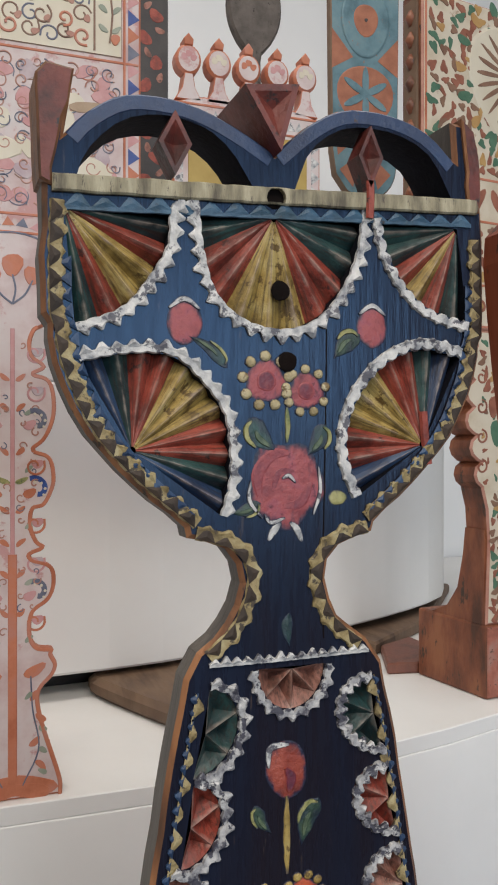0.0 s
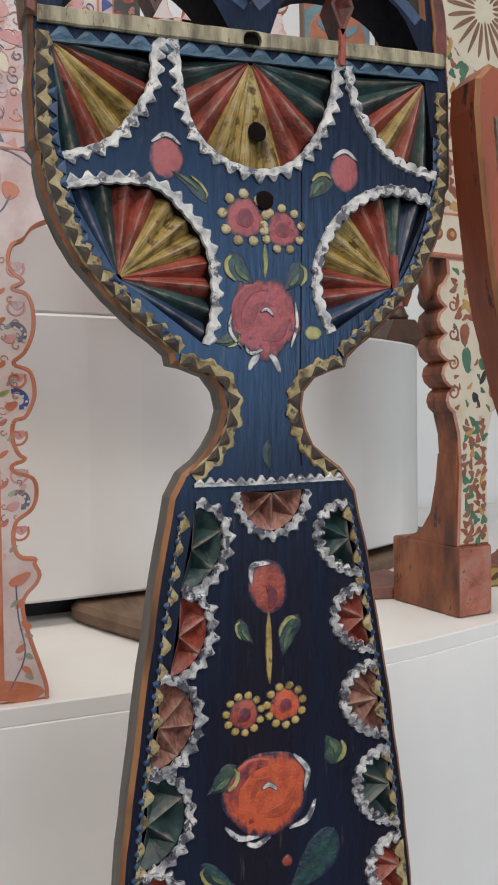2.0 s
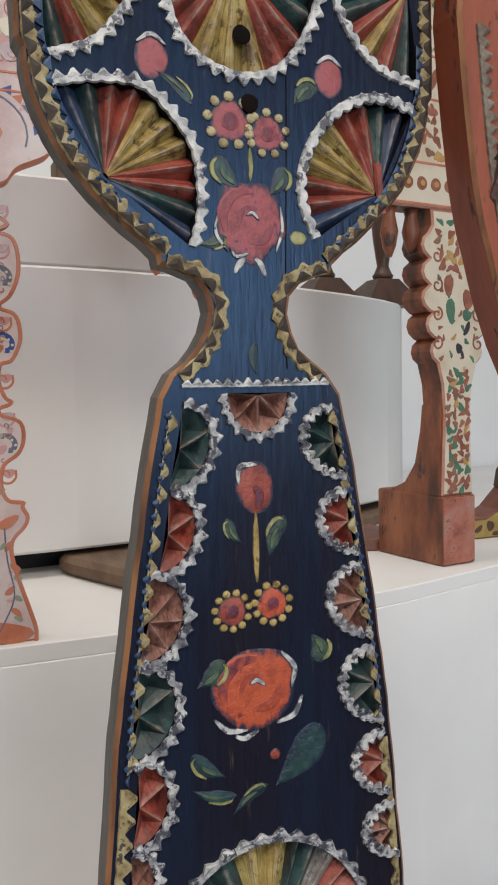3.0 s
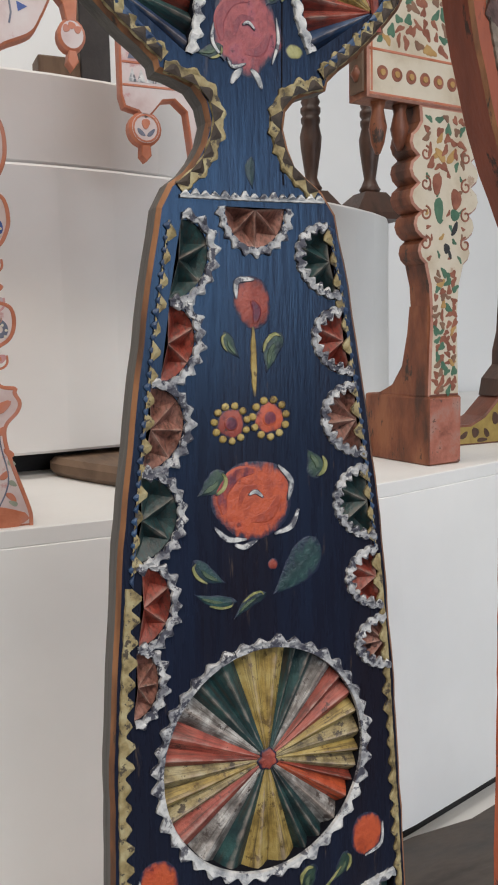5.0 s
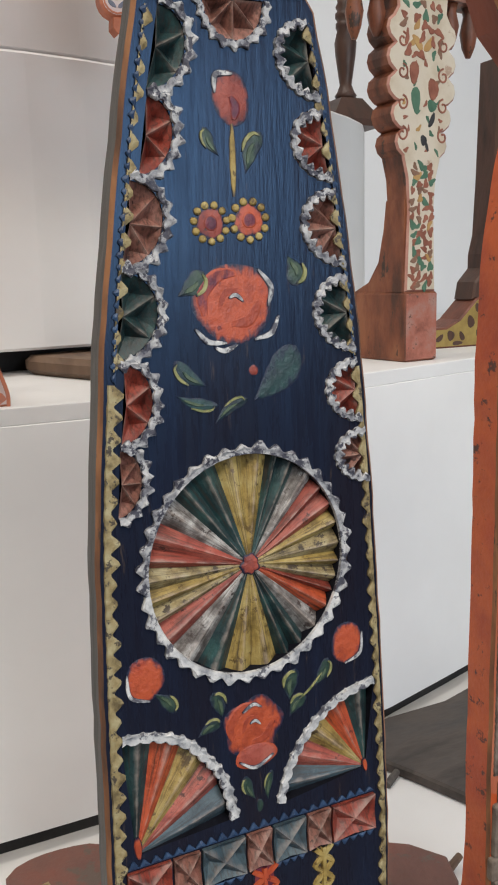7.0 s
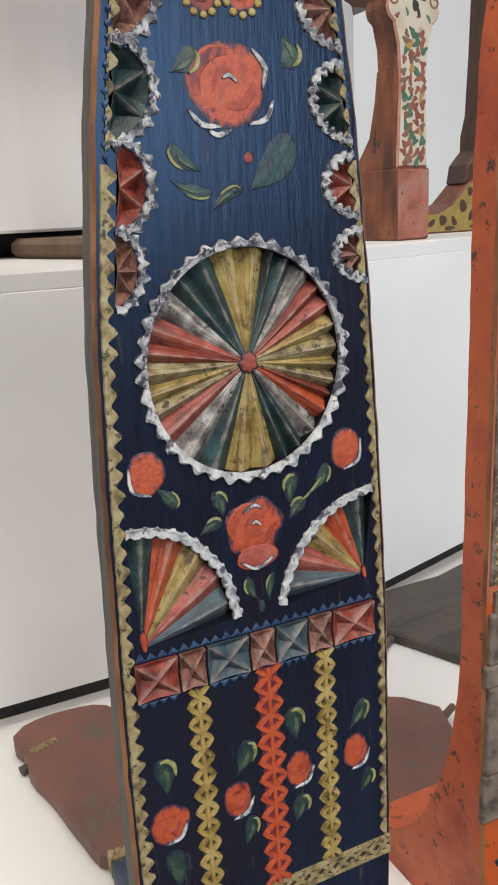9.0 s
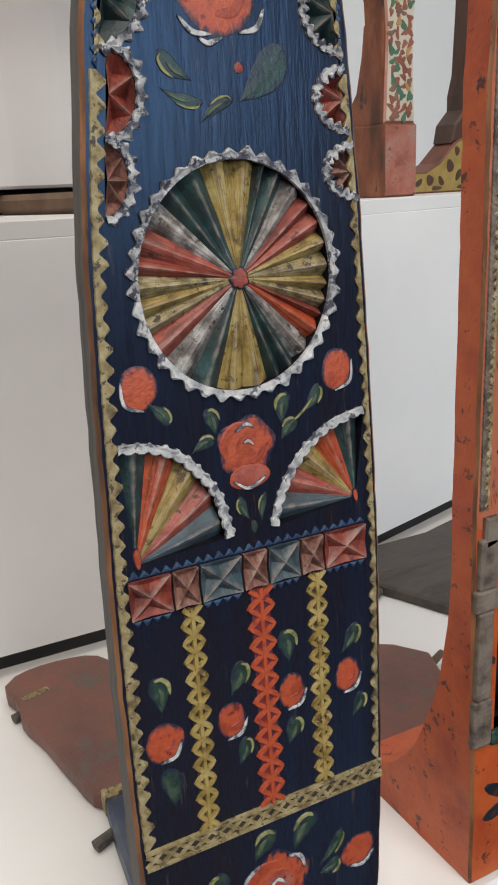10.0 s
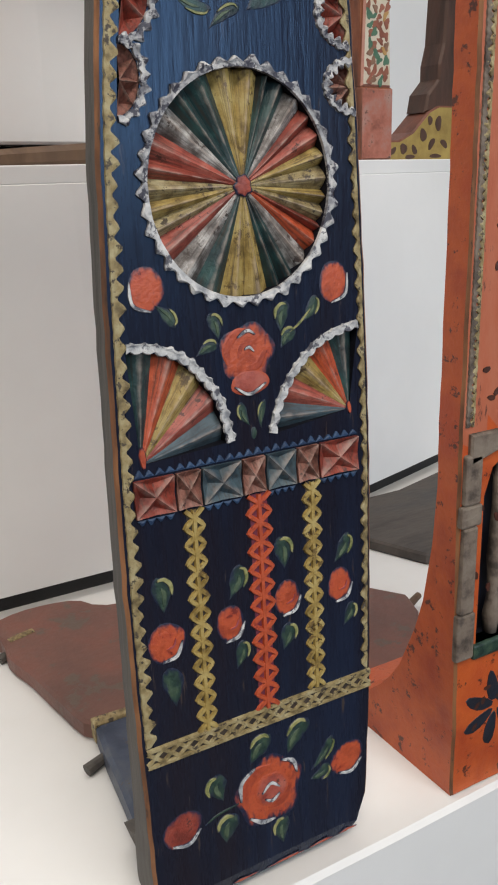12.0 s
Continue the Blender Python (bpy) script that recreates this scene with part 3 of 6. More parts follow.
def leaf(parent, x, z, length, width, turn, at=face, curl=0.22, tip=True, dark=None, name="painted_leaf"):
    """A painted comma leaf: a round dark head drawn out to a bent tail, a thin pale stroke round one side."""
    a = radians(turn)
    u, v = Vector((math.cos(a), math.sin(a))), Vector((-math.sin(a), math.cos(a)))
    side_ = 1 if int(x * 7919) % 2 else -1
    n = 20
    bm = bmesh.new()
    coat = bm.verts.layers.float_color.new("coat")
    rows = []
    for i in range(n + 1):
        q = i / n
        c = Vector((x, z)) + u * length * (q - 0.5) * 1.12 + v * side_ * curl * length * (0.28 - (q - 0.55) ** 2 * 1.6)
        w = width * 0.66 * (math.sin(math.pi * q ** 1.6) ** 0.62) * (0.9 + 0.16 * noise.noise((x * 900, q * 5, z * 900)))
        ends = min(1.0, 5 * q + 0.1, 5 * (1 - q) + 0.2)
        row = []
        for f, d, k in ((-1.06, -0.0002, -0.35), (-0.8, 0.0002, 0.45), (0, 0.00045, 1.0), (0.8, 0.0002, 0.45), (1.06, -0.0002, -0.35)):
            vv = bm.verts.new(at(*(c + v * w * f), d))
            vv[coat] = (k * ends, k * ends, k * ends, 1)
            row.append(vv)
        rows.append(row)
    for r0, r1 in zip(rows, rows[1:]):
        for k in range(4):
            bm.faces.new([r0[k], r1[k], r1[k + 1], r0[k + 1]])
    bmesh.ops.recalc_face_normals(bm, faces=bm.faces)
    ob = part(name, bm, painted(dark or LEAF), parent)
    if tip:
        c = Vector((x, z)) + v * side_ * curl * length * 0.2
        s_ = side_
        rim_ = [c - u * length * 0.12 + v * s_ * width * 0.50, c + u * length * 0.18 + v * s_ * width * 0.54, c + u * length * 0.42 + v * s_ * width * 0.28, c + u * length * 0.46 - v * s_ * width * 0.12]
        stroke(ob, [tuple(p) for p in rim_], width * 0.30, PALELEAF, at, 0.0006, "pale_edge", base=0.0003)
        vein = [c - u * length * 0.34 - v * s_ * width * 0.05, c + v * s_ * width * 0.10, c + u * length * 0.22 + v * s_ * width * 0.02]
        stroke(ob, [tuple(p) for p in vein], width * 0.34, SAGELEAF, at, 0.0005, "leaf_vein", base=0.0003, full_coat=0.85, ground=(0.018, 0.042, 0.032))
    return ob


SAGELEAF = material("sage_vein_paint", [(0.05, 0.08, 0.045), (0.10, 0.14, 0.08)], 150, 0.5, 0.3, 350)
ARCHBLUE = material("arch_blue_paint", [(0.010, 0.022, 0.065), (0.018, 0.045, 0.12)], 40, 0.45, 0.3, 300, wear=(0.06, 0.03, 0.02), amount=0.06)
PALELEAF = material("pale_leaf_paint", [(0.10, 0.13, 0.04), (0.28, 0.27, 0.10), (0.36, 0.34, 0.15)], 150, 0.5, 0.3, 350)
MAUVE = material("mauve_shade_paint", [(0.07, 0.012, 0.03), (0.14, 0.02, 0.04), (0.20, 0.035, 0.04)], 120, 0.5, 0.3, 350)
OCHREBORDER = material("chipped_ochre_border", [(0.13, 0.095, 0.04), (0.30, 0.23, 0.105), (0.40, 0.34, 0.19)], 120, 0.6, 0.4, 350, wear=(0.06, 0.045, 0.03), amount=0.16, spots=170)
GREYCREAM = material("weathered_cream_bar", [(0.10, 0.085, 0.06), (0.27, 0.24, 0.16), (0.42, 0.38, 0.27)], 45, 0.65, 0.4, 300, stretch=(3, 1, 0.6), wear=(0.09, 0.075, 0.06), amount=0.12, spots=160)

CHIPDARK = material("dark_chip_brown", [(0.018, 0.012, 0.010), (0.055, 0.036, 0.024)], 90, 0.7, 0.3, 300)

SALMONRED = material("salmon_red_paint", [(0.20, 0.032, 0.022), (0.36, 0.075, 0.05), (0.42, 0.12, 0.085)], 70, 0.5, 0.35, 350, wear=(0.09, 0.025, 0.02), amount=0.12, spots=140)
RUBBEDWHITE = material("rubbed_white_rim_paint", [(0.13, 0.13, 0.15), (0.36, 0.36, 0.37), (0.58, 0.57, 0.56)], 150, 0.6, 0.4, 350, wear=(0.05, 0.05, 0.07), amount=0.21, spots=180)

# hollows: five fans on the blade, a wheel, two fans on the foot, scallops down the stem
TL_ARC = [(-0.0535, 0.984), (-0.0545, 0.970), (-0.063, 0.955), (-0.0745, 0.942), (-0.094, 0.934)]
TC_ARC = [(-0.0400, 0.9845), (-0.0380, 0.968), (-0.0325, 0.951), (-0.020, 0.940), (-0.002, 0.936), (0.015, 0.941), (0.028, 0.955), (0.0365, 0.974), (0.0385, 0.990)]
TR_ARC = [(0.0490, 0.991), (0.0525, 0.976), (0.0615, 0.961), (0.0755, 0.9495), (0.0975, 0.944)]
BL_ARC = [(-0.092, 0.9185), (-0.074, 0.9225), (-0.053, 0.9225), (-0.040, 0.9125), (-0.0295, 0.899), (-0.0265, 0.884), (-0.0265, 0.868), (-0.0305, 0.853)]
BR_ARC = [(0.093, 0.9265), (0.072, 0.930), (0.053, 0.923), (0.0385, 0.908), (0.0318, 0.892), (0.032, 0.877), (0.0385, 0.861)]
LL_ARC = [(-0.0755, 0.4110), (-0.059, 0.4090), (-0.043, 0.4020), (-0.032, 0.391), (-0.0215, 0.375), (-0.0155, 0.350)]
LR_ARC = [(0.0815, 0.4085), (0.061, 0.4040), (0.046, 0.3955), (0.032, 0.381), (0.023, 0.3645), (0.019, 0.350)]
WX, WZ, WR, WRZ = 0.0022, 0.4965, 0.0580, 0.0615
WHEEL = [(WX + WR * math.cos(a), WZ + WRZ * math.sin(a)) for a in [radians(106 - 10 * k) for k in range(37)]]
fans = [
    ((-0.0985, 0.9825), TL_ARC, [GREEN, RED, YELLOW, YELLOW, RED, GREEN]),
    ((-0.005, 0.9865), TC_ARC, [GREEN, RED, RED, YELLOW, YELLOW, YELLOW, RED, RED, GREEN, GREEN]),
    ((0.0915, 0.9895), TR_ARC, [GREEN, GREEN, RED, YELLOW, RED, GREEN]),
    ((-0.070, 0.8815), BL_ARC, [BLUE, GREEN, RED, RED, YELLOW, YELLOW, YELLOW, RED, RED, GREEN, BLUE]),
    ((0.0725, 0.884), BR_ARC, [BLUE, GREEN, RED, RED, YELLOW, YELLOW, YELLOW, RED, RED, BLUE]),
    ((-0.0715, 0.3465), LL_ARC, [GREEN, ORANGE, YELLOW, SALMONRED, SLATE]),
    ((0.0745, 0.357), LR_ARC, [GREEN, ORANGE, YELLOW, SALMONRED, SLATE]),
]
pockets = []
for apex, arc, cols in fans:
    pockets.append(([apex] + smooth(arc, 16), 0.0115))
pockets.append(([(WX + WR * math.cos(2 * math.pi * k / 40), WZ + WRZ * math.sin(2 * math.pi * k / 40)) for k in range(40)], 0.0115))

LEFT_J, LEFT_IN = [0.778, 0.737, 0.698, 0.655, 0.610, 0.568, 0.531], [-0.0225, -0.0305, -0.0375, -0.0425, -0.0475, -0.0555]
RIGHT_J, RIGHT_IN = [0.779, 0.7365, 0.697, 0.6525, 0.6065, 0.567, 0.532], [0.0255, 0.0342, 0.0390, 0.0455, 0.0524, 0.0576]
scallops = []
for joints, inner, sgn, cols in ((LEFT_J, LEFT_IN, -1, [GREEN, RED, BROWN, GREEN, RED, BROWN]), (RIGHT_J, RIGHT_IN, 1, [GREEN, RED, BROWN, GREEN, RED, BROWN])):
    for z0, z1, xi, mat, rand in zip(joints, joints[1:], inner, cols, (0.0125, 0.0128, 0.0082, 0.0080, 0.0122, 0.0115) if sgn < 0 else (0.0080, 0.0078, 0.0066, 0.0064, 0.0056, 0.0040)):
        zc, hz = (z0 + z1) / 2, (z0 - z1) / 2 - 0.0014
        xo = mid(zc) + sgn * (half(zc) - rand)
        slope = (half(z1) - half(z0)) / (z0 - z1) * sgn
        arc = [(xo + (xi - xo) * math.sin(a) + slope * hz * -math.cos(a) * 1.0, zc + hz * math.cos(a)) for a in [math.pi * k / 12 for k in range(13)]]
        scallops.append((xo, zc, arc, mat, sgn))
        pockets.append((arc, 0.0115))
for x0, x1 in ((-0.0775, -0.0525), (-0.051, -0.0355), (-0.034, -0.008), (-0.0065, 0.009), (0.0105, 0.0315), (0.033, 0.0485), (0.050, 0.0800)):
    pockets.append(([(x0 + 0.001, 0.3165), (x1 - 0.001, 0.3165), (x1 - 0.001, 0.337), (x0 + 0.001, 0.337)], 0.006))
cap = [(0.0035 + 0.0165 * math.cos(a), 0.7835 - 0.0195 * math.sin(a)) for a in [math.pi * k / 12 for k in range(13)]]
pockets.append((cap, 0.0115))

distaff = thing("distaff", (X0, Y0, SHELF), "carved distaff, dark blue with painted flowers and fluted fans", "distaff")
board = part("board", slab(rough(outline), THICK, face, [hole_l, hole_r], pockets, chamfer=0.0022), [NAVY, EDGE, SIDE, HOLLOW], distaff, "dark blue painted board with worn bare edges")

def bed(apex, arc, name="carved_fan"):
    """The hollow's floor, shade painted in, on which the rays of one fan lie."""
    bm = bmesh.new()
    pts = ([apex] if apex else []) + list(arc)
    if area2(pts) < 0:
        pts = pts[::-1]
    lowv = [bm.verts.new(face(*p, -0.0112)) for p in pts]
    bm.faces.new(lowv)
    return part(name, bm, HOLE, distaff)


for apex, arc, cols in fans:
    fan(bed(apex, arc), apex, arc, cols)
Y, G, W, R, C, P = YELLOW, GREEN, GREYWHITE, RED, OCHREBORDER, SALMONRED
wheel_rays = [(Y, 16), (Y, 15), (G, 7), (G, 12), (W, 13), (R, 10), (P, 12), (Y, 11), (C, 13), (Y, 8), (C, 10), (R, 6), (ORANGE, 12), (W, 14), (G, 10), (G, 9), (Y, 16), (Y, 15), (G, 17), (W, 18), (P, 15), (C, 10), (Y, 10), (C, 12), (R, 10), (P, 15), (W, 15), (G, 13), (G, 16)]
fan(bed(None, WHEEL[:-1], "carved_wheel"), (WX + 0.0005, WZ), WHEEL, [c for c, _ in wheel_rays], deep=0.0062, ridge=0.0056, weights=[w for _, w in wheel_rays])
dab(distaff, WX + 0.0005, WZ, 0.0054, 0.0056, SALMONRED, high=0.0010, name="wheel_hub", lobes=7, wob=0.10)


def chips(parent, apex, arc, count, mat):
    """Triangular pits cut side by side round an apex, with sharp ridges left between them."""
    per = 4
    pts = smooth(arc, count * per)
    for k in range(count):
        bm = bmesh.new()
        crest_ = bm.verts.layers.float_color.new("coat")
        run = pts[k * per:(k + 1) * per + 1]
        m = run[per // 2]
        wob = 0.08 * math.sin(5.1 * k + 90 * apex[1])
        deep = (apex[0] + (m[0] - apex[0]) * (0.60 + wob), apex[1] + (m[1] - apex[1]) * (0.60 + wob))
        a = bm.verts.new(face(*apex, 0.0002))
        row = [bm.verts.new(face(*p, -0.0012)) for p in run]
        shoulder = [bm.verts.new(face(deep[0] + (p[0] - deep[0]) * 0.5, deep[1] + (p[1] - deep[1]) * 0.5, -0.0042)) for p in run]
        inner = bm.verts.new(face((deep[0] + apex[0]) / 2, (deep[1] + apex[1]) / 2, -0.0036))
        p0 = bm.verts.new(face(*deep, -0.0080))
        for v in bm.verts:
            v[crest_] = (0.1, v.co.x * 90 + 2.3 * k, v.co.z * 160, 1)
        for v in (a, row[0], row[-1]):
            v[crest_] = (1, v.co.x * 90 + 2.3 * k, v.co.z * 160, 1)
        for q in range(per):
            bm.faces.new([row[q], row[q + 1], shoulder[q + 1], shoulder[q]])
            bm.faces.new([shoulder[q], shoulder[q + 1], p0])
        bm.faces.new([a, row[0], shoulder[0], inner])
        bm.faces.new([inner, shoulder[0], p0])
        bm.faces.new([row[-1], a, inner, shoulder[-1]])
        bm.faces.new([shoulder[-1], inner, p0])
        bmesh.ops.recalc_face_normals(bm, faces=bm.faces)
        if sum(f.normal.y for f in bm.faces) > 0:
            bmesh.ops.reverse_faces(bm, faces=bm.faces)
        part("scallop_facet", bm, ridged(mat), parent)


for xo, zc, arc, mat, sgn in scallops:
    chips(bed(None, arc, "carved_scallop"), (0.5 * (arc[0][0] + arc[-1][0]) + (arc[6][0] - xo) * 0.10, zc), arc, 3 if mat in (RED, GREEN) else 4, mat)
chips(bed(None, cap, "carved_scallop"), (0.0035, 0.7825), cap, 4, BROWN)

# white chip-carved rims
off = 0.0070
for k, arc in enumerate((TL_ARC, TC_ARC, TR_ARC, BL_ARC, BR_ARC, LL_ARC, LR_ARC)):
    if k == 0:
        arc = [(-0.0495, 0.991)] + arc
    if k == 1:
        arc = [(-0.0405, 0.992)] + arc + [(0.0385, 0.994)]
    mx, mz = arc[len(arc) // 2]
    ax, az = fans[k][0]
    a, b = Vector(arc[0]), Vector(arc[-1])
    t = b - a
    f = 1 if (-t.y * (mx - ax) + t.x * (mz - az)) > 0 else -1
    rim(distaff, arc, (0.0066, 0.0066, 0.0058, 0.0064, 0.0058, 0.0064, 0.0064)[k], WHITE, flip=f, pitch=0.0066 if k < 5 else 0.0074, seed=k, name="white_rim", base=(0.48, 0.45, 0.74, 0.5, 0.8, 0.74, 0.74)[k], notch=(0.15, 0.15, 0.45, 0.2, 0.35, 0.30, 0.30)[k])
for k, (run, mat) in enumerate(((WHEEL[:14], RUBBEDWHITE), (WHEEL[13:29], WHITE), (WHEEL[28:], RUBBEDWHITE))):
    rim(distaff, run, 0.0066, mat, flip=1, notch=0.0, pitch=0.0098, seed=20 + k, name="white_rim", high=0.002, base=0.42)
for k, (xo, zc, arc, mat, sgn) in enumerate(scallops):
    rim(distaff, arc, 0.0062, RUBBEDWHITE, flip=1, pitch=0.0060, seed=30 + k, name="white_rim", high=0.0018, base=0.50, notch=0.4)
rim(distaff, cap, 0.0056, RUBBEDWHITE, flip=1, pitch=0.0052, seed=60, name="white_rim", high=0.0014, base=0.55, notch=0.4)
rim(distaff, [(-0.036, 0.7865), (0.0, 0.7865), (0.042, 0.7870)], 0.0042, WHITE, flip=1, pitch=0.0052, base=0.35, seed=61, name="white_rim")

# ochre chip-carved border along the outline, blue chips inside it
for sgn in (-1, 1):
    blade = [(mid(z) + sgn * (w - 0.0035), z) for w, z in side if 0.846 < z < 0.99]
    neck = [(mid(z) + sgn * (w - 0.0032), z) for w, z in side if 0.786 < z < 0.845]
    stem = [(mid(z) + sgn * (half(z) - 0.0042), z) for z in np.linspace(0.165, 0.600, 30)]
    upper_stem = [(mid(z) + sgn * (half(z) - 0.0062), z) for z in np.linspace(0.606, 0.776, 18)]
    rim(distaff, upper_stem, 0.0046, OCHREBORDER, flip=sgn, pitch=0.0112, seed=78, name="ochre_border", high=0.0012, teeth_only=True)
    for k, pth in enumerate((blade, neck, stem)):
        rim(distaff, pth, 0.0072 if k < 2 else (0.0074 if sgn < 0 else 0.0052), OCHREBORDER, flip=sgn, pitch=0.0086 if k < 2 else 0.0107, seed=70 + k, name="ochre_border", high=0.0012, base=0.68 if k < 2 else 0.42)
        if k < 2:
            # Raised dark triangles take the place of notches cut into the border.
            rim(distaff, pth, 0.0052, CHIPDARK, flip=sgn, pitch=0.0095, seed=74 + k, name="raised_dark_chip", high=0.0014, teeth_only=True, label="raised dark triangles in place of chip-carved notches")
    inner = [(mid(z) + sgn * (w - 0.0125), z) for w, z in side if 0.852 < z < 0.985]
    rim(distaff, inner, 0.0042, BLUE, flip=-sgn, pitch=0.0065, seed=80, name="blue_border", high=0.0012, teeth_only=True)
    upper = [(mid(z) + sgn * (half(z) - 0.0076), z) for z in np.linspace(0.60, 0.776, 30)]
    rim(distaff, upper, 0.0028, BLUE, flip=-sgn, pitch=0.006, seed=82, name="blue_border", high=0.0012, teeth_only=True)


# cream bar under the crest
def tilted(x, z, d):
    return face(x, z + 0.05 * (x + 0.005), d)


bar = [(-0.1035, 0.9925), (-0.05, 0.9920), (0.0, 0.9915), (0.05, 0.9915), (0.1015, 0.9915), (0.1030, 0.9950), (0.1015, 0.9990), (0.05, 0.9992), (0.0, 0.9992), (-0.05, 0.9996), (-0.1035, 1.0000)]
part("cross_bar", slab(rough(bar, 0.004, 0.0003), 0.003, lambda x, z, d: tilted(x, z, d + 0.0028), chamfer=0.0008, through=[ring(-0.005, 0.9945, 0.0047)]), [GREYCREAM, GREYCREAM, GREYCREAM, GREYCREAM], distaff, "weathered cream painted bar")
# The hole's inner shade is a flat black disc behind the bar.
dab(distaff, -0.005, 0.9945, 0.0047, 0.0047, HOLE, at=tilted, name="peg_hole", wob=0.02, high=0.0003)
rim(distaff, [(-0.099, 0.9855), (-0.05, 0.9855), (0.0, 0.9855), (0.05, 0.9855), (0.099, 0.9855)], 0.0066, TEALCHIP, at=tilted, flip=1, pitch=0.0118, seed=90, name="teal_border", high=0.0011, base=0.25)


def gem(parent, x, z, w, h, high, mat, name):
    """A proud carved lozenge with a hollowed face."""
    bm = bmesh.new()
    outer = [(x, z + h), (x + w, z), (x, z - h), (x - w, z)]
    back = [bm.verts.new(face(*p, -0.0084)) for p in outer]
    frt = [bm.verts.new(face(*p, high)) for p in outer]
    inn = [bm.verts.new(face(x + (p[0] - x) * 0.72, z + (p[1] - z) * 0.72, high)) for p in outer]
    mid_ = bm.verts.new(face(x, z, high - 0.004))
    for i in range(4):
        j = (i + 1) % 4
        bm.faces.new([back[i], back[j], frt[j], frt[i]])
        bm.faces.new([frt[i], frt[j], inn[j], inn[i]])
        bm.faces.new([inn[i], inn[j], mid_])
    bm.faces.new(back[::-1])
    bmesh.ops.recalc_face_normals(bm, faces=bm.faces)
    return part(name, bm, mat, parent, "dark red carved lozenge")


gem(distaff, -0.0520, 1.0130, 0.0074, 0.0140, 0.004, DARKRED, "lozenge")
gem(distaff, 0.042, 1.0180, 0.0064, 0.0145, 0.004, DARKRED, "lozenge")
stroke(distaff, [(0.042, 1.007), (0.0422, 0.999), (0.0418, 0.9895)], 0.0042, RED, high=0.0008, base=0.0032, even=True, name="red_drip")
bm = bmesh.new()
tri = [(-0.0225, 1.040), (0.003, 1.0435), (-0.0055, 1.013)]
bk = [bm.verts.new(face(*p, -0.02)) for p in tri]
fr = [bm.verts.new(face(*p, 0.010)) for p in tri]
cx, cz = sum(p[0] for p in tri) / 3, sum(p[1] for p in tri) / 3
ii = [bm.verts.new(face(cx + (p[0] - cx) * 0.7, cz + (p[1] - cz) * 0.7, 0.010)) for p in tri]
dp = bm.verts.new(face(cx, cz, 0.006))
for i in range(3):
    j = (i + 1) % 3
    bm.faces.new([bk[i], bk[j], fr[j], fr[i]])
    bm.faces.new([fr[i], fr[j], ii[j], ii[i]])
    bm.faces.new([ii[i], ii[j], dp])
bm.faces.new(bk[::-1])
bmesh.ops.recalc_face_normals(bm, faces=bm.faces)
part("crest_wedge", bm, DARKRED, distaff, "dark red carved wedge between the arches")
# bare red-brown end posts and blue arches
part("end_post", slab(rough([(-0.1088, 0.992), (-0.1035, 0.990), (-0.1028, 1.004), (-0.0985, 1.018), (-0.0945, 1.0385), (-0.1060, 1.0405), (-0.1103, 1.0355)], 0.006, 0.0009), 0.018, lambda x, z, d: face(x, z, d + 0.0022), chamfer=0.001), [DARKRED, EDGE, EDGE, EDGE], distaff, "bare red-brown end post")
part("end_post", slab(rough([(0.0975, 0.998), (0.1045, 0.998), (0.1045, 1.020), (0.1005, 1.038), (0.0930, 1.0435), (0.0960, 1.024)], 0.006, 0.0009), 0.018, lambda x, z, d: face(x, z, d + 0.0022), chamfer=0.001), [DARKRED, EDGE, EDGE, EDGE], distaff, "bare red-brown end post")
for arch in (arch_l, arch_r):
    bm = bmesh.new()
    rows = []
    for k, p in enumerate(arch):
        q0, q1 = arch[max(0, k - 1)], arch[min(len(arch) - 1, k + 1)]
        t = (Vector(q1) - Vector(q0)).normalized()
        inward = Vector((-t.y, t.x))
        rows.append([bm.verts.new(face(p[0] + inward.x * w, p[1] + inward.y * w, d)) for w, d in ((0.0002, -0.0006), (0.0010, 0.0003), (0.0066, 0.0003), (0.0074, -0.0006))])
    for r0, r1 in zip(rows, rows[1:]):
        for k in range(3):
            bm.faces.new([r0[k], r0[k + 1], r1[k + 1], r1[k]])
    bmesh.ops.recalc_face_normals(bm, faces=bm.faces)
    part("arch_band", bm, ARCHBLUE, distaff, "rubbed blue painted arch")
# Flat black discs stand in for the shade inside drilled holes.
dab(distaff, -0.002, 0.9535, 0.0043, 0.0043, HOLE, name="peg_hole", wob=0.05, high=0.0004, base=0.0)
dab(distaff, 0.001, 0.9215, 0.0042, 0.0042, HOLE, name="peg_hole", wob=0.05, high=0.0003, base=0.0014)
# runs of red paint below the points of the fans
stroke(distaff, [(0.0725, 0.900), (0.0735, 0.888), (0.0752, 0.8745)], 0.0048, RED, high=0.0009, even=True, name="red_drip")
stroke(distaff, [(-0.0705, 0.357), (-0.0703, 0.351), (-0.0700, 0.3445)], 0.0050, ORANGE, high=0.0010, name="red_drip")
stroke(distaff, [(0.0735, 0.362), (0.0742, 0.358), (0.0748, 0.354)], 0.0040, ORANGE, high=0.0010, name="red_drip")
# a long shrinkage crack beside the neck
stroke(distaff, [(0.021, 0.94), (0.0205, 0.90), (0.0195, 0.85), (0.0185, 0.82), (0.0195, 0.795)], 0.0009, HOLE, high=0.0002, name="crack", even=True)


UNDER = {PINK.name: (0.29, 0.06, 0.068), ORANGE.name: (0.42, 0.07, 0.026), RED.name: (0.24, 0.04, 0.025)}


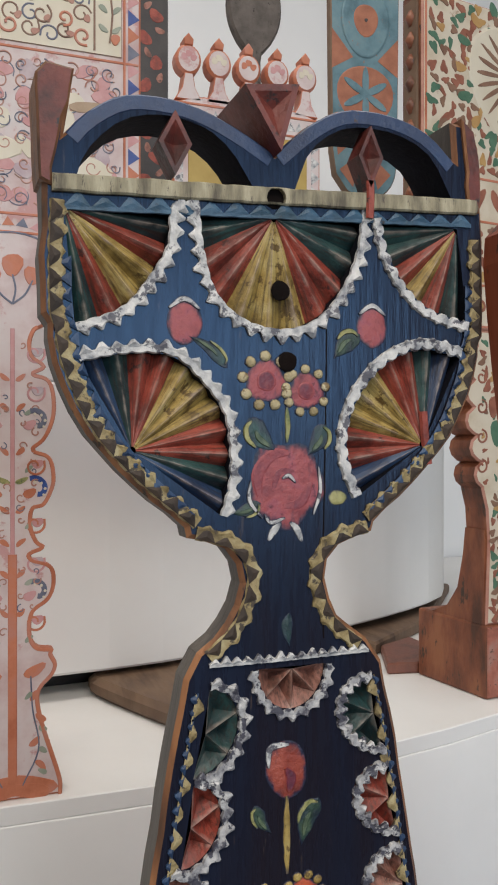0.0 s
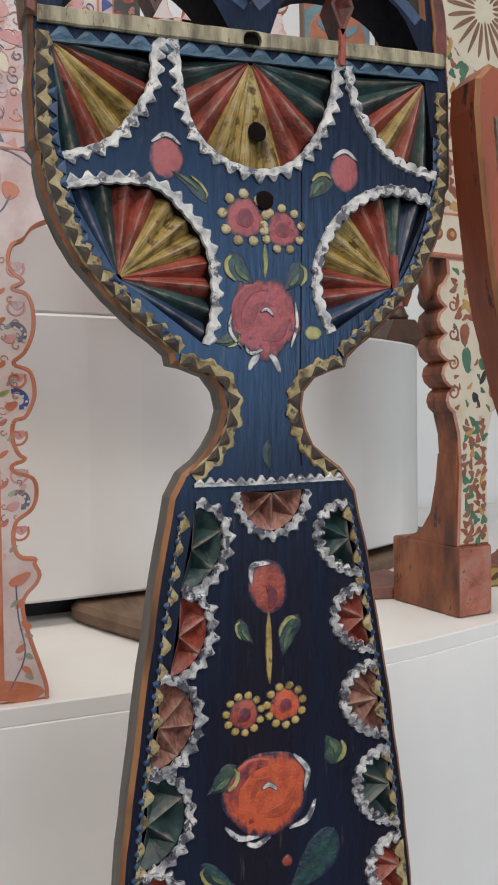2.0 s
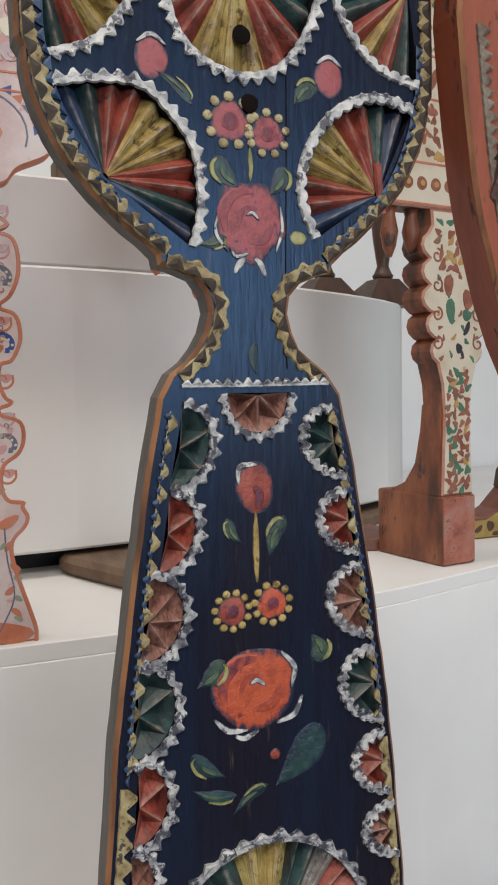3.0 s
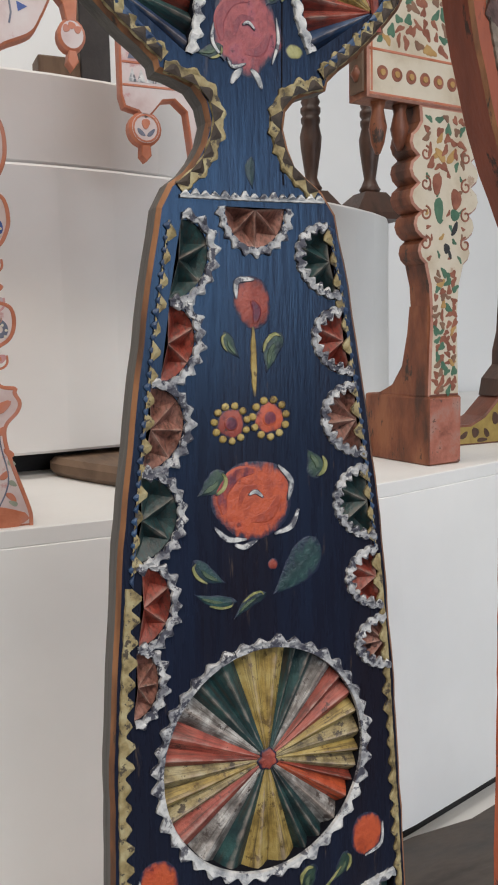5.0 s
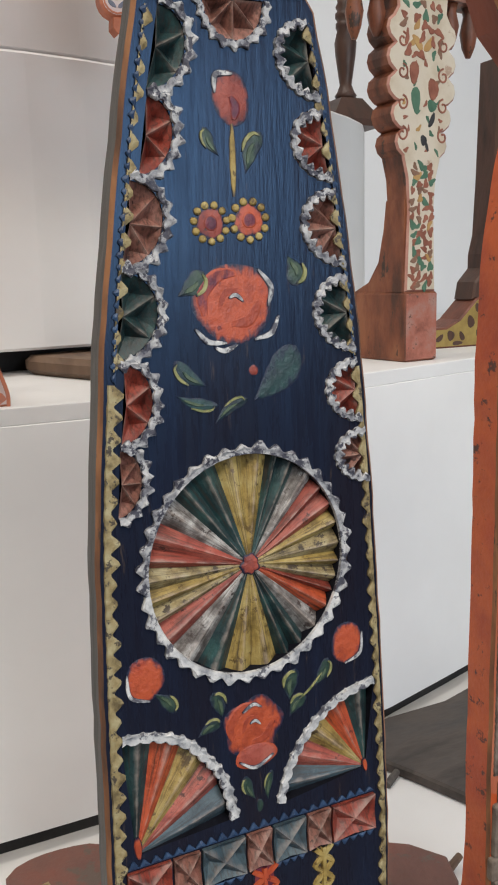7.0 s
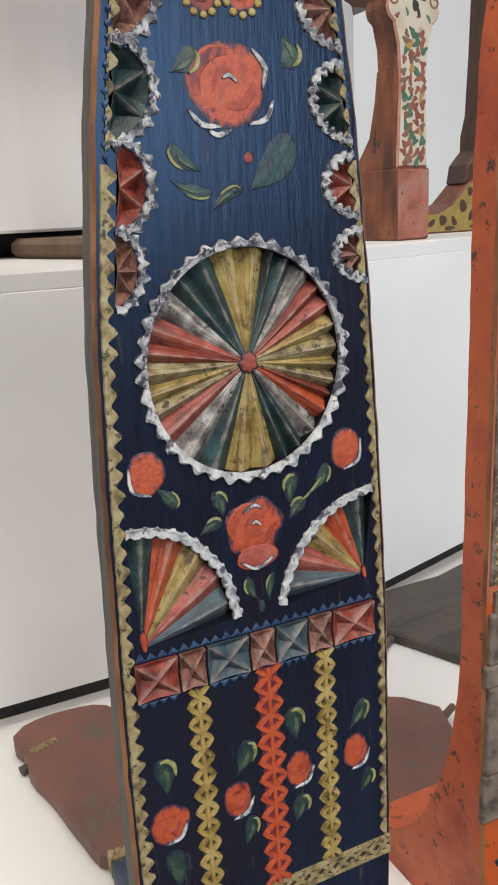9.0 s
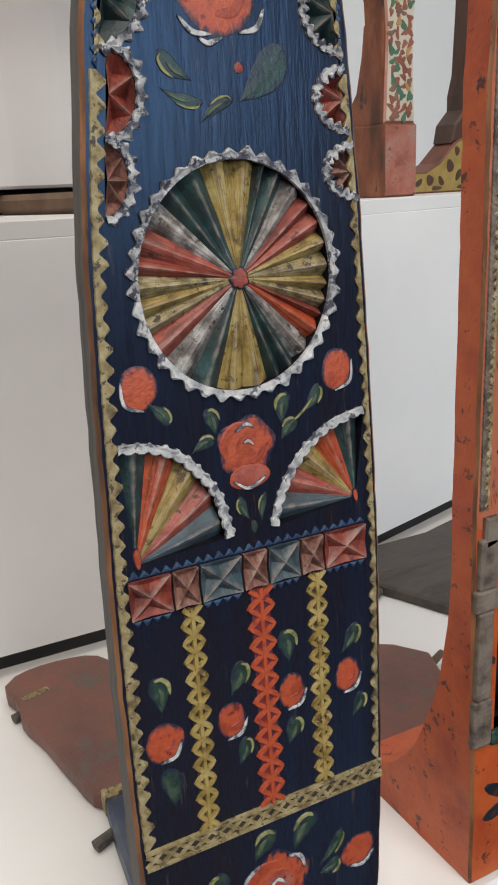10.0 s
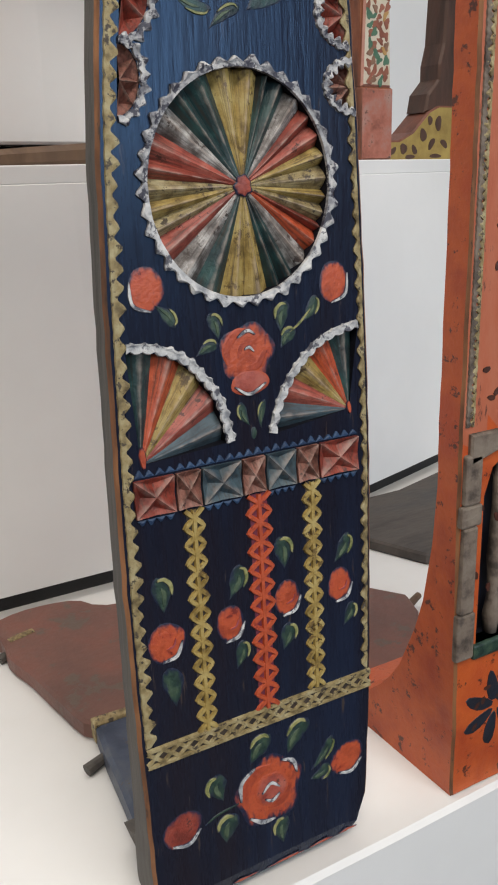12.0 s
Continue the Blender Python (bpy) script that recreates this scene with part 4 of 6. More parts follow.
def daisy(x, z, r, mat, petal=YELLOW, n=10, heart=MAUVE):
    ob = dab(distaff, x, z, r * 1.12, r * 1.12, mat, name="painted_daisy", lobes=0, wob=0.10)
    dab(ob, x, z, r * 0.5, r * 0.5, heart, high=0.0003, base=0.0006, name="daisy_heart", ground=UNDER[mat.name])
    for k in range(n):
        a = 2 * math.pi * (k + 0.3) / n
        dab(ob, x + 1.28 * r * math.cos(a), z + 1.28 * r * math.sin(a), r * 0.33, r * 0.31, petal, high=0.0012, n=9, name="petal_dot")


DEEPER = {PINK.name: material("rose_shade_paint", [(0.15, 0.024, 0.042), (0.25, 0.05, 0.06)], 160, 0.5, 0.3, 350), ORANGE.name: material("orange_shade_paint", [(0.24, 0.032, 0.014), (0.38, 0.06, 0.024)], 160, 0.5, 0.3, 350)}


def bloom(x, z, r, rz, mat, light=True, seed=1, lobes=0):
    """A painted rose: a round body, a darker turn of petals and pale strokes."""
    ob = dab(distaff, x, z, r * 1.12, rz * 1.10, mat, name="painted_rose", lobes=lobes, seed=seed, wob=0.06, n=36)
    shade_ = MAUVE if seed == 5 else DEEPER[mat.name]
    stroke(ob, [(x - 0.80 * r, z - 0.30 * rz), (x - 0.84 * r, z + 0.25 * rz), (x - 0.45 * r, z + 0.72 * rz), (x + 0.05 * r, z + 0.80 * rz)], r * 0.42, shade_, base=0.0003, high=0.0002, full_coat=0.62, ground=UNDER[mat.name])
    stroke(ob, [(x - 0.1 * r, z - 0.55 * rz), (x + 0.4 * r, z - 0.45 * rz), (x + 0.72 * r, z + 0.05 * rz)], r * 0.40, DEEPER[mat.name], base=0.0003, high=0.0002, full_coat=0.7, ground=UNDER[mat.name])
    stroke(ob, [(x - 0.42 * r, z - 0.15 * rz), (x - 0.22 * r, z + 0.30 * rz), (x + 0.22 * r, z + 0.34 * rz)], r * 0.26, DEEPER[mat.name], base=0.0003, high=0.0002, full_coat=0.8, ground=UNDER[mat.name])
    if light:
        stroke(ob, [(x - 0.15 * r, z + 0.15 * rz), (x + 0.05 * r, z + 0.22 * rz), (x + 0.25 * r, z + 0.05 * rz)], r * 0.13, WHITE, base=0.0006, high=0.0005)
    return ob


# paint on the blade
for x, z in ((-0.047, 0.937), (0.0445, 0.939)):
    ob = dab(distaff, x, z, 0.0082, 0.0098, PINK, name="painted_bud")
    stroke(ob, [(x - 0.007, z + 0.006), (x, z + 0.0102), (x + 0.007, z + 0.006)], 0.0028, WHITE, base=0.0003)
leaf(distaff, 0.031, 0.930, 0.016, 0.009, 40)
leaf(distaff, -0.036, 0.925, 0.020, 0.006, -38, dark=GREEN)
daisy(-0.009, 0.9125, 0.0088, PINK, CREAM, n=9)
daisy(0.0105, 0.9085, 0.0078, PINK, CREAM, n=9)
for x, z, ln, wd, tn in ((-0.011, 0.888, 0.018, 0.010, 130), (0.016, 0.886, 0.015, 0.009, 60)):
    leaf(distaff, x, z, ln, wd, tn, dark=GREEN)
stroke(distaff, [(0.001, 0.901), (0.0015, 0.893), (0.001, 0.885)], 0.0032, PALELEAF)
rose = bloom(0.001, 0.866, 0.0165, 0.0180, PINK, seed=3, lobes=5)
for pth in ([(-0.0165, 0.868), (-0.017, 0.859), (-0.011, 0.851)], [(0.0165, 0.874), (0.0175, 0.863), (0.014, 0.852)], [(-0.010, 0.853), (-0.007, 0.849), (0.000, 0.851)]):
    stroke(rose, pth, 0.0022, WHITE, base=0.0004)
stroke(distaff, [(-0.002, 0.849), (-0.0055, 0.845), (-0.008, 0.841)], 0.0042, WHITE)
stroke(distaff, [(0.0025, 0.849), (0.006, 0.8455), (0.0085, 0.840)], 0.0040, WHITE)
leaf(distaff, -0.0185, 0.8555, 0.013, 0.006, 20)
dab(distaff, 0.0265, 0.8595, 0.0050, 0.0036, PALELEAF, name="painted_leaf")
leaf(distaff, 0.002, 0.800, 0.014, 0.005, 90, dark=GREEN, tip=False)
# paint on the stem
tulip = dab(distaff, 0.001, 0.737, 0.0102, 0.0135, RED, name="painted_tulip", turn=0.15)
stroke(tulip, [(-0.008, 0.739), (-0.007, 0.7475), (0.002, 0.7485)], 0.0034, WHITE, base=0.0004)
stroke(tulip, [(0.0005, 0.738), (0.003, 0.733), (0.002, 0.727)], 0.0055, MAUVE, base=0.0006, high=0.0003, ground=UNDER[RED.name])
stroke(distaff, [(0.001, 0.725), (0.001, 0.710), (0.001, 0.690)], 0.0042, YELLOW, name="painted_stalk")
leaf(distaff, 0.012, 0.712, 0.020, 0.009, 65)
leaf(distaff, -0.011, 0.716, 0.014, 0.006, 120)
daisy(-0.0125, 0.677, 0.0070, RED, n=11)
daisy(0.0090, 0.6785, 0.0075, ORANGE, n=11)
big = bloom(-0.001, 0.637, 0.0205, 0.0190, ORANGE, seed=5)
for pth in ([(0.013, 0.654), (0.0205, 0.645), (0.0185, 0.635)], [(-0.0235, 0.625), (-0.016, 0.618), (-0.006, 0.617)], [(0.0245, 0.630), (0.020, 0.621), (0.010, 0.618)], [(-0.013, 0.615), (-0.007, 0.613), (0.0, 0.616)]):
    stroke(big, pth, 0.0036, WHITE, base=0.0004)
leaf(distaff, -0.024, 0.647, 0.017, 0.010, 40)
leaf(distaff, 0.034, 0.653, 0.015, 0.011, -70)
leaf(distaff, 0.0225, 0.599, 0.034, 0.018, 48, dark=GREEN, tip=False)
leaf(distaff, -0.027, 0.602, 0.020, 0.008, 140, dark=GREEN)
leaf(distaff, -0.024, 0.588, 0.022, 0.006, -15, dark=GREEN)
leaf(distaff, -0.005, 0.582, 0.020, 0.006, 30, dark=GREEN)
dab(distaff, 0.009, 0.602, 0.003, 0.003, RED, name="painted_bud")
# paint round the wheel and on the foot
for x, z, s in ((-0.0605, 0.4445, -1), (0.0635, 0.4385, 1)):
    ob = dab(distaff, x, z, 0.0108, 0.0128, ORANGE, name="painted_cherry")
    stroke(ob, [(x + s * 0.010, z + 0.005), (x + s * 0.0085, z - 0.008), (x - s * 0.002, z - 0.0125)], 0.0026, WHITE, base=0.0004)
leaf(distaff, -0.050, 0.429, 0.016, 0.007, -50)
leaf(distaff, 0.046, 0.424, 0.016, 0.0075, 60)
leaf(distaff, -0.020, 0.420, 0.015, 0.008, 110)
leaf(distaff, -0.0255, 0.4075, 0.014, 0.007, 20)
leaf(distaff, 0.026, 0.421, 0.017, 0.009, 75)
leaf(distaff, 0.029, 0.408, 0.014, 0.008, 45)
stroke(distaff, [(0.030, 0.411), (0.038, 0.416), (0.046, 0.424)], 0.002, PALELEAF)
ob = bloom(0.001, 0.402, 0.0165, 0.0165, ORANGE, seed=8, lobes=5)
dab(ob, 0.002, 0.3845, 0.0130, 0.0080, SALMONRED, high=0.0008, name="lower_petal", ground=UNDER[ORANGE.name])
stroke(ob, [(-0.009, 0.383), (0.001, 0.3775), (0.0125, 0.383)], 0.0025, WHITE, base=0.0008)
stroke(ob, [(-0.006, 0.412), (0.001, 0.4155), (0.006, 0.413)], 0.0025, WHITE, base=0.0008)
leaf(distaff, -0.003, 0.3655, 0.015, 0.006, 110)
leaf(distaff, 0.0095, 0.364, 0.016, 0.005, 78)
dab(distaff, 0.003, 0.353, 0.0022, 0.004, LEAF, name="painted_leaf")


# row of carved squares
def stud(x0, x1, z0, z1, mat):
    """A square cut into four slopes with raised diagonals."""
    bm = bmesh.new()
    cx, cz = (x0 + x1) / 2, (z0 + z1) / 2
    c = [(x0, z0), (x1, z0), (x1, z1), (x0, z1)]
    coat = bm.verts.layers.float_color.new("coat")
    lowv = [bm.verts.new(face(*p, -0.0004)) for p in c]
    top = [bm.verts.new(face(*p, 0.0030)) for p in c]
    m = bm.verts.new(face(cx, cz, 0.0034))
    for i in range(4):
        j = (i + 1) % 4
        e = ((c[i][0] + c[j][0]) / 2, (c[i][1] + c[j][1]) / 2)
        d = bm.verts.new(face(e[0] * 0.62 + cx * 0.38, e[1] * 0.62 + cz * 0.38, -0.0026))
        ed = bm.verts.new(face(*e, 0.0012))
        for f in ((top[i], d, m), (d, top[j], m), (top[i], ed, d), (ed, top[j], d), (lowv[i], lowv[j], top[j], ed, top[i])):
            bm.faces.new(f)
    for v in bm.verts:
        v[coat] = (0.1, v.co.x * 70, v.co.z * 110, 1)
    for v in top + [m]:
        v[coat] = (1, v.co.x * 70, v.co.z * 110, 1)
    bmesh.ops.recalc_face_normals(bm, faces=bm.faces)
    part("carved_square", bm, ridged(mat), distaff)


for x0, x1, mat in ((-0.0775, -0.0525, RED), (-0.051, -0.0355, BROWN), (-0.034, -0.008, SLATE), (-0.0065, 0.009, BROWN), (0.0105, 0.0315, SLATE), (0.033, 0.0485, BROWN), (0.050, 0.0800, RED)):
    stud(x0, x1, 0.3155, 0.338, mat)
rim(distaff, [(-0.077, 0.3395), (0.0, 0.3395), (0.080, 0.3395)], 0.0042, BLUE, flip=1, pitch=0.0065, seed=95, teeth_only=True, name="blue_border", high=0.001)
for x0, x1 in ((-0.077, -0.053), (-0.034, -0.008), (0.0105, 0.0315), (0.050, 0.080)):
    rim(distaff, [(x0, 0.314), ((x0 + x1) / 2, 0.314), (x1, 0.314)], 0.004, BLUE, flip=-1, pitch=0.006, seed=96, teeth_only=True, name="blue_border", high=0.001)


def lattice(paths, width, high):
    """Carved ribbons that cross one another along a strip."""
    bm = bmesh.new()
    for q, pts in enumerate(paths):
        prev = None
        for i, p in enumerate(pts):
            a, b = Vector(pts[max(0, i - 1)]), Vector(pts[min(len(pts) - 1, i + 1)])
            t = (b - a).normalized()
            nn = Vector((-t.y, t.x)) * width / 2
            h = high * (1 + 0.12 * q + 0.15 * noise.noise((p[0] * 200, p[1] * 200, q)))
            row = [bm.verts.new(face(*(Vector(p) + nn * f), d)) for f, d in ((-1.25, -0.0003), (-0.75, h), (0.75, h), (1.25, -0.0003))]
            if prev:
                for k in range(3):
                    bm.faces.new([prev[k], row[k], row[k + 1], prev[k + 1]])
            prev = row
    bmesh.ops.recalc_face_normals(bm, faces=bm.faces)
    return bm


def waves(x, w, z0, z1, n, upright=True):
    res = []
    for s in (-1, 1):
        pts = []
        for k in range(8 * n + 1):
            u = k / (8 * n)
            off = s * w * (math.asin(0.985 * math.cos(math.pi * n * u)) / 1.397)
            z = z0 + (z1 - z0) * u
            pts.append((x + off, z) if upright else (z, x + off))
        res.append(pts)
    return res


def strip(x, w, mat, z0, z1, n, label):
    paths = waves(x, w, z0, z1, n) + [[(x, z0 + (z1 - z0) * k / 20) for k in range(21)]]
    ob = part("carved_strip", lattice(paths, 0.0030, 0.0017), mat, distaff, label)
    # A flat dark sheet stands in for the pits between the ribbons.
    part("strip_ground", lattice([[(x, z0 + (z1 - z0) * k / 24) for k in range(25)]], 1.55 * w, 0.0003), CHIPDARK if mat is YELLOW else MAUVE, ob, "flat dark sheet in place of the strip's pits")


strip(-0.041, 0.0060, YELLOW, 0.163, 0.314, 13, "ochre strip of crossed chip cuts")
strip(0.004, 0.0080, ORANGE, 0.163, 0.314, 12, "orange-red strip of crossed chip cuts")
strip(0.0435, 0.0060, YELLOW, 0.165, 0.314, 13, "ochre strip of crossed chip cuts")
for k, (x, z) in enumerate(((-0.0645, 0.232), (-0.0205, 0.232), (0.0225, 0.238), (0.0645, 0.236))):
    ob = dab(distaff, x, z, 0.0128 if k == 0 else 0.0098, 0.0135 if k == 0 else 0.0125, ORANGE, name="painted_cherry", seed=k)
    stroke(ob, [(x - 0.004, z - 0.0125), (x + 0.006, z - 0.0105), (x + 0.0105, z - 0.001)], 0.0032, WHITE, base=0.0004)
    stroke(ob, [(x - 0.001, z - 0.004), (x + 0.004, z - 0.003), (x + 0.006, z + 0.002)], 0.0018, PINK, base=0.0006, ground=UNDER[ORANGE.name])
for x, z, ln, wd, tn in ((-0.066, 0.264, 0.022, 0.012, 100), (-0.015, 0.259, 0.021, 0.011, 70), (-0.014, 0.208, 0.018, 0.009, 75), (0.020, 0.270, 0.021, 0.012, 100), (0.0215, 0.210, 0.018, 0.011, 75), (0.067, 0.262, 0.020, 0.010, 60), (0.072, 0.212, 0.016, 0.009, 65), (-0.063, 0.201, 0.025, 0.013, 100)):
    leaf(distaff, x, z, ln, wd, tn, tip=z > 0.2015)
# ochre band and bouquet at the bottom
paths = waves(0.1567, 0.0040, -0.084, 0.089, 16, False) + [[(-0.084 + 0.173 * k / 20, z) for k in range(21)] for z in (0.1510, 0.1624)]
ob = part("carved_band", lattice(paths, 0.0025, 0.0014), OCHREBORDER, distaff, "ochre band of chip cuts")
# Here too a dark sheet replaces the pits of the band.
part("band_ground", lattice([[(-0.082 + 0.169 * k / 20, 0.1567) for k in range(21)]], 0.0085, 0.0003), CHIPDARK, ob, "flat dark sheet in place of the band's pits")
ob = bloom(0.003, 0.098, 0.0235, 0.024, ORANGE, seed=11, lobes=5)
dab(ob, 0.004, 0.099, 0.013, 0.0125, SALMONRED, high=0.0006, base=0.0005, name="inner_petal", ground=UNDER[ORANGE.name])
stroke(ob, [(-0.004, 0.098), (0.003, 0.104), (0.010, 0.099)], 0.003, WHITE, base=0.0012)
stroke(ob, [(-0.002, 0.093), (0.004, 0.090), (0.010, 0.094)], 0.003, WHITE, base=0.0012)
for pth in ([(-0.020, 0.098), (-0.019, 0.112), (-0.008, 0.120)], [(0.012, 0.119), (0.022, 0.114), (0.025, 0.104)], [(-0.014, 0.082), (-0.004, 0.075), (0.006, 0.0745)]):
    stroke(ob, pth, 0.004, WHITE, base=0.0004)
for x, z, mat in ((-0.064, 0.096, RED), (0.068, 0.098, ORANGE)):
    b2 = dab(distaff, x, z, 0.015, 0.0125, mat, name="painted_bud", turn=0.5)
    stroke(b2, [(x - 0.008, z - 0.010), (x + 0.004, z - 0.0125), (x + 0.013, z - 0.004)], 0.0035, WHITE, base=0.0004)
for x, z, ln, wd, tn in ((-0.004, 0.133, 0.022, 0.013, 45), (0.026, 0.132, 0.026, 0.014, 50), (-0.036, 0.116, 0.020, 0.014, 100), (-0.030, 0.082, 0.020, 0.015, 70), (0.012, 0.062, 0.020, 0.012, 85), (0.047, 0.110, 0.026, 0.008, 50), (0.045, 0.095, 0.016, 0.010, 20)):
    leaf(distaff, x, z, ln, wd, tn)
stroke(distaff, [(-0.048, 0.092), (-0.038, 0.096), (-0.022, 0.098)], 0.002, LEAF)
# bare worn chips along the bottom edge
for x, w in ((-0.05, 0.012), (-0.02, 0.010), (0.015, 0.014), (0.045, 0.010), (0.068, 0.008)):
    dab(distaff, x, 0.0350, w, 0.0018, ORANGE, name="worn_patch", wob=0.3, high=0.0002)

# the distaff's seat board lies behind it on the plinth
PLUM = material("blue_grey_board_paint", [(0.02, 0.03, 0.06), (0.045, 0.06, 0.10), (0.09, 0.10, 0.12)], 25, 0.5, 0.2, 200, wear=(0.10, 0.07, 0.05), amount=0.1)


def local(pts, o):
    return [(x - o[0], y - o[1]) for x, y in pts]


def lying(pts, z0, z1, bevel=0.003, n=0):
    return extrude_plan(smooth(pts, n, True)[:-1] if n else pts, z0, z1, bevel)


O = (X0, Y0)
seat = [(0.150, 0.545), (0.212, 0.535), (0.220, 0.62), (0.226, 0.70), (0.205, 0.745), (0.178, 0.755), (0.158, 0.783), (0.11, 0.792), (0.071, 0.785), (0.055, 0.765), (0.062, 0.735), (0.060, 0.70), (0.070, 0.66), (0.080, 0.60), (0.095, 0.548)]
part("seat_board", lying(local(seat, O), 0.0, 0.020, 0.003, 44), REDBOARD, distaff, "worn red-brown seat board")
root = [(0.072, 0.372), (0.226, 0.372), (0.222, 0.46), (0.213, 0.54), (0.094, 0.54), (0.088, 0.50), (0.083, 0.45), (0.078, 0.41)]
part("root_block", lying(local(root, O), 0.0, 0.024, 0.004), [PLUM], distaff, "blue-grey painted root block")
part("seat_band", lying(local([(0.093, 0.5385), (0.213, 0.5325), (0.2125, 0.545), (0.0935, 0.551)], O), 0.003, 0.0255, 0.002), OCHREBORDER, distaff, "ochre carved band")
part("seat_band", lying(local([(0.069, 0.727), (0.097, 0.735), (0.096, 0.743), (0.067, 0.735)], O), 0.004, 0.0215, 0.001), OCHREBORDER, distaff, "short ochre band on the seat")
bm = bmesh.new()
for k in range(11):
    a = k / 10 * math.pi / 2
    x0, x1 = -0.0795, 0.0790
    yy, zz = 0.012 + 0.055 * (1 - math.cos(a)), 0.022 + 0.075 * (1 - math.sin(a))
    r = [bm.verts.new((x, y, z)) for x, y, z in ((x0, 0.0, zz), (x1, 0.0, zz), (x1 - 0.004, yy, zz), (x0 + 0.004, yy, zz))]
    if k:
        for i in range(4):
            bm.faces.new([last[i], last[(i + 1) % 4], r[(i + 1) % 4], r[i]])
    last = r
bmesh.ops.recalc_face_normals(bm, faces=bm.faces)
part("root_bend", bm, SIDE, distaff, "bare curved root at the back")
for x, y in ((0.077, 0.513), (0.058, 0.728)):
    bm = bmesh.new()
    bmesh.ops.create_cone(bm, cap_ends=True, segments=10, radius1=0.0055, radius2=0.0045, depth=0.028, matrix=pose(x - X0 + 0.01, y - Y0, 0.007, 0, 82, 15))
    part("peg", bm, SIDE, distaff, "small dark wooden peg")


COAT = [0]


def blots(parent, name, items, mat, at=flat, high=0.0004, n=12, label="", wob=0.75):
    """Flat painted marks of one colour: (x, z, rx, rz, turn)."""
    bm = bmesh.new()
    COAT[0] = (COAT[0] + 1) % 9
    for q, (x, z, rx, rz, turn) in enumerate(items):
        high = 0.0003 + 0.00008 * COAT[0] + 0.000006 * (q % 12)
        c, s = math.cos(radians(turn)), math.sin(radians(turn))
        top, lowr = [], []
        for k in range(n):
            a = 2 * math.pi * k / n
            r = 1 + wob * (0.13 * math.sin(3 * a + q) + 0.08 * math.sin(2 * a + 2.3 * q))
            u, v = rx * r * math.cos(a), rz * r * math.sin(a)
            for lst, d, f in ((top, high, 0.94), (lowr, -0.0003, 1.0)):
                lst.append(bm.verts.new(at(x + f * (c * u - s * v), z + f * (s * u + c * v), d)))
        bm.faces.new(top)
        for k in range(n):
            bm.faces.new([lowr[k], lowr[(k + 1) % n], top[(k + 1) % n], top[k]])
    ob = part(name, bm, mat, parent, label)
    ob["kind"] = "stuff"
    return ob


def lines(parent, name, paths, width, mat, at=flat, high=0.0005):
    """Painted lines and scrolls of one colour."""
    bm = bmesh.new()
    COAT[0] = (COAT[0] + 1) % 9
    for q, path in enumerate(paths):
        high = 0.0004 + 0.00008 * COAT[0] + 0.000006 * (q % 12)
        m = 16
        pts = smooth(path, m)
        prev = None
        for i in range(m + 1):
            a, b = Vector(pts[max(0, i - 1)]), Vector(pts[min(m, i + 1)])
            t = (b - a).normalized()
            nn = Vector((-t.y, t.x)) * width / 2
            p = Vector(pts[i])
            row = [bm.verts.new(at(*(p + nn * f), d)) for f, d in ((-1, -0.0003), (-0.7, high), (0.7, high), (1, -0.0003))]
            if prev:
                for k in range(3):
                    bm.faces.new([prev[k], row[k], row[k + 1], prev[k + 1]])
            prev = row
    bmesh.ops.recalc_face_normals(bm, faces=bm.faces)
    ob = part(name, bm, mat, parent)
    ob["kind"] = "stuff"
    return ob


def curl(x, z, r, turn, sgn=1, turns=1.15):
    """A scroll that rolls in on itself."""
    return [(x + r * (1 - 0.72 * k / 9) * math.cos(radians(turn) + sgn * 2 * math.pi * turns * k / 9), z + r * (1 - 0.72 * k / 9) * math.sin(radians(turn) + sgn * 2 * math.pi * turns * k / 9)) for k in range(10)]


def foot_profile(bm, x0, x1, prof):
    """A solid drawn by a side profile (y, z), from x0 to x1."""
    a = [bm.verts.new((x0, y, z)) for y, z in prof]
    b = [bm.verts.new((x1, y, z)) for y, z in prof]
    n = len(prof)
    for i in range(n):
        bm.faces.new([a[i], a[(i + 1) % n], b[(i + 1) % n], b[i]])
    bm.faces.new(a)
    bm.faces.new(b[::-1])
    bmesh.ops.recalc_face_normals(bm, faces=bm.faces)
    return bm


def lathe(bm, x, y, prof, n=18):
    """A turned post: (radius, z) rows."""
    rows = [[bm.verts.new((x + r * math.cos(2 * math.pi * k / n), y + r * math.sin(2 * math.pi * k / n), z)) for k in range(n)] for r, z in prof]
    for r0, r1 in zip(rows, rows[1:]):
        for k in range(n):
            bm.faces.new([r0[k], r0[(k + 1) % n], r1[(k + 1) % n], r1[k]])
    bm.faces.new(rows[0][::-1])
    bm.faces.new(rows[-1])
    for f in bm.faces:
        f.smooth = len(f.verts) == 4
    return bm


# ---- tangerine distaff beside it ----
ox, oy = 0.402, 0.328
tang = thing("distaff", (ox, oy, SHELF), "tangerine-red distaff with carved border and a niche", "distaff")
prof = [(0.0, 0.087), (0.006, 0.0885), (0.06, 0.0885), (0.111, 0.0900), (0.18, 0.0930), (0.252, 0.0955), (0.31, 0.0965), (0.41, 0.0962), (0.48, 0.0962), (0.575, 0.0970), (0.64, 0.0940), (0.69, 0.0860), (0.715, 0.0790), (0.738, 0.0810), (0.757, 0.1010), (0.785, 0.1150), (0.817, 0.1265), (0.845, 0.1345), (0.873, 0.1405), (0.914, 0.1455), (0.950, 0.1490), (0.964, 0.1480), (0.972, 0.1400)]
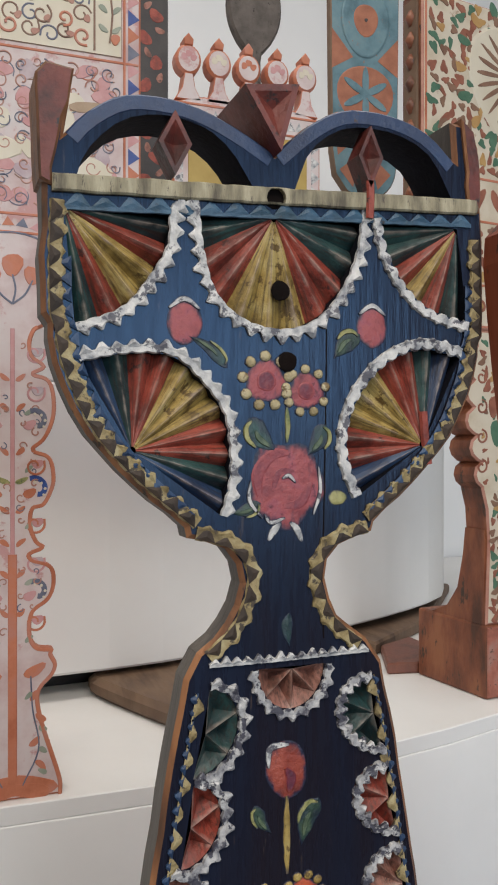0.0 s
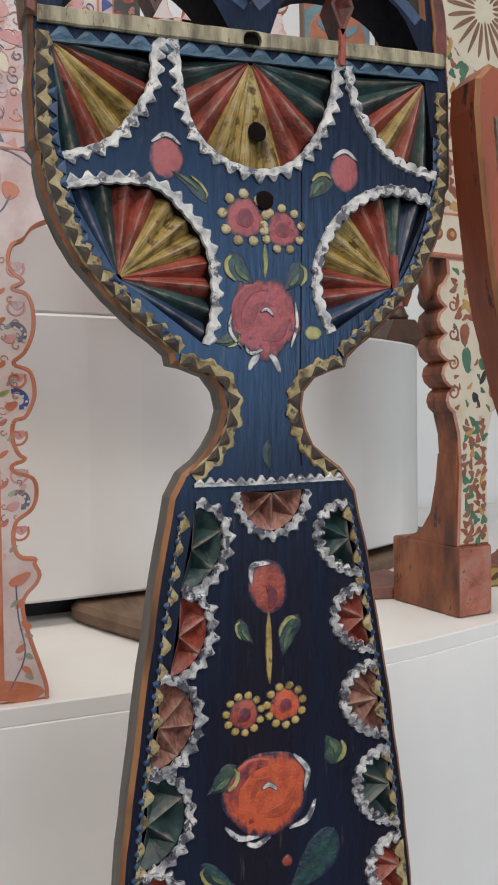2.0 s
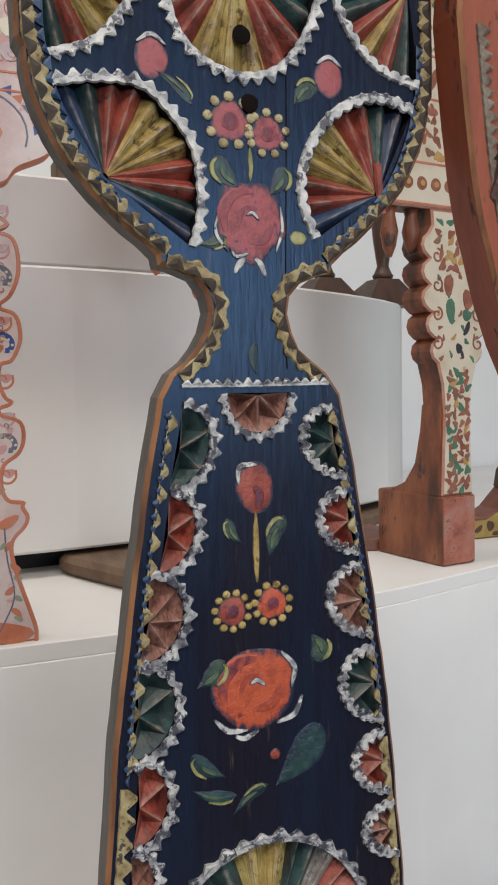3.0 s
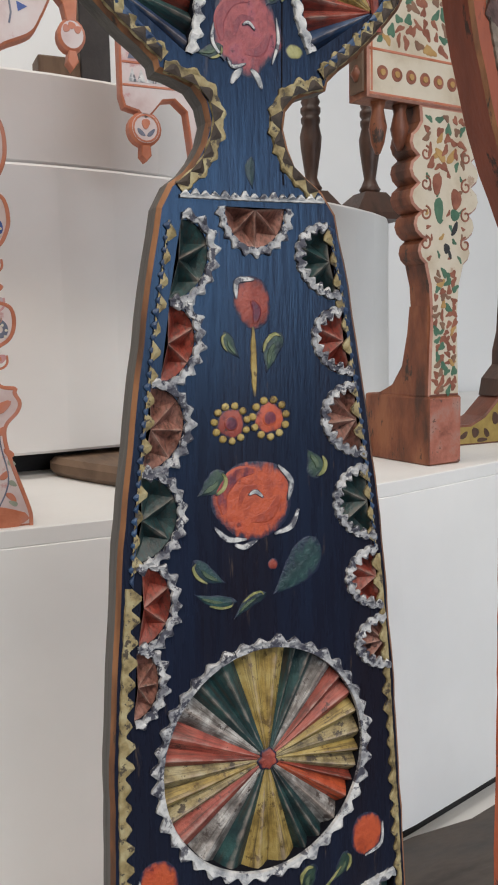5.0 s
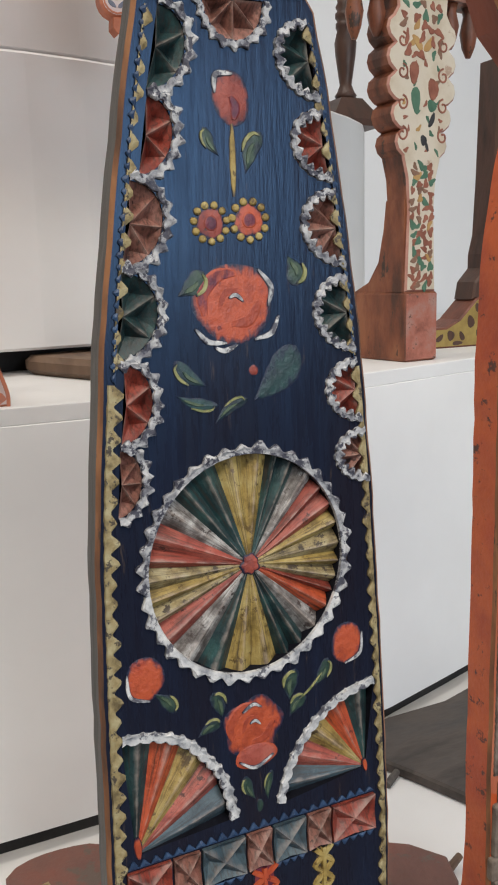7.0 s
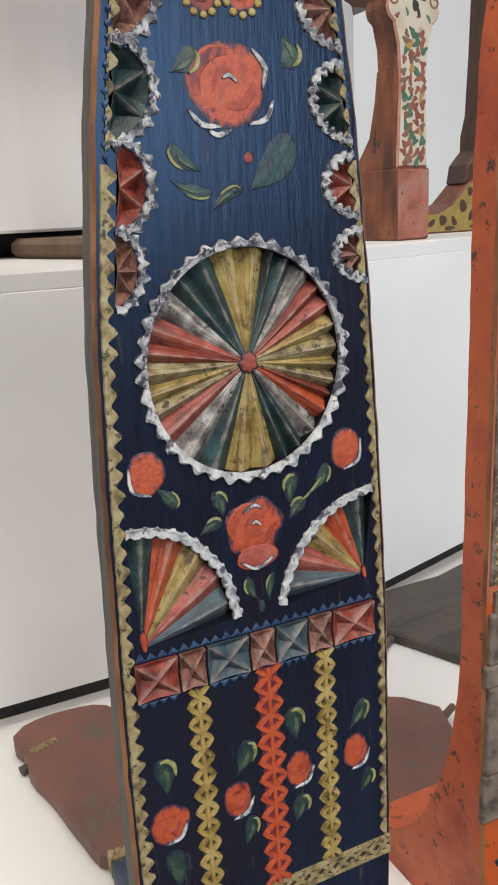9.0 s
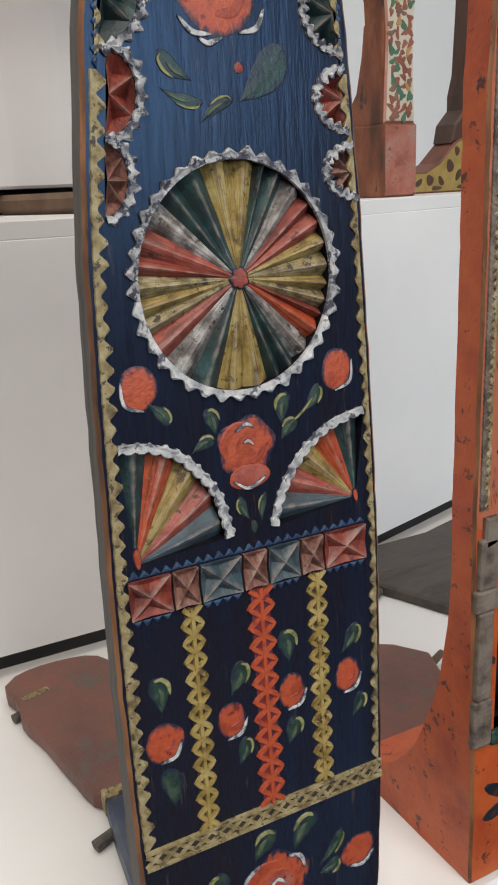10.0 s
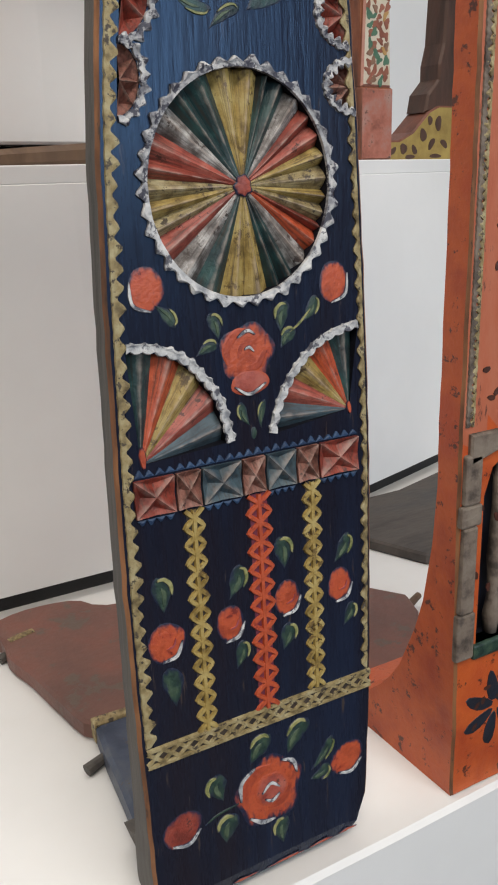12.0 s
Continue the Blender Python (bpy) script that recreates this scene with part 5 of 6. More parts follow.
outline_t = [(w, z) for z, w in prof] + [(0.10, 0.962), (0.05, 0.955), (0.0, 0.970), (-0.05, 0.955), (-0.10, 0.962)] + [(-w, z) for z, w in prof[::-1]]
niche = [(-0.071, 0.135), (0.071, 0.135), (0.071, 0.255), (0.064, 0.276), (0.045, 0.288), (0.0, 0.292), (-0.045, 0.288), (-0.064, 0.276), (-0.071, 0.255)]
NICHE = material("blue_black_niche", [(0.006, 0.007, 0.012), (0.012, 0.016, 0.03)], 20, 0.5)
GREYCARVE = material("grey_brown_carving", [(0.06, 0.045, 0.035), (0.17, 0.13, 0.10), (0.22, 0.18, 0.14)], 60, 0.7, 0.5, 220)
BURNT = material("burnt_red_brown_paint", [(0.16, 0.036, 0.018), (0.27, 0.062, 0.026), (0.20, 0.050, 0.026)], 16, 0.55, 0.25, 240, stretch=(1, 1, 0.3), wear=(0.045, 0.018, 0.012), amount=0.12, spots=60)
RUBBEDRED = material("rubbed_salmon_red_paint", [(0.34, 0.078, 0.032), (0.43, 0.115, 0.055), (0.46, 0.155, 0.085)], 24, 0.5, 0.3, 240, stretch=(1, 1, 0.3), wear=(0.14, 0.045, 0.028), amount=0.13, spots=80)
bm = slab(rough(outline_t), 0.024, flat, pockets=[(niche, 0.016)], chamfer=0.002, grid=0.03)
for f in bm.faces:
    high_up = f.calc_center_median().z
    if f.material_index in (0, 2) and high_up > 0.70:
        f.material_index = 4
    elif f.material_index == 0 and high_up > 0.30:
        f.material_index = 5
part("board", bm, [TANGERINE, EDGE, TANGERINE, NICHE, BURNT, RUBBEDRED], tang, "tangerine-red painted board, rubbed dark in places")
bm = bmesh.new()
back = [(0.0225, 0.30), (0.031, 0.256), (0.034, 0.209), (0.042, 0.158), (0.050, 0.130), (0.059, 0.108), (0.068, 0.086), (0.080, 0.068), (0.093, 0.053), (0.107, 0.040), (0.125, 0.030), (0.15, 0.026)]
foot_profile(bm, -0.0872, 0.0872, [(0.0225, 0.0)] + back + [(0.15, 0.0)])
part("root_bend", bm, TANGERINE, tang, "tangerine-red curved root")
seat2 = [(-0.072, 0.13), (-0.012, 0.142), (0.03, 0.175), (0.07, 0.222), (0.083, 0.257), (0.06, 0.292), (0.0, 0.335), (-0.07, 0.335)]
part("seat_board", lying(seat2, 0.0, 0.020, 0.003), REDBOARD, tang, "worn grey-red seat board")
bm = bmesh.new()
bmesh.ops.create_cone(bm, cap_ends=True, segments=10, radius1=0.005, radius2=0.004, depth=0.03, matrix=pose(0.085, 0.25, 0.012, 0, 80, 20))
part("peg", bm, OLDWOOD, tang, "small pale wooden peg")
for s in (-1, 1):
    rim(tang, [(s * 0.0850, z) for z in np.linspace(0.31, 0.66, 20)], 0.0055, OCHREBORDER, flat, pitch=0.006, flip=-s, name="ochre_border", seed=5 + s, high=0.0012)
    rim(tang, [(s * 0.0925, z) for z in np.linspace(0.31, 0.64, 20)], 0.0050, GREYCARVE, flat, pitch=0.005, flip=s, name="rope_border", seed=15 + s, high=0.0012, base=0.6)
    bm = bmesh.new()
    x = s * 0.0850
    for z0, z1, w in ((0.126, 0.165, 0.009), (0.165, 0.235, 0.007), (0.235, 0.252, 0.010), (0.252, 0.29, 0.008)):
        box(bm, (x - w, -0.004, z0), (x + w, 0.002, z1), 0.002)
    part("niche_column", bm, GREYCARVE, tang, "grey-brown carved column")
    rim(tang, [(s * (w * 0.97 - 0.006), z) for w, z in ((0.107, 0.768), (0.121, 0.80), (0.137, 0.856), (0.144, 0.90), (0.149, 0.945))], 0.008, GREYCARVE, flat, pitch=0.006, flip=s, name="notched_border", seed=9, high=0.0014)
part("niche_lintel", slab([(-0.089, 0.282), (-0.06, 0.290), (0.0, 0.2935), (0.06, 0.290), (0.089, 0.282), (0.089, 0.305), (-0.089, 0.305)], 0.006, lambda x, z, d: flat(x, z, d + 0.004), chamfer=0.0015), [GREYCARVE] * 4, tang, "grey-brown carved lintel")
part("niche_sill", box(bmesh.new(), (-0.075, -0.003, 0.122), (0.075, 0.012, 0.135), 0.002), LEAF, tang, "dark green painted sill")
for k in range(5):
    part("niche_baluster", lathe(bmesh.new(), -0.048 + 0.024 * k, 0.008, [(0.005, 0.134), (0.007, 0.15), (0.004, 0.17), (0.006, 0.20), (0.0045, 0.24), (0.005, 0.286)], 10), GREYCARVE, tang)
flower = blots(tang, "painted_flower", [(-0.045 + 0.02 * math.cos(a), 0.07 + 0.02 * math.sin(a), 0.016, 0.006, math.degrees(a)) for a in [2 * math.pi * k / 7 for k in range(7)]], NICHE)
DARKCARVE = material("dark_red_grey_carving", [(0.05, 0.03, 0.03), (0.12, 0.06, 0.05), (0.09, 0.08, 0.08)], 50, 0.6, 0.4, 220)
for sx in (-0.09, 0.0, 0.09):
    fan(tang, (sx, 0.79 + 0.3 * abs(sx)), [(sx - 0.04, 0.86), (sx - 0.03, 0.90), (sx, 0.92), (sx + 0.03, 0.90), (sx + 0.04, 0.86)], [DARKCARVE, NICHE, RED, DARKCARVE, NICHE, RED], flat, deep=0.001, lift=0.002, ridge=0.004, name="carved_ray")
DARKSPOT = material("rubbed_dark_spot", [(0.03, 0.012, 0.008), (0.08, 0.02, 0.01)], 60, 0.5)
blots(tang, "rubbed_wear", [(random.Random(k).uniform(-0.08, -0.04), random.Random(k + 50).uniform(0.03, 0.7), 0.0022, 0.004, 20 * k) for k in range(26)], DARKSPOT, high=0.0002, n=8)

# grey board lying on the low plinth, from a distaff further along
DARKPLANK = material("dark_grey_plank", [(0.035, 0.028, 0.024), (0.075, 0.06, 0.05), (0.05, 0.045, 0.042)], 18, 0.6, 0.3, 180, stretch=(0.3, 1, 1))
slate = thing("wooden_board", (0.66, 0.76, SHELF), "grey-brown wooden board lying on the white plinth", "board")
part("plank", lying([(-0.16, 0.085), (-0.109, -0.028), (-0.08, -0.10), (0.0, -0.14), (0.14, -0.01), (0.19, 0.14), (0.04, 0.10), (-0.06, 0.10)], 0.0, 0.016, 0.003), DARKPLANK, slate)
bm = bmesh.new()
bmesh.ops.create_cone(bm, cap_ends=True, segments=10, radius1=0.005, radius2=0.0045, depth=0.045, matrix=pose(-0.125, -0.01, 0.006, 0, 85, 30))
part("peg", bm, SIDE, slate, "small dark wooden peg")

# ---- pink and white distaff on the middle plinth ----
PALEPINK = material("pale_pink_ground", [(0.48, 0.34, 0.33), (0.60, 0.50, 0.49), (0.62, 0.57, 0.56)], 12, 0.55, 0.1, 200, wear=(0.50, 0.28, 0.27), amount=0.16, spots=14)
IVORY = material("ivory_ground", [(0.58, 0.52, 0.40), (0.66, 0.61, 0.50)], 12, 0.4, 0.1, 200)
SALMON = material("salmon_edge_paint", [(0.38, 0.11, 0.05), (0.50, 0.17, 0.09), (0.46, 0.20, 0.15)], 20, 0.55, 0.2, 200)
TINT = material("thin_pink_paint", [(0.48, 0.22, 0.22), (0.56, 0.31, 0.31)], 40, 0.5)
COBALT = material("cobalt_paint", [(0.015, 0.04, 0.20), (0.03, 0.08, 0.30)], 40, 0.45)
GREYBLUE = material("grey_blue_paint", [(0.09, 0.10, 0.16), (0.16, 0.17, 0.22)], 40, 0.5)
UMBER = material("umber_line_paint", [(0.16, 0.08, 0.05), (0.25, 0.14, 0.09)], 40, 0.5)
SAGE = material("sage_paint", [(0.22, 0.26, 0.20), (0.33, 0.35, 0.28)], 40, 0.5)
TERRAPINK = material("faded_red_paint", [(0.36, 0.16, 0.12), (0.45, 0.24, 0.18)], 40, 0.5)
ax, ay = 0.071, 0.885
pink = thing("distaff", (ax, ay, TIER2), "pink and white distaff with scrolls and orange edges", "distaff")
scal = [(0.050, 0.0), (0.049, 0.018), (0.033, 0.07), (0.027, 0.098), (0.030, 0.112), (0.042, 0.125), (0.045, 0.135), (0.040, 0.145), (0.041, 0.15), (0.026, 0.153), (0.019, 0.168), (0.022, 0.19), (0.038, 0.203), (0.0435, 0.219), (0.040, 0.236), (0.022, 0.243), (0.019, 0.25), (0.033, 0.256), (0.026, 0.262), (0.020, 0.278), (0.022, 0.296), (0.033, 0.300), (0.040, 0.312), (0.0435, 0.327), (0.039, 0.348), (0.022, 0.356), (0.034, 0.368), (0.0425, 0.388), (0.0435, 0.410), (0.038, 0.428), (0.022, 0.434), (0.034, 0.442), (0.022, 0.452), (0.019, 0.466), (0.024, 0.48), (0.034, 0.486), (0.045, 0.50), (0.075, 0.515), (0.088, 0.535), (0.100, 0.560), (0.133, 0.565), (0.133, 1.05)]
scal = smooth(scal[:-3], 150) + scal[-3:]
outline_a = scal + [(-x, z) for x, z in scal[::-1]]
part("board", slab(outline_a, 0.022, flat, chamfer=0.0025, grid=0.04), [PALEPINK, SALMON, SALMON, PALEPINK], pink, "pale pink board with orange edges")
for s in (-1, 1):
    p = part("pendant", slab([(s * 0.117 + 0.015 * math.cos(a) , 0.519 + 0.017 * math.sin(a)) for a in [2 * math.pi * k / 18 for k in range(18)]], 0.02, flat, chamfer=0.003, grid=0.05), [PALEPINK, SALMON, SALMON, PALEPINK], pink, "round pink pendant under the panel")
    part("pendant_tip", slab([(s * 0.117 - 0.006, 0.492), (s * 0.117, 0.484), (s * 0.117 + 0.006, 0.492), (s * 0.117 + 0.004, 0.503), (s * 0.117 - 0.004, 0.503)], 0.018, flat, chamfer=0.001, grid=0.05), [SALMON] * 4, p)
    part("pendant_arm", slab([(s * 0.117 - 0.005, 0.532), (s * 0.117 + 0.005, 0.532), (s * 0.125, 0.566), (s * 0.098, 0.562), (s * 0.108, 0.55)], 0.018, flat, chamfer=0.001, grid=0.05), [SALMON] * 4, p)
    blots(p, "painted_blossom", [(s * 0.117 + 0.007 * math.cos(a), 0.521 + 0.007 * math.sin(a), 0.004, 0.004, 0) for a in (0.5, 1.57, 2.6)], SALMON)
part("upper_panel", slab([(-0.112, 0.772), (0.112, 0.772), (0.112, 1.04), (-0.112, 1.04)], 0.003, lambda x, z, d: flat(x, z, d + 0.0015), chamfer=0.0006, grid=0.06), [IVORY, UMBER, IVORY, IVORY], pink, "ivory panel with flower scrolls")


def above(h):
    return lambda x, z, d: flat(x, z, d + h)




def triangles(parent, name, items, mat, at=flat):
    bm = bmesh.new()
    for pts in items:
        top = [bm.verts.new(at(*p, 0.0005)) for p in pts]
        lw = [bm.verts.new(at(*p, -0.0003)) for p in pts]
        bm.faces.new(top)
        for i in range(3):
            bm.faces.new([lw[i], lw[(i + 1) % 3], top[(i + 1) % 3], top[i]])
    bmesh.ops.recalc_face_normals(bm, faces=bm.faces)
    ob = part(name, bm, mat, parent)
    ob["kind"] = "stuff"
    return ob


for q, mat in enumerate((COBALT, TINT, GREYBLUE, SALMON)):
    triangles(pink, "painted_zigzag", [[(s * 0.119, 0.585 + 0.0185 * k), (s * 0.1315, 0.585 + 0.0185 * k + 0.009), (s * 0.119, 0.585 + 0.0185 * k + 0.018)] for k in range(q, 25, 4) for s in (-1, 1)], mat)
    triangles(pink, "painted_zigzag", [[(0.062 * math.cos(a), 0.535 + 0.05 * math.sin(a)), (0.062 * math.cos(a + 0.2), 0.535 + 0.05 * math.sin(a + 0.2)), (0.072 * math.cos(a + 0.1), 0.535 + 0.059 * math.sin(a + 0.1))] for a in [0.22 * k for k in range(q, 15, 4)]], mat)
rnd = random.Random(4)
LILAC = material("lilac_wash_paint", [(0.40, 0.30, 0.33), (0.50, 0.42, 0.44)], 40, 0.55)


def cells(x0, x1, z0, z1, pitch, jit=0.25):
    """A loose grid of places, jittered, row by row."""
    res = []
    nx, nz = max(1, round((x1 - x0) / pitch)), max(1, round((z1 - z0) / pitch))
    for i in range(nx):
        for k in range(nz):
            res.append((x0 + (i + 0.5 + rnd.uniform(-jit, jit)) * (x1 - x0) / nx, z0 + (k + 0.5 + rnd.uniform(-jit, jit)) * (z1 - z0) / nz, (i + k) % 4))
    return res


field = cells(-0.108, 0.108, 0.602, 0.762, 0.026)
for q, mat in enumerate((TINT, LILAC, IVORY, TINT)):
    blots(pink, "painted_blossom", [(x, z, rnd.uniform(0.008, 0.013), rnd.uniform(0.006, 0.010), rnd.uniform(0, 180)) for x, z, k in field if k == q], mat)
for q, mat in enumerate((GREYBLUE, UMBER, TINT, SALMON)):
    lines(pink, "painted_scrollwork", [curl(x, z, rnd.uniform(0.009, 0.014), rnd.uniform(0, 360), rnd.choice((-1, 1)), 0.9) for x, z, k in field if k == q], 0.0014, mat)
horse = blots(pink, "painted_beast", [(0.07, 0.655, 0.034, 0.013, -20), (0.098, 0.615, 0.008, 0.022, 25), (0.05, 0.69, 0.012, 0.02, -30), (-0.02, 0.66, 0.03, 0.014, 12)], IVORY, above(0.0004))
blots(pink, "painted_beast", [(-0.045, 0.695, 0.014, 0.022, 10), (0.075, 0.715, 0.02, 0.006, 10)], material("tan_paint", [(0.30, 0.20, 0.12), (0.38, 0.27, 0.18)], 40, 0.5), above(0.0008))
lines(pink, "painted_ruling", [[(-0.13, z), (0, z), (0.13, z)] for z in (0.578, 0.597, 0.767)] + [[(s * 0.115, 0.58), (s * 0.115, 0.8), (s * 0.115, 1.04)] for s in (-1, 1)], 0.003, SALMON)
field = cells(-0.108, 0.080, 0.778, 1.035, 0.0195)
for q, mat in enumerate((UMBER, SALMON, UMBER, GREYBLUE)):
    lines(pink, "painted_scrollwork", [curl(x, z, rnd.uniform(0.008, 0.0115), rnd.uniform(0, 360), rnd.choice((-1, 1)), 1.1) for x, z, k in field if k == q], 0.0020 if q != 1 else 0.0028, mat, above(0.0018))
blots(pink, "painted_blossom", [(x + 0.006, z - 0.004, 0.0045, 0.0035, rnd.uniform(0, 180)) for x, z, k in field if k in (0, 2)], TERRAPINK, above(0.0019))
lines(pink, "painted_vine", [[(0.099, 0.785), (0.102, 0.82), (0.096, 0.86), (0.102, 0.90), (0.097, 0.95), (0.10, 1.03)], [(0.083, 0.775), (0.083, 0.9), (0.083, 1.035)]], 0.0022, UMBER, above(0.0018))
blots(pink, "painted_foliage", [(0.099 + s * 0.007, 0.80 + 0.021 * k, 0.006, 0.0028, 40 * s) for k in range(11) for s in (-1, 1)], SAGE, above(0.0018))
blots(pink, "painted_berry_row", [(0.099 + (-1) ** k * 0.006, 0.79 + 0.052 * k, 0.005, 0.006, 0) for k in range(5)] + [(rnd.uniform(-0.09, 0.07), rnd.uniform(0.80, 1.02), 0.007, 0.007, 0) for _ in range(12)], SALMON, above(0.002))
# a close net of fine scrolls over the field
for q, (mat, wd) in enumerate(((TERRAPINK, 0.0017), (GREYBLUE, 0.0012), (TERRAPINK, 0.0014))):
    net = cells(-0.110, 0.110, 0.604, 0.762, 0.019)
    lines(pink, "painted_scrollwork", [curl(x, z, rnd.uniform(0.005, 0.009), rnd.uniform(0, 360), rnd.choice((-1, 1)), 1.0) for x, z, k in net if k in (q, q + 1)], wd, mat, above(0.0003))
    net = cells(-0.028, 0.028, 0.150, 0.480, 0.0125)
    lines(pink, "painted_scrollwork", [curl(x, z, rnd.uniform(0.003, 0.0055), rnd.uniform(0, 360), rnd.choice((-1, 1)), 0.8) for x, z, k in net if k == q and abs(x) > 0.006 and abs(x) < float(np.interp(z, [p[1] for p in scal], [p[0] for p in scal])) - 0.007], wd, mat, above(0.0002))
# scrolls down the stem
lines(pink, "painted_line", [[(0.0, 0.25), (0.0, 0.36), (0.0, 0.48)]], 0.005, TINT)
lines(pink, "painted_line", [[(0.0, 0.004), (0.0, 0.12), (0.0, 0.25)]], 0.010, SALMON)
edge = [(x - 0.0028, z) for x, z in scal if z < 0.49]
lines(pink, "painted_edging", [[(s * x, z) for x, z in edge[k:k + 7]] for k in range(0, len(edge) - 6, 6) for s in (-1, 1)], 0.0042, SALMON)
for z, r, mat in ((0.385, 0.013, GREYBLUE), (0.315, 0.014, COBALT), (0.210, 0.013, GREYBLUE)):
    lines(pink, "painted_crescent", [curl(s * 0.024, z, r, 90 + 30 * s, -s, 0.55) for s in (-1, 1)], 0.0062, mat)
    blots(pink, "painted_blossom", [(s * 0.017, z - 0.003, 0.007, 0.005, 30 * s) for s in (-1, 1)], TINT if mat is GREYBLUE else SALMON)
    blots(pink, "painted_dot_row", [(s * (0.024 + 0.0085 * math.cos(q)), z + 0.0085 * math.sin(q), 0.0015, 0.0015, 0) for q in (-0.6, 0.2, 1.0, 1.8) for s in (-1, 1)], IVORY, above(0.0012))
for z, mat in ((0.415, TINT), (0.340, SALMON), (0.240, TINT), (0.280, SALMON), (0.455, TINT), (0.180, SALMON)):
    lines(pink, "painted_scrollwork", [curl(s * 0.022, z, 0.011, 90 - 60 * s, -s, 1.1) for s in (-1, 1)], 0.0026, mat)
    blots(pink, "painted_blossom", [(s * 0.025, z + 0.002, 0.006, 0.005, 20 * s) for s in (-1, 1)], LILAC if mat is TINT else TINT)
blots(pink, "painted_mustard_leaf", [(s * 0.009, 0.325, 0.007, 0.003, 25 * s) for s in (-1, 1)], PALELEAF)
blots(pink, "painted_bract", [(s * 0.008, z, 0.006, 0.0028, 40 * s) for z in (0.430, 0.400, 0.355, 0.295, 0.262, 0.230, 0.190) for s in (-1, 1)], SALMON)
blots(pink, "painted_foot_wash", [(s * 0.018, 0.012, 0.026, 0.012, -8 * s) for s in (-1, 1)], SALMON)
blots(pink, "painted_tulip_band", [(s * 0.022, 0.13, 0.012, 0.006, 30 * s) for s in (-1, 1)] + [(s * (0.022 + 0.006 * (k % 2)), 0.105 - 0.024 * k, 0.007, 0.0035, 45 * s * (-1) ** k) for k in range(4) for s in (-1, 1)] + [(s * 0.016, 0.008, 0.024, 0.008, -12 * s) for s in (-1, 1)], SALMON, above(0.0001))
lines(pink, "painted_vine", [[(s * 0.018, 0.125), (s * 0.020, 0.09), (s * 0.026, 0.05), (s * 0.010, 0.014)] for s in (-1, 1)], 0.0018, GREYBLUE)
blots(pink, "painted_foliage", [(s * 0.016, 0.395 - 0.058 * k, 0.005, 0.0025, 40 * s) for k in range(6) for s in (-1, 1)] + [(s * 0.030, 0.07 - 0.022 * k, 0.005, 0.003, -30 * s) for k in range(3) for s in (-1, 1)], SAGE)
blots(pink, "painted_blossom", [(0.0, 0.545, 0.011, 0.012, 0), (0.02, 0.535, 0.009, 0.010, 0), (-0.02, 0.535, 0.009, 0.010, 0)], SALMON)
lines(pink, "painted_ring", [[(0.055 * math.cos(a), 0.535 + 0.043 * math.sin(a)) for a in [-0.3 + 0.31 * k for k in range(13)]], [(0.0, 0.505), (0.003, 0.52), (0.0, 0.535)], [(0.0, 0.505), (0.012, 0.515), (0.02, 0.53)], [(0.0, 0.505), (-0.012, 0.515), (-0.02, 0.53)]], 0.0022, GREYBLUE)
bm = foot_profile(bmesh.new(), -0.04, 0.04, [(0.022, 0.0), (0.022, 0.05), (0.03, 0.03), (0.06, 0.015), (0.30, 0.012), (0.30, 0.0)])
part("seat_board", bm, SALMON, pink)

# ---- pink panel with finials and pendants ----
dx, dy = 0.342, 0.925
crown = thing("distaff", (dx, dy, TIER2), "salmon-pink distaff blade with round finials and pendants", "distaff")
body_d = [(-0.092, 0.475), (-0.088, 0.462), (-0.072, 0.458), (-0.064, 0.448), (-0.054, 0.458), (-0.042, 0.472), (-0.028, 0.474), (-0.014, 0.462), (-0.006, 0.398), (0.006, 0.398), (0.014, 0.462), (0.028, 0.474), (0.042, 0.472), (0.054, 0.458), (0.064, 0.448), (0.072, 0.458), (0.088, 0.462), (0.092, 0.475), (0.092, 0.752), (0.075, 0.758), (0.055, 0.762), (-0.055, 0.762), (-0.075, 0.758), (-0.092, 0.752)]
part("panel", slab(body_d, 0.02, flat, chamfer=0.002, grid=0.04), [PALEPINK, SALMON, SALMON, PALEPINK], crown, "pale pink panel with salmon edges")
MUSTARD = material("mustard_panel", [(0.36, 0.24, 0.05), (0.45, 0.32, 0.08)], 20, 0.5, 0.1, 200)
for x0, x1 in ((-0.074, -0.002), (0.002, 0.074)):
    part("mustard_field", slab([(x0, 0.60), (x1, 0.60), (x1, 0.725), (x0, 0.725)], 0.002, above(0.0012), chamfer=0.0005, grid=0.08), [MUSTARD] * 4, crown, "mustard yellow field")
triangles(crown, "painted_zigzag", [[(-0.088 + 0.0105 * k, 0.736), (-0.088 + 0.0105 * k + 0.01, 0.736), (-0.088 + 0.0105 * k + 0.005, 0.747)] for k in range(17)] + [[(-0.083 + 0.0105 * k, 0.49), (-0.083 + 0.0105 * k + 0.01, 0.49), (-0.083 + 0.0105 * k + 0.005, 0.505)] for k in range(16)], WHITE)
triangles(crown, "painted_zigzag", [[(s * 0.080, 0.53 + 0.018 * k), (s * 0.091, 0.53 + 0.018 * k + 0.009), (s * 0.080, 0.53 + 0.018 * k + 0.017)] for k in range(12) for s in (-1, 1)], WHITE)
triangles(crown, "painted_zigzag", [[(-0.083 + 0.0105 * k, 0.515), (-0.083 + 0.0105 * k + 0.01, 0.515), (-0.083 + 0.0105 * k + 0.005, 0.528)] for k in range(0, 16, 2)], GREYBLUE)
lines(crown, "painted_ruling", [[(-0.09, z), (0, z), (0.09, z)] for z in (0.486, 0.511, 0.73, 0.752)], 0.003, SALMON)
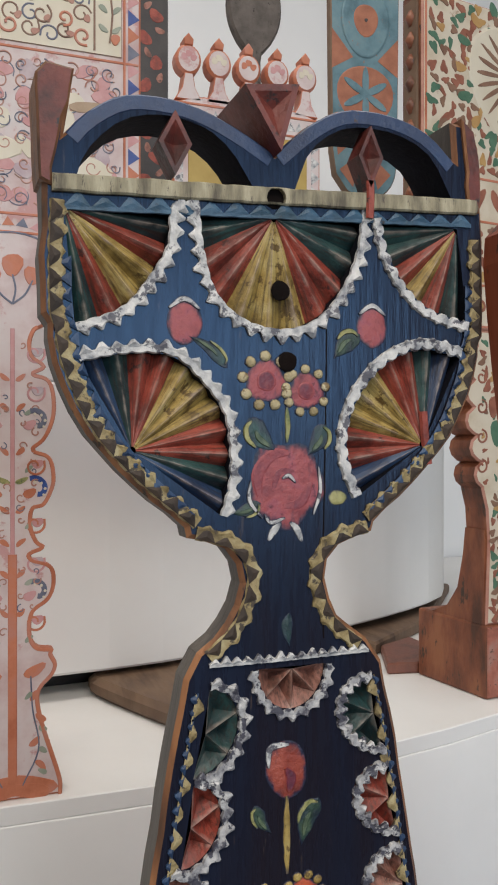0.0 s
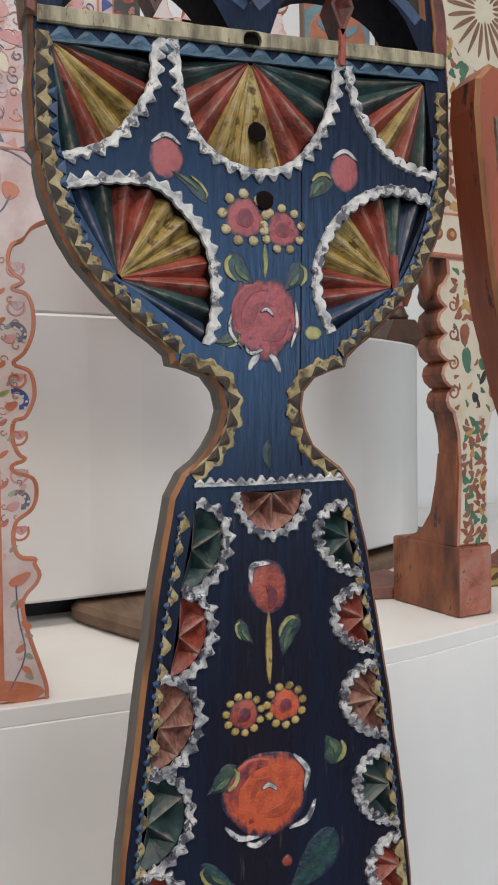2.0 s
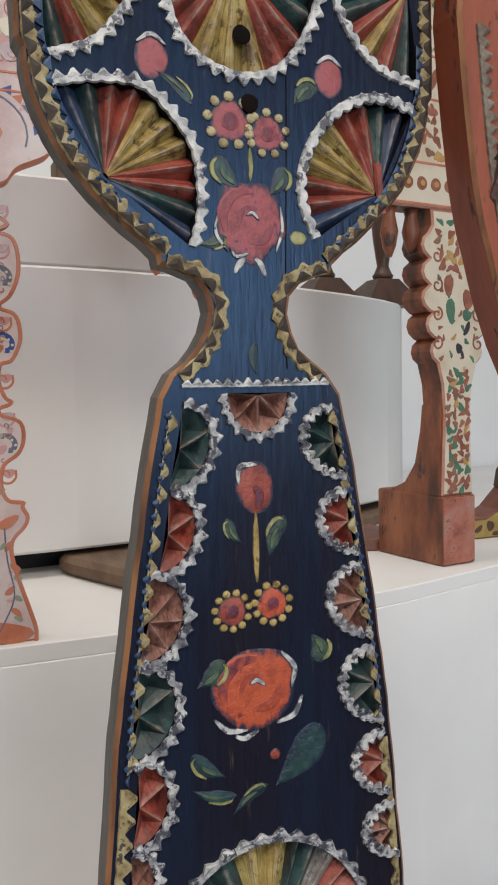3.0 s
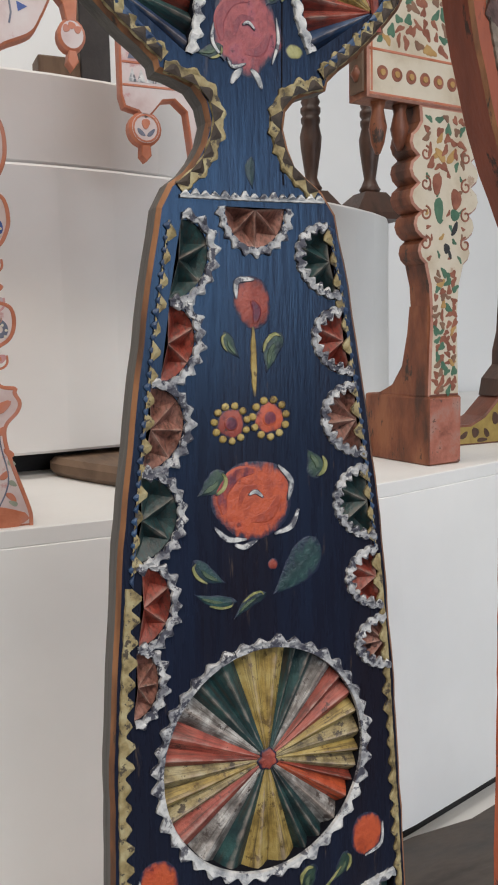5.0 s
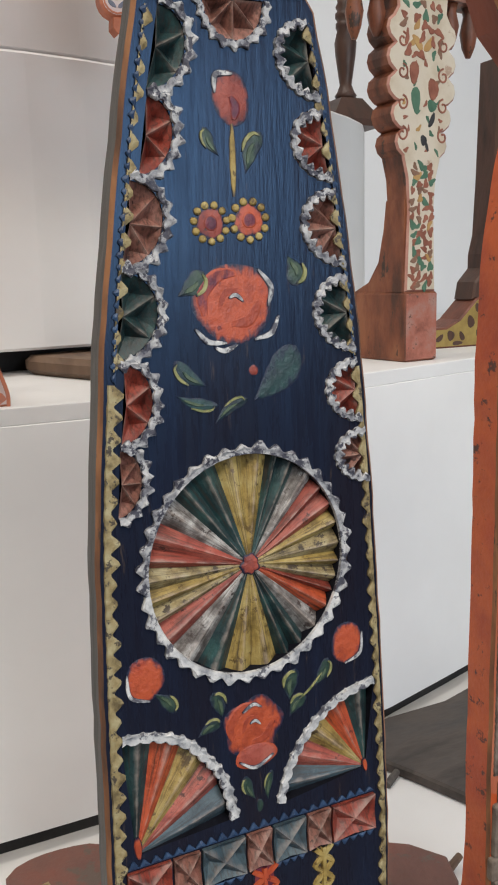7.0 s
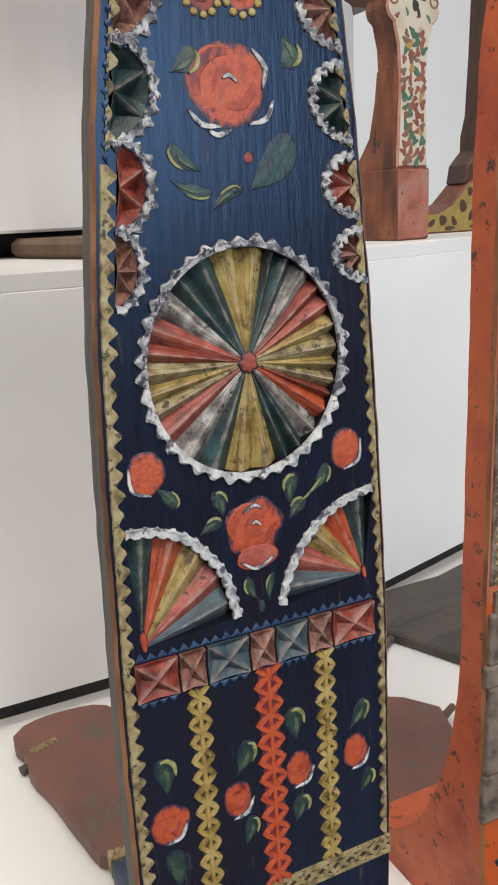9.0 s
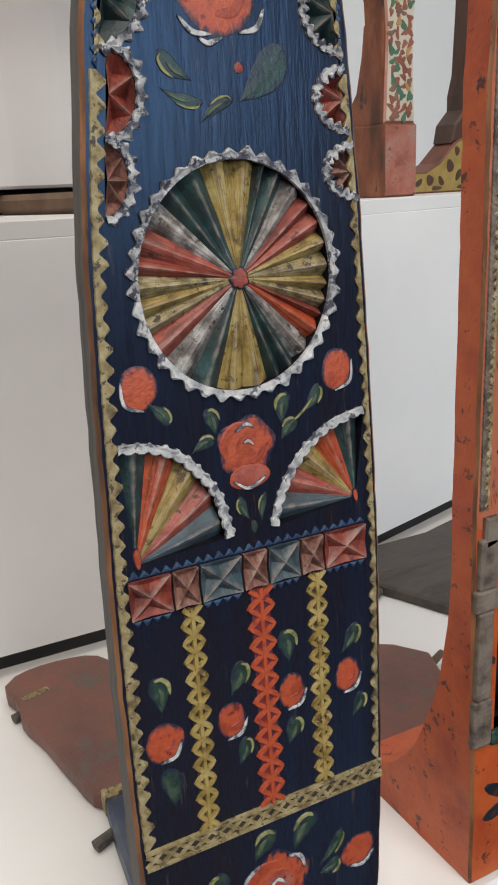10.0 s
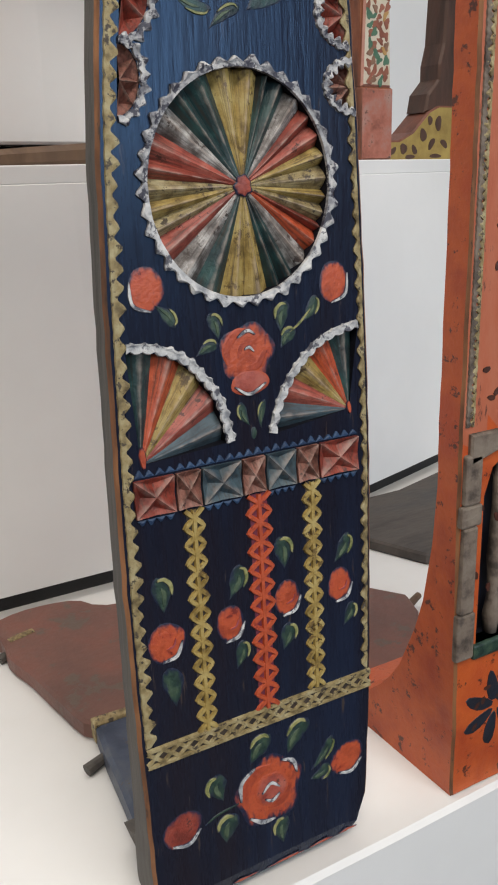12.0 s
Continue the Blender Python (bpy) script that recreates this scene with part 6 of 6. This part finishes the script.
for k in range(5):
    x = -0.073 + 0.0365 * k
    f = part("finial", slab([(x + 0.0155 * math.cos(a), 0.803 + 0.0175 * math.sin(a)) for a in [2 * math.pi * j / 18 for j in range(18)]], 0.02, flat, chamfer=0.003, grid=0.05), [PALEPINK, SALMON, SALMON, PALEPINK], crown, "round pale pink finial")
    part("finial_tip", slab([(x - 0.005, 0.819), (x + 0.005, 0.819), (x + 0.006, 0.826), (x, 0.833), (x - 0.006, 0.826)], 0.018, flat, chamfer=0.001, grid=0.05), [SALMON] * 4, f)
    part("finial_neck", slab([(x - 0.016, 0.756), (x + 0.016, 0.756), (x + 0.008, 0.770), (x + 0.005, 0.787), (x - 0.005, 0.787), (x - 0.008, 0.770)], 0.02, flat, chamfer=0.001, grid=0.05), [PALEPINK, SALMON, SALMON, PALEPINK], f)
    blots(f, "painted_blossom", [(x + 0.006 * math.cos(a), 0.803 + 0.006 * math.sin(a), 0.004, 0.004, 0) for a in (0.3, 1.6, 2.8)], (TINT, IVORY, SALMON)[k % 3])
for x, z in ((-0.064, 0.440), (0.070, 0.440), (0.0, 0.390)):
    f = part("pendant", slab([(x + 0.0195 * math.cos(a), z + 0.0195 * math.sin(a)) for a in [2 * math.pi * j / 20 for j in range(20)]], 0.02, flat, chamfer=0.003, grid=0.05), [PALEPINK, SALMON, SALMON, PALEPINK], crown, "round pink pendant with a painted tulip")
    part("pendant_tip", slab([(x - 0.006, z - 0.030), (x, z - 0.037), (x + 0.006, z - 0.030), (x + 0.005, z - 0.0185), (x - 0.005, z - 0.0185)], 0.018, flat, chamfer=0.001, grid=0.05), [SALMON] * 4, f)
    lines(f, "painted_ring", [[(x + 0.0148 * math.cos(a), z + 0.0148 * math.sin(a)) for a in [2 * math.pi * j / 16 for j in range(17)]]], 0.0025, SALMON)
    blots(f, "painted_tulip", [(x, z + 0.005, 0.005, 0.006, 0)], SALMON, above(0.0002))
    blots(f, "painted_foliage", [(x + s * 0.006, z - 0.005, 0.006, 0.0025, 45 * s) for s in (-1, 1)], GREYBLUE)
bm = lathe(bmesh.new(), 0.015, 0.016, [(0.004, 0.004), (0.004, 0.44)], 10)
part("stand_rod", bm, SHELFWHITE, crown, "thin white rod of the stand")
part("stand_foot", box(bmesh.new(), (-0.02, 0.0, 0.0), (0.05, 0.04, 0.005), 0.001), SHELFWHITE, crown, "small white foot of the stand")

# ---- cream distaff with painted flowers ----
CREAMGROUND = material("cream_ground", [(0.50, 0.42, 0.31), (0.60, 0.53, 0.42), (0.63, 0.57, 0.47)], 14, 0.55, 0.12, 200, wear=(0.42, 0.30, 0.22), amount=0.10, spots=30)
BRICKRED = material("brick_red_paint", [(0.20, 0.065, 0.038), (0.32, 0.12, 0.075)], 40, 0.5)
EMERALD = material("emerald_paint", [(0.045, 0.12, 0.075), (0.085, 0.18, 0.115)], 40, 0.5)
AMBER = material("amber_paint", [(0.38, 0.21, 0.07), (0.46, 0.29, 0.11)], 40, 0.5)
INK = material("ink_paint", [(0.02, 0.02, 0.025), (0.05, 0.05, 0.05)], 40, 0.5)
WORNRUST = material("worn_rust_wood", [(0.070, 0.026, 0.014), (0.19, 0.060, 0.028), (0.28, 0.105, 0.048)], 26, 0.5, 0.35, 200, stretch=(1, 1, 0.35), wear=(0.045, 0.026, 0.018), amount=0.13, spots=45)
FADEDRED = material("faded_red_face_paint", [(0.20, 0.065, 0.04), (0.37, 0.13, 0.09), (0.36, 0.21, 0.17)], 28, 0.5, 0.3, 200, wear=(0.12, 0.06, 0.045), amount=0.12, spots=60)
bx, by = 0.758, 1.002
cream = thing("distaff", (bx, by, TIER2), "cream distaff with painted flowers, brown sides and block foot", "distaff", turn=7.0)
part("foot_block", box(bmesh.new(), (-0.033, -0.002, 0.0), (0.033, 0.15, 0.105), 0.004), [WORNRUST], cream, "rust-red block foot")
part("foot_face", slab([(-0.031, 0.003), (0.031, 0.003), (0.031, 0.102), (-0.031, 0.102)], 0.003, lambda x, z, d: flat(x, z, d + 0.0035), chamfer=0.001, grid=0.04), [FADEDRED] * 4, cream, "faded pinkish-red painted front of the foot")
bm = foot_profile(bmesh.new(), -0.030, 0.030, [(0.006, 0.103), (0.006, 0.24), (0.045, 0.24), (0.05, 0.20), (0.062, 0.15), (0.085, 0.12), (0.125, 0.103)])
part("root_bend", bm, WORNRUST, cream, "rust-brown curved back of the stem")
wav = [(0.031, 0.105), (0.029, 0.16), (0.0265, 0.225), (0.030, 0.27), (0.038, 0.298)]
for k in range(5):
    z = 0.300 + 0.038 * k
    w = 0.042 + 0.008 * min(k, 2)
    wav += [(w - 0.004, z), (w + 0.006, z + 0.008), (w + 0.010, z + 0.018), (w + 0.007, z + 0.029), (w - 0.002, z + 0.036)]
wav += [(0.048, 0.50), (0.050, 0.522)]
outline_b = [(x, z) for x, z in wav] + [(-x, z) for x, z in wav[::-1]]
part("stem", slab(outline_b, 0.048, flat, chamfer=0.003, grid=0.04), [CREAMGROUND, TERRAPINK, WORNRUST, CREAMGROUND], cream, "cream scalloped stem with brown sides")
part("panel", slab([(-0.145, 0.522), (0.145, 0.522), (0.145, 0.98), (-0.145, 0.98)], 0.045, flat, chamfer=0.003, grid=0.06), [CREAMGROUND, TERRAPINK, WORNRUST, CREAMGROUND], cream, "cream panel with painted bands")
for s in (-1, 1):
    part("edge_strip", box(bmesh.new(), (s * 0.1465 - 0.002, 0.008, 0.53), (s * 0.1465 + 0.002, 0.036, 0.97), 0.001), OLDWOOD, cream)
    for k in range(14):
        part("notch", lathe(bmesh.new(), s * 0.146, 0.022, [(0.004, 0.545 + 0.03 * k), (0.010, 0.556 + 0.03 * k), (0.004, 0.567 + 0.03 * k)], 8), WORNRUST, cream)
    for xx, l in ((0.072, 0.062), (0.112, 0.070)):
        bmp = lathe(bmesh.new(), s * xx, 0.02, [(0.004, 0.522 - l), (0.010, 0.522 - l * 0.8), (0.014, 0.522 - l * 0.5), (0.009, 0.522 - l * 0.15), (0.012, 0.5225)], 6)
        part("drop_pendant", bmp, WORNRUST, cream, "faceted wooden drop under the panel")
rnd = random.Random(9)


for x0, x1, z0, z1, pitch, sz, up in ((-0.134, 0.134, 0.74, 0.975, 0.0165, 0.0082, 0.0), (-0.134, 0.134, 0.592, 0.668, 0.0165, 0.0082, 0.0), (-0.023, 0.023, 0.110, 0.292, 0.0118, 0.0072, 0.0002), (-0.042, 0.042, 0.435, 0.515, 0.0165, 0.0076, 0.0), (-0.044, 0.044, 0.300, 0.435, 0.0210, 0.0046, 0.0)):
    field = [(x, z, rnd.random()) for x, z, _ in cells(x0, x1, z0, z1, pitch, 0.3)]
    for lo_, hi_, mat in ((0.0, 0.50, BRICKRED), (0.50, 0.72, EMERALD), (0.72, 0.79, AMBER), (0.79, 1.0, UMBER)):
        blots(cream, "painted_foliage", [(x, z, sz * rnd.uniform(0.8, 1.3), sz * rnd.uniform(0.45, 0.8), rnd.choice((30, 60, 90, 120, 150)) + rnd.uniform(-12, 12)) for x, z, p in field if lo_ <= p < hi_], mat, above(up), wob=1.9, n=16)
blots(cream, "moon_disc", [(0.02, 0.885, 0.085, 0.085, 0)], IVORY, above(0.0005), n=36)
blots(cream, "moon_halo", [(0.02 + 0.045 * math.cos(a), 0.885 + 0.045 * math.sin(a), 0.028, 0.0035, math.degrees(a)) for a in [2 * math.pi * k / 22 for k in range(22)]], UMBER, above(0.0009))
blots(cream, "moon_halo", [(0.02 + 0.10 * math.cos(a), 0.885 + 0.10 * math.sin(a), 0.012, 0.007, math.degrees(a)) for a in [2 * math.pi * k / 16 for k in range(0, 16, 2)]], AMBER, above(0.0006))
blots(cream, "moon_halo", [(0.02 + 0.10 * math.cos(a), 0.885 + 0.10 * math.sin(a), 0.012, 0.007, math.degrees(a)) for a in [2 * math.pi * k / 16 for k in range(1, 16, 2)]], EMERALD, above(0.0006))
blots(cream, "painted_tulip_band", [(-0.112 + 0.056 * k + s * 0.012, 0.705, 0.020, 0.0075, 90 - 32 * s) for k in range(5) for s in (-1, 1)], BRICKRED)
blots(cream, "painted_tulip_band", [(-0.112 + 0.056 * k, 0.714, 0.010, 0.005, 90) for k in range(5)], EMERALD)
lines(cream, "painted_ruling", [[(-0.143, z), (0, z), (0.143, z)] for z in (0.527, 0.585, 0.675, 0.735)] + [[(s * 0.139, 0.53), (s * 0.139, 0.75), (s * 0.139, 0.975)] for s in (-1, 1)], 0.004, SALMON)
blots(cream, "painted_ring", [(-0.12 + 0.026 * k, 0.556, 0.0098, 0.0098, 0) for k in range(10)], BRICKRED, n=18, wob=0.2)
blots(cream, "painted_ring", [(-0.12 + 0.026 * k, 0.556, 0.0045, 0.0045, 0) for k in range(10)], AMBER, above(0.0013), wob=0.2)
lines(cream, "painted_scrollwork", [curl(s * 0.040, 0.33 + 0.042 * k, 0.011, 90, s) for k in range(4) for s in (-1, 1)], 0.0032, BRICKRED)
blots(cream, "painted_shape", [(-0.018, 0.415, 0.009, 0.016, 0), (0.020, 0.395, 0.010, 0.016, 0)], BRICKRED, above(0.0003))
blots(cream, "painted_shape", [(-0.014, 0.378, 0.009, 0.019, 8), (0.018, 0.372, 0.009, 0.009, 0)], EMERALD, above(0.0003))
blots(cream, "painted_shape", [(0.018, 0.352, 0.012, 0.0045, 60), (0.002, 0.323, 0.006, 0.008, 0), (0.008, 0.315, 0.003, 0.008, 20)], INK, above(0.0003))
blots(cream, "painted_tulip_band", [(s * 0.011, 0.455, 0.014, 0.006, 90 - 40 * s) for s in (-1, 1)], AMBER, above(0.0003))

# ---- patterned base of a distaff beyond it ----
gold = thing("distaff", (0.99, 1.16, TIER2), "distaff foot with yellow leaf pattern and dark stem", "distaff")
YELLOWBASE = material("yellow_leaf_paint", [(0.24, 0.16, 0.04), (0.36, 0.26, 0.07)], 30, 0.5, 0.2, 200)
DARKBROWN = material("dark_brown_wood", [(0.035, 0.016, 0.010), (0.075, 0.035, 0.022), (0.055, 0.03, 0.02)], 20, 0.45, 0.3, 180, stretch=(1, 1, 0.3))
part("base_board", slab([(-0.085, 0.0), (0.12, 0.0), (0.12, 0.095), (0.035, 0.095), (0.012, 0.085), (-0.025, 0.050), (-0.055, 0.036), (-0.085, 0.036)], 0.06, flat, chamfer=0.003, grid=0.04), [YELLOWBASE, RUST, RUST, YELLOWBASE], gold, "yellow painted base board")
part("stem", slab([(0.006, 0.084), (0.12, 0.084), (0.12, 0.5), (0.055, 0.5), (0.05, 0.3), (0.045, 0.2), (0.036, 0.165), (0.036, 0.14), (0.012, 0.115)], 0.055, lambda x, z, d: flat(x, z, d - 0.004), chamfer=0.004, grid=0.05), [DARKBROWN] * 4, gold, "dark brown moulded stem")
blots(gold, "painted_foliage", [(-0.07, 0.018, 0.010, 0.005, 30), (-0.045, 0.022, 0.008, 0.010, 0), (-0.02, 0.02, 0.010, 0.005, 120), (0.0, 0.045, 0.008, 0.012, 20), (0.02, 0.03, 0.012, 0.006, 60), (0.035, 0.065, 0.008, 0.013, 0), (0.05, 0.03, 0.010, 0.006, 140), (0.015, 0.07, 0.006, 0.008, 0), (-0.03, 0.008, 0.012, 0.004, 0), (0.03, 0.009, 0.014, 0.004, 0)], DARKBROWN)

# ---- distaffs on the upper plinth: two turned stems, teal blade, grey-brown paddle, dark flowered board ----
TEAL = material("teal_blue_paint", [(0.05, 0.11, 0.14), (0.10, 0.19, 0.23), (0.14, 0.23, 0.26)], 14, 0.55, 0.2, 200, wear=(0.25, 0.12, 0.07), amount=0.1)
TERRA = material("terracotta_paint", [(0.25, 0.09, 0.05), (0.36, 0.14, 0.08)], 30, 0.55, 0.2)
STONEGREY = material("weathered_grey_wood", [(0.05, 0.04, 0.035), (0.10, 0.085, 0.075)], 30, 0.7, 0.4, 160, wear=(0.03, 0.02, 0.02), amount=0.12)
post = [(0.020, 0.06), (0.024, 0.068), (0.019, 0.075), (0.013, 0.09), (0.016, 0.11), (0.022, 0.15), (0.024, 0.175), (0.018, 0.20), (0.021, 0.206), (0.021, 0.214), (0.017, 0.218), (0.022, 0.226), (0.022, 0.234), (0.017, 0.239), (0.021, 0.247), (0.017, 0.256), (0.020, 0.30), (0.026, 0.34), (0.017, 0.38), (0.020, 0.46)]


def turned(x, y, label, zfoot):
    ob = thing("distaff", (x, y, TIER3), label, "distaff")
    bm = bmesh.new()
    lower = [bm.verts.new(p) for p in ((-0.062, -0.05, 0), (0.062, -0.05, 0), (0.062, 0.10, 0), (-0.062, 0.10, 0))]
    up = [bm.verts.new(p) for p in ((-0.026, -0.026, zfoot), (0.026, -0.026, zfoot), (0.026, 0.026, zfoot), (-0.026, 0.026, zfoot))]
    rim_ = [bm.verts.new((v.co.x, v.co.y, 0.014)) for v in lower]
    for i in range(4):
        j = (i + 1) % 4
        bm.faces.new([lower[i], lower[j], rim_[j], rim_[i]])
        bm.faces.new([rim_[i], rim_[j], up[j], up[i]])
    bm.faces.new(lower[::-1])
    bm.faces.new(up)
    part("foot", bm, DARKBROWN, ob, "dark brown spreading foot")
    part("turned_stem", lathe(bmesh.new(), 0, 0, post), DARKBROWN, ob, "dark turned stem with rings")
    return ob


t1 = turned(0.868, 1.62, "teal and terracotta distaff blade on a turned stem", 0.06)
blade = smooth([(-0.045, 0.455), (0.0, 0.44), (0.045, 0.455), (0.072, 0.49), (0.080, 0.54)], 14) + [(0.084, 0.90), (-0.084, 0.90)] + [(-0.080, 0.54), (-0.072, 0.49)]
part("blade", slab(blade, 0.022, flat, chamfer=0.003, grid=0.05), [TEAL, OLDWOOD, OLDWOOD, TEAL], t1, "teal painted blade")
blots(t1, "painted_ground", [(0.0, 0.668, 0.070, 0.064, 0)], TERRA, n=28, wob=0.15)
triangles(t1, "painted_zigzag", [[(s * 0.080, 0.715), (s * 0.080, 0.800), (s * 0.030, 0.745)] for s in (-1, 1)] + [[(s * 0.074, 0.60), (s * 0.066, 0.53), (s * 0.018, 0.575)] for s in (-1, 1)] + [[(s * 0.062, 0.50), (s * 0.006, 0.545), (s * 0.030, 0.465)] for s in (-1, 1)], TERRA)
blots(t1, "painted_star", [(0.029 * math.cos(radians(a)), 0.668 + 0.029 * math.sin(radians(a)), 0.031, 0.0085, a) for a in range(30, 390, 60)], TEAL, above(0.0012), wob=0.2)
blots(t1, "painted_disc", [(0.0, 0.826, 0.058, 0.076, 0)], TEAL, above(0.0018), n=30, wob=0.2)
blots(t1, "painted_rosette", [(0.0, 0.828, 0.030, 0.036, 0)], TERRA, above(0.0026), n=24, wob=0.3)
blots(t1, "painted_rosette", [(0.0, 0.828, 0.004, 0.004, 0)], INK, above(0.0034))
t2 = turned(1.004, 1.60, "dark brown distaff with a turned stem", 0.06)
t3 = thing("distaff", (0.568, 1.50, TIER3), "weathered grey-brown paddle on a thin neck", "distaff")
part("blade", slab(smooth([(-0.013, 0.60), (-0.013, 0.655), (-0.030, 0.675), (-0.050, 0.715), (-0.054, 0.76), (-0.042, 0.80), (0.0, 0.82), (0.042, 0.80), (0.054, 0.76), (0.050, 0.715), (0.030, 0.675), (0.013, 0.655), (0.013, 0.60)], 36), 0.022, flat, chamfer=0.004, grid=0.05), [STONEGREY] * 4, t3, "weathered grey-brown paddle")
part("turned_stem", lathe(bmesh.new(), 0, 0.011, [(0.03, 0.0), (0.03, 0.03), (0.014, 0.05), (0.014, 0.30), (0.018, 0.32), (0.012, 0.34), (0.012, 0.605)], 12), STONEGREY, t3)
t4 = thing("distaff", (0.325, 1.32, STEP4), "black board painted with red flowers", "distaff")
BLACKBOARD = material("black_board_paint", [(0.018, 0.016, 0.018), (0.04, 0.035, 0.035)], 20, 0.5, 0.2)
part("board", slab([(-0.024, 0.0), (0.024, 0.0), (0.024, 0.56), (-0.024, 0.56)], 0.03, flat, chamfer=0.002, grid=0.06), [BLACKBOARD, BLACKBOARD, OLDWOOD, BLACKBOARD], t4, "black painted upright board")
blots(t4, "painted_blossom", [(-0.005 + 0.009 * (-1) ** k, 0.17 + 0.038 * k, 0.010, 0.013, 30 * k) for k in range(10)], RED)
blots(t4, "painted_blossom", [(0.0 - 0.010 * (-1) ** k, 0.185 + 0.038 * k, 0.009, 0.005, 50 * k) for k in range(10)], BROWN)
part("side_foot", box(bmesh.new(), (-0.09, 0.0, 0.0), (-0.024, 0.05, 0.06), 0.003), OLDWOOD, t4, "brown wooden foot")

# ---- boards lying on the middle plinth ----
plank_l = thing("wooden_board", (0.26, 1.14, TIER2), "brown wooden seat board lying on the plinth", "board")
part("plank", lying([(-0.055, 0.07), (-0.035, 0.10), (0.06, 0.14), (0.12, 0.12), (0.14, -0.05), (0.05, -0.16), (0.015, -0.11)], 0.0, 0.028, 0.008, 30), OLDWOOD, plank_l)
plank_r = thing("wooden_board", (0.80, 1.40, TIER2), "brown wooden seat board lying on the plinth", "board")
part("plank", lying([(-0.11, -0.06), (-0.10, -0.13), (0.10, 0.02), (0.36, 0.34), (0.34, 0.40), (0.0, 0.15)], 0.0, 0.022, 0.004), OLDWOOD, plank_r)
plank_b = thing("wooden_board", (0.69, 1.17, TIER2), "rust-brown seat board behind the block foot", "board")
part("plank", lying([(-0.03, -0.01), (0.02, -0.02), (0.10, -0.01), (0.10, 0.14), (0.02, 0.10)], 0.0, 0.018, 0.003), RUST, plank_b)
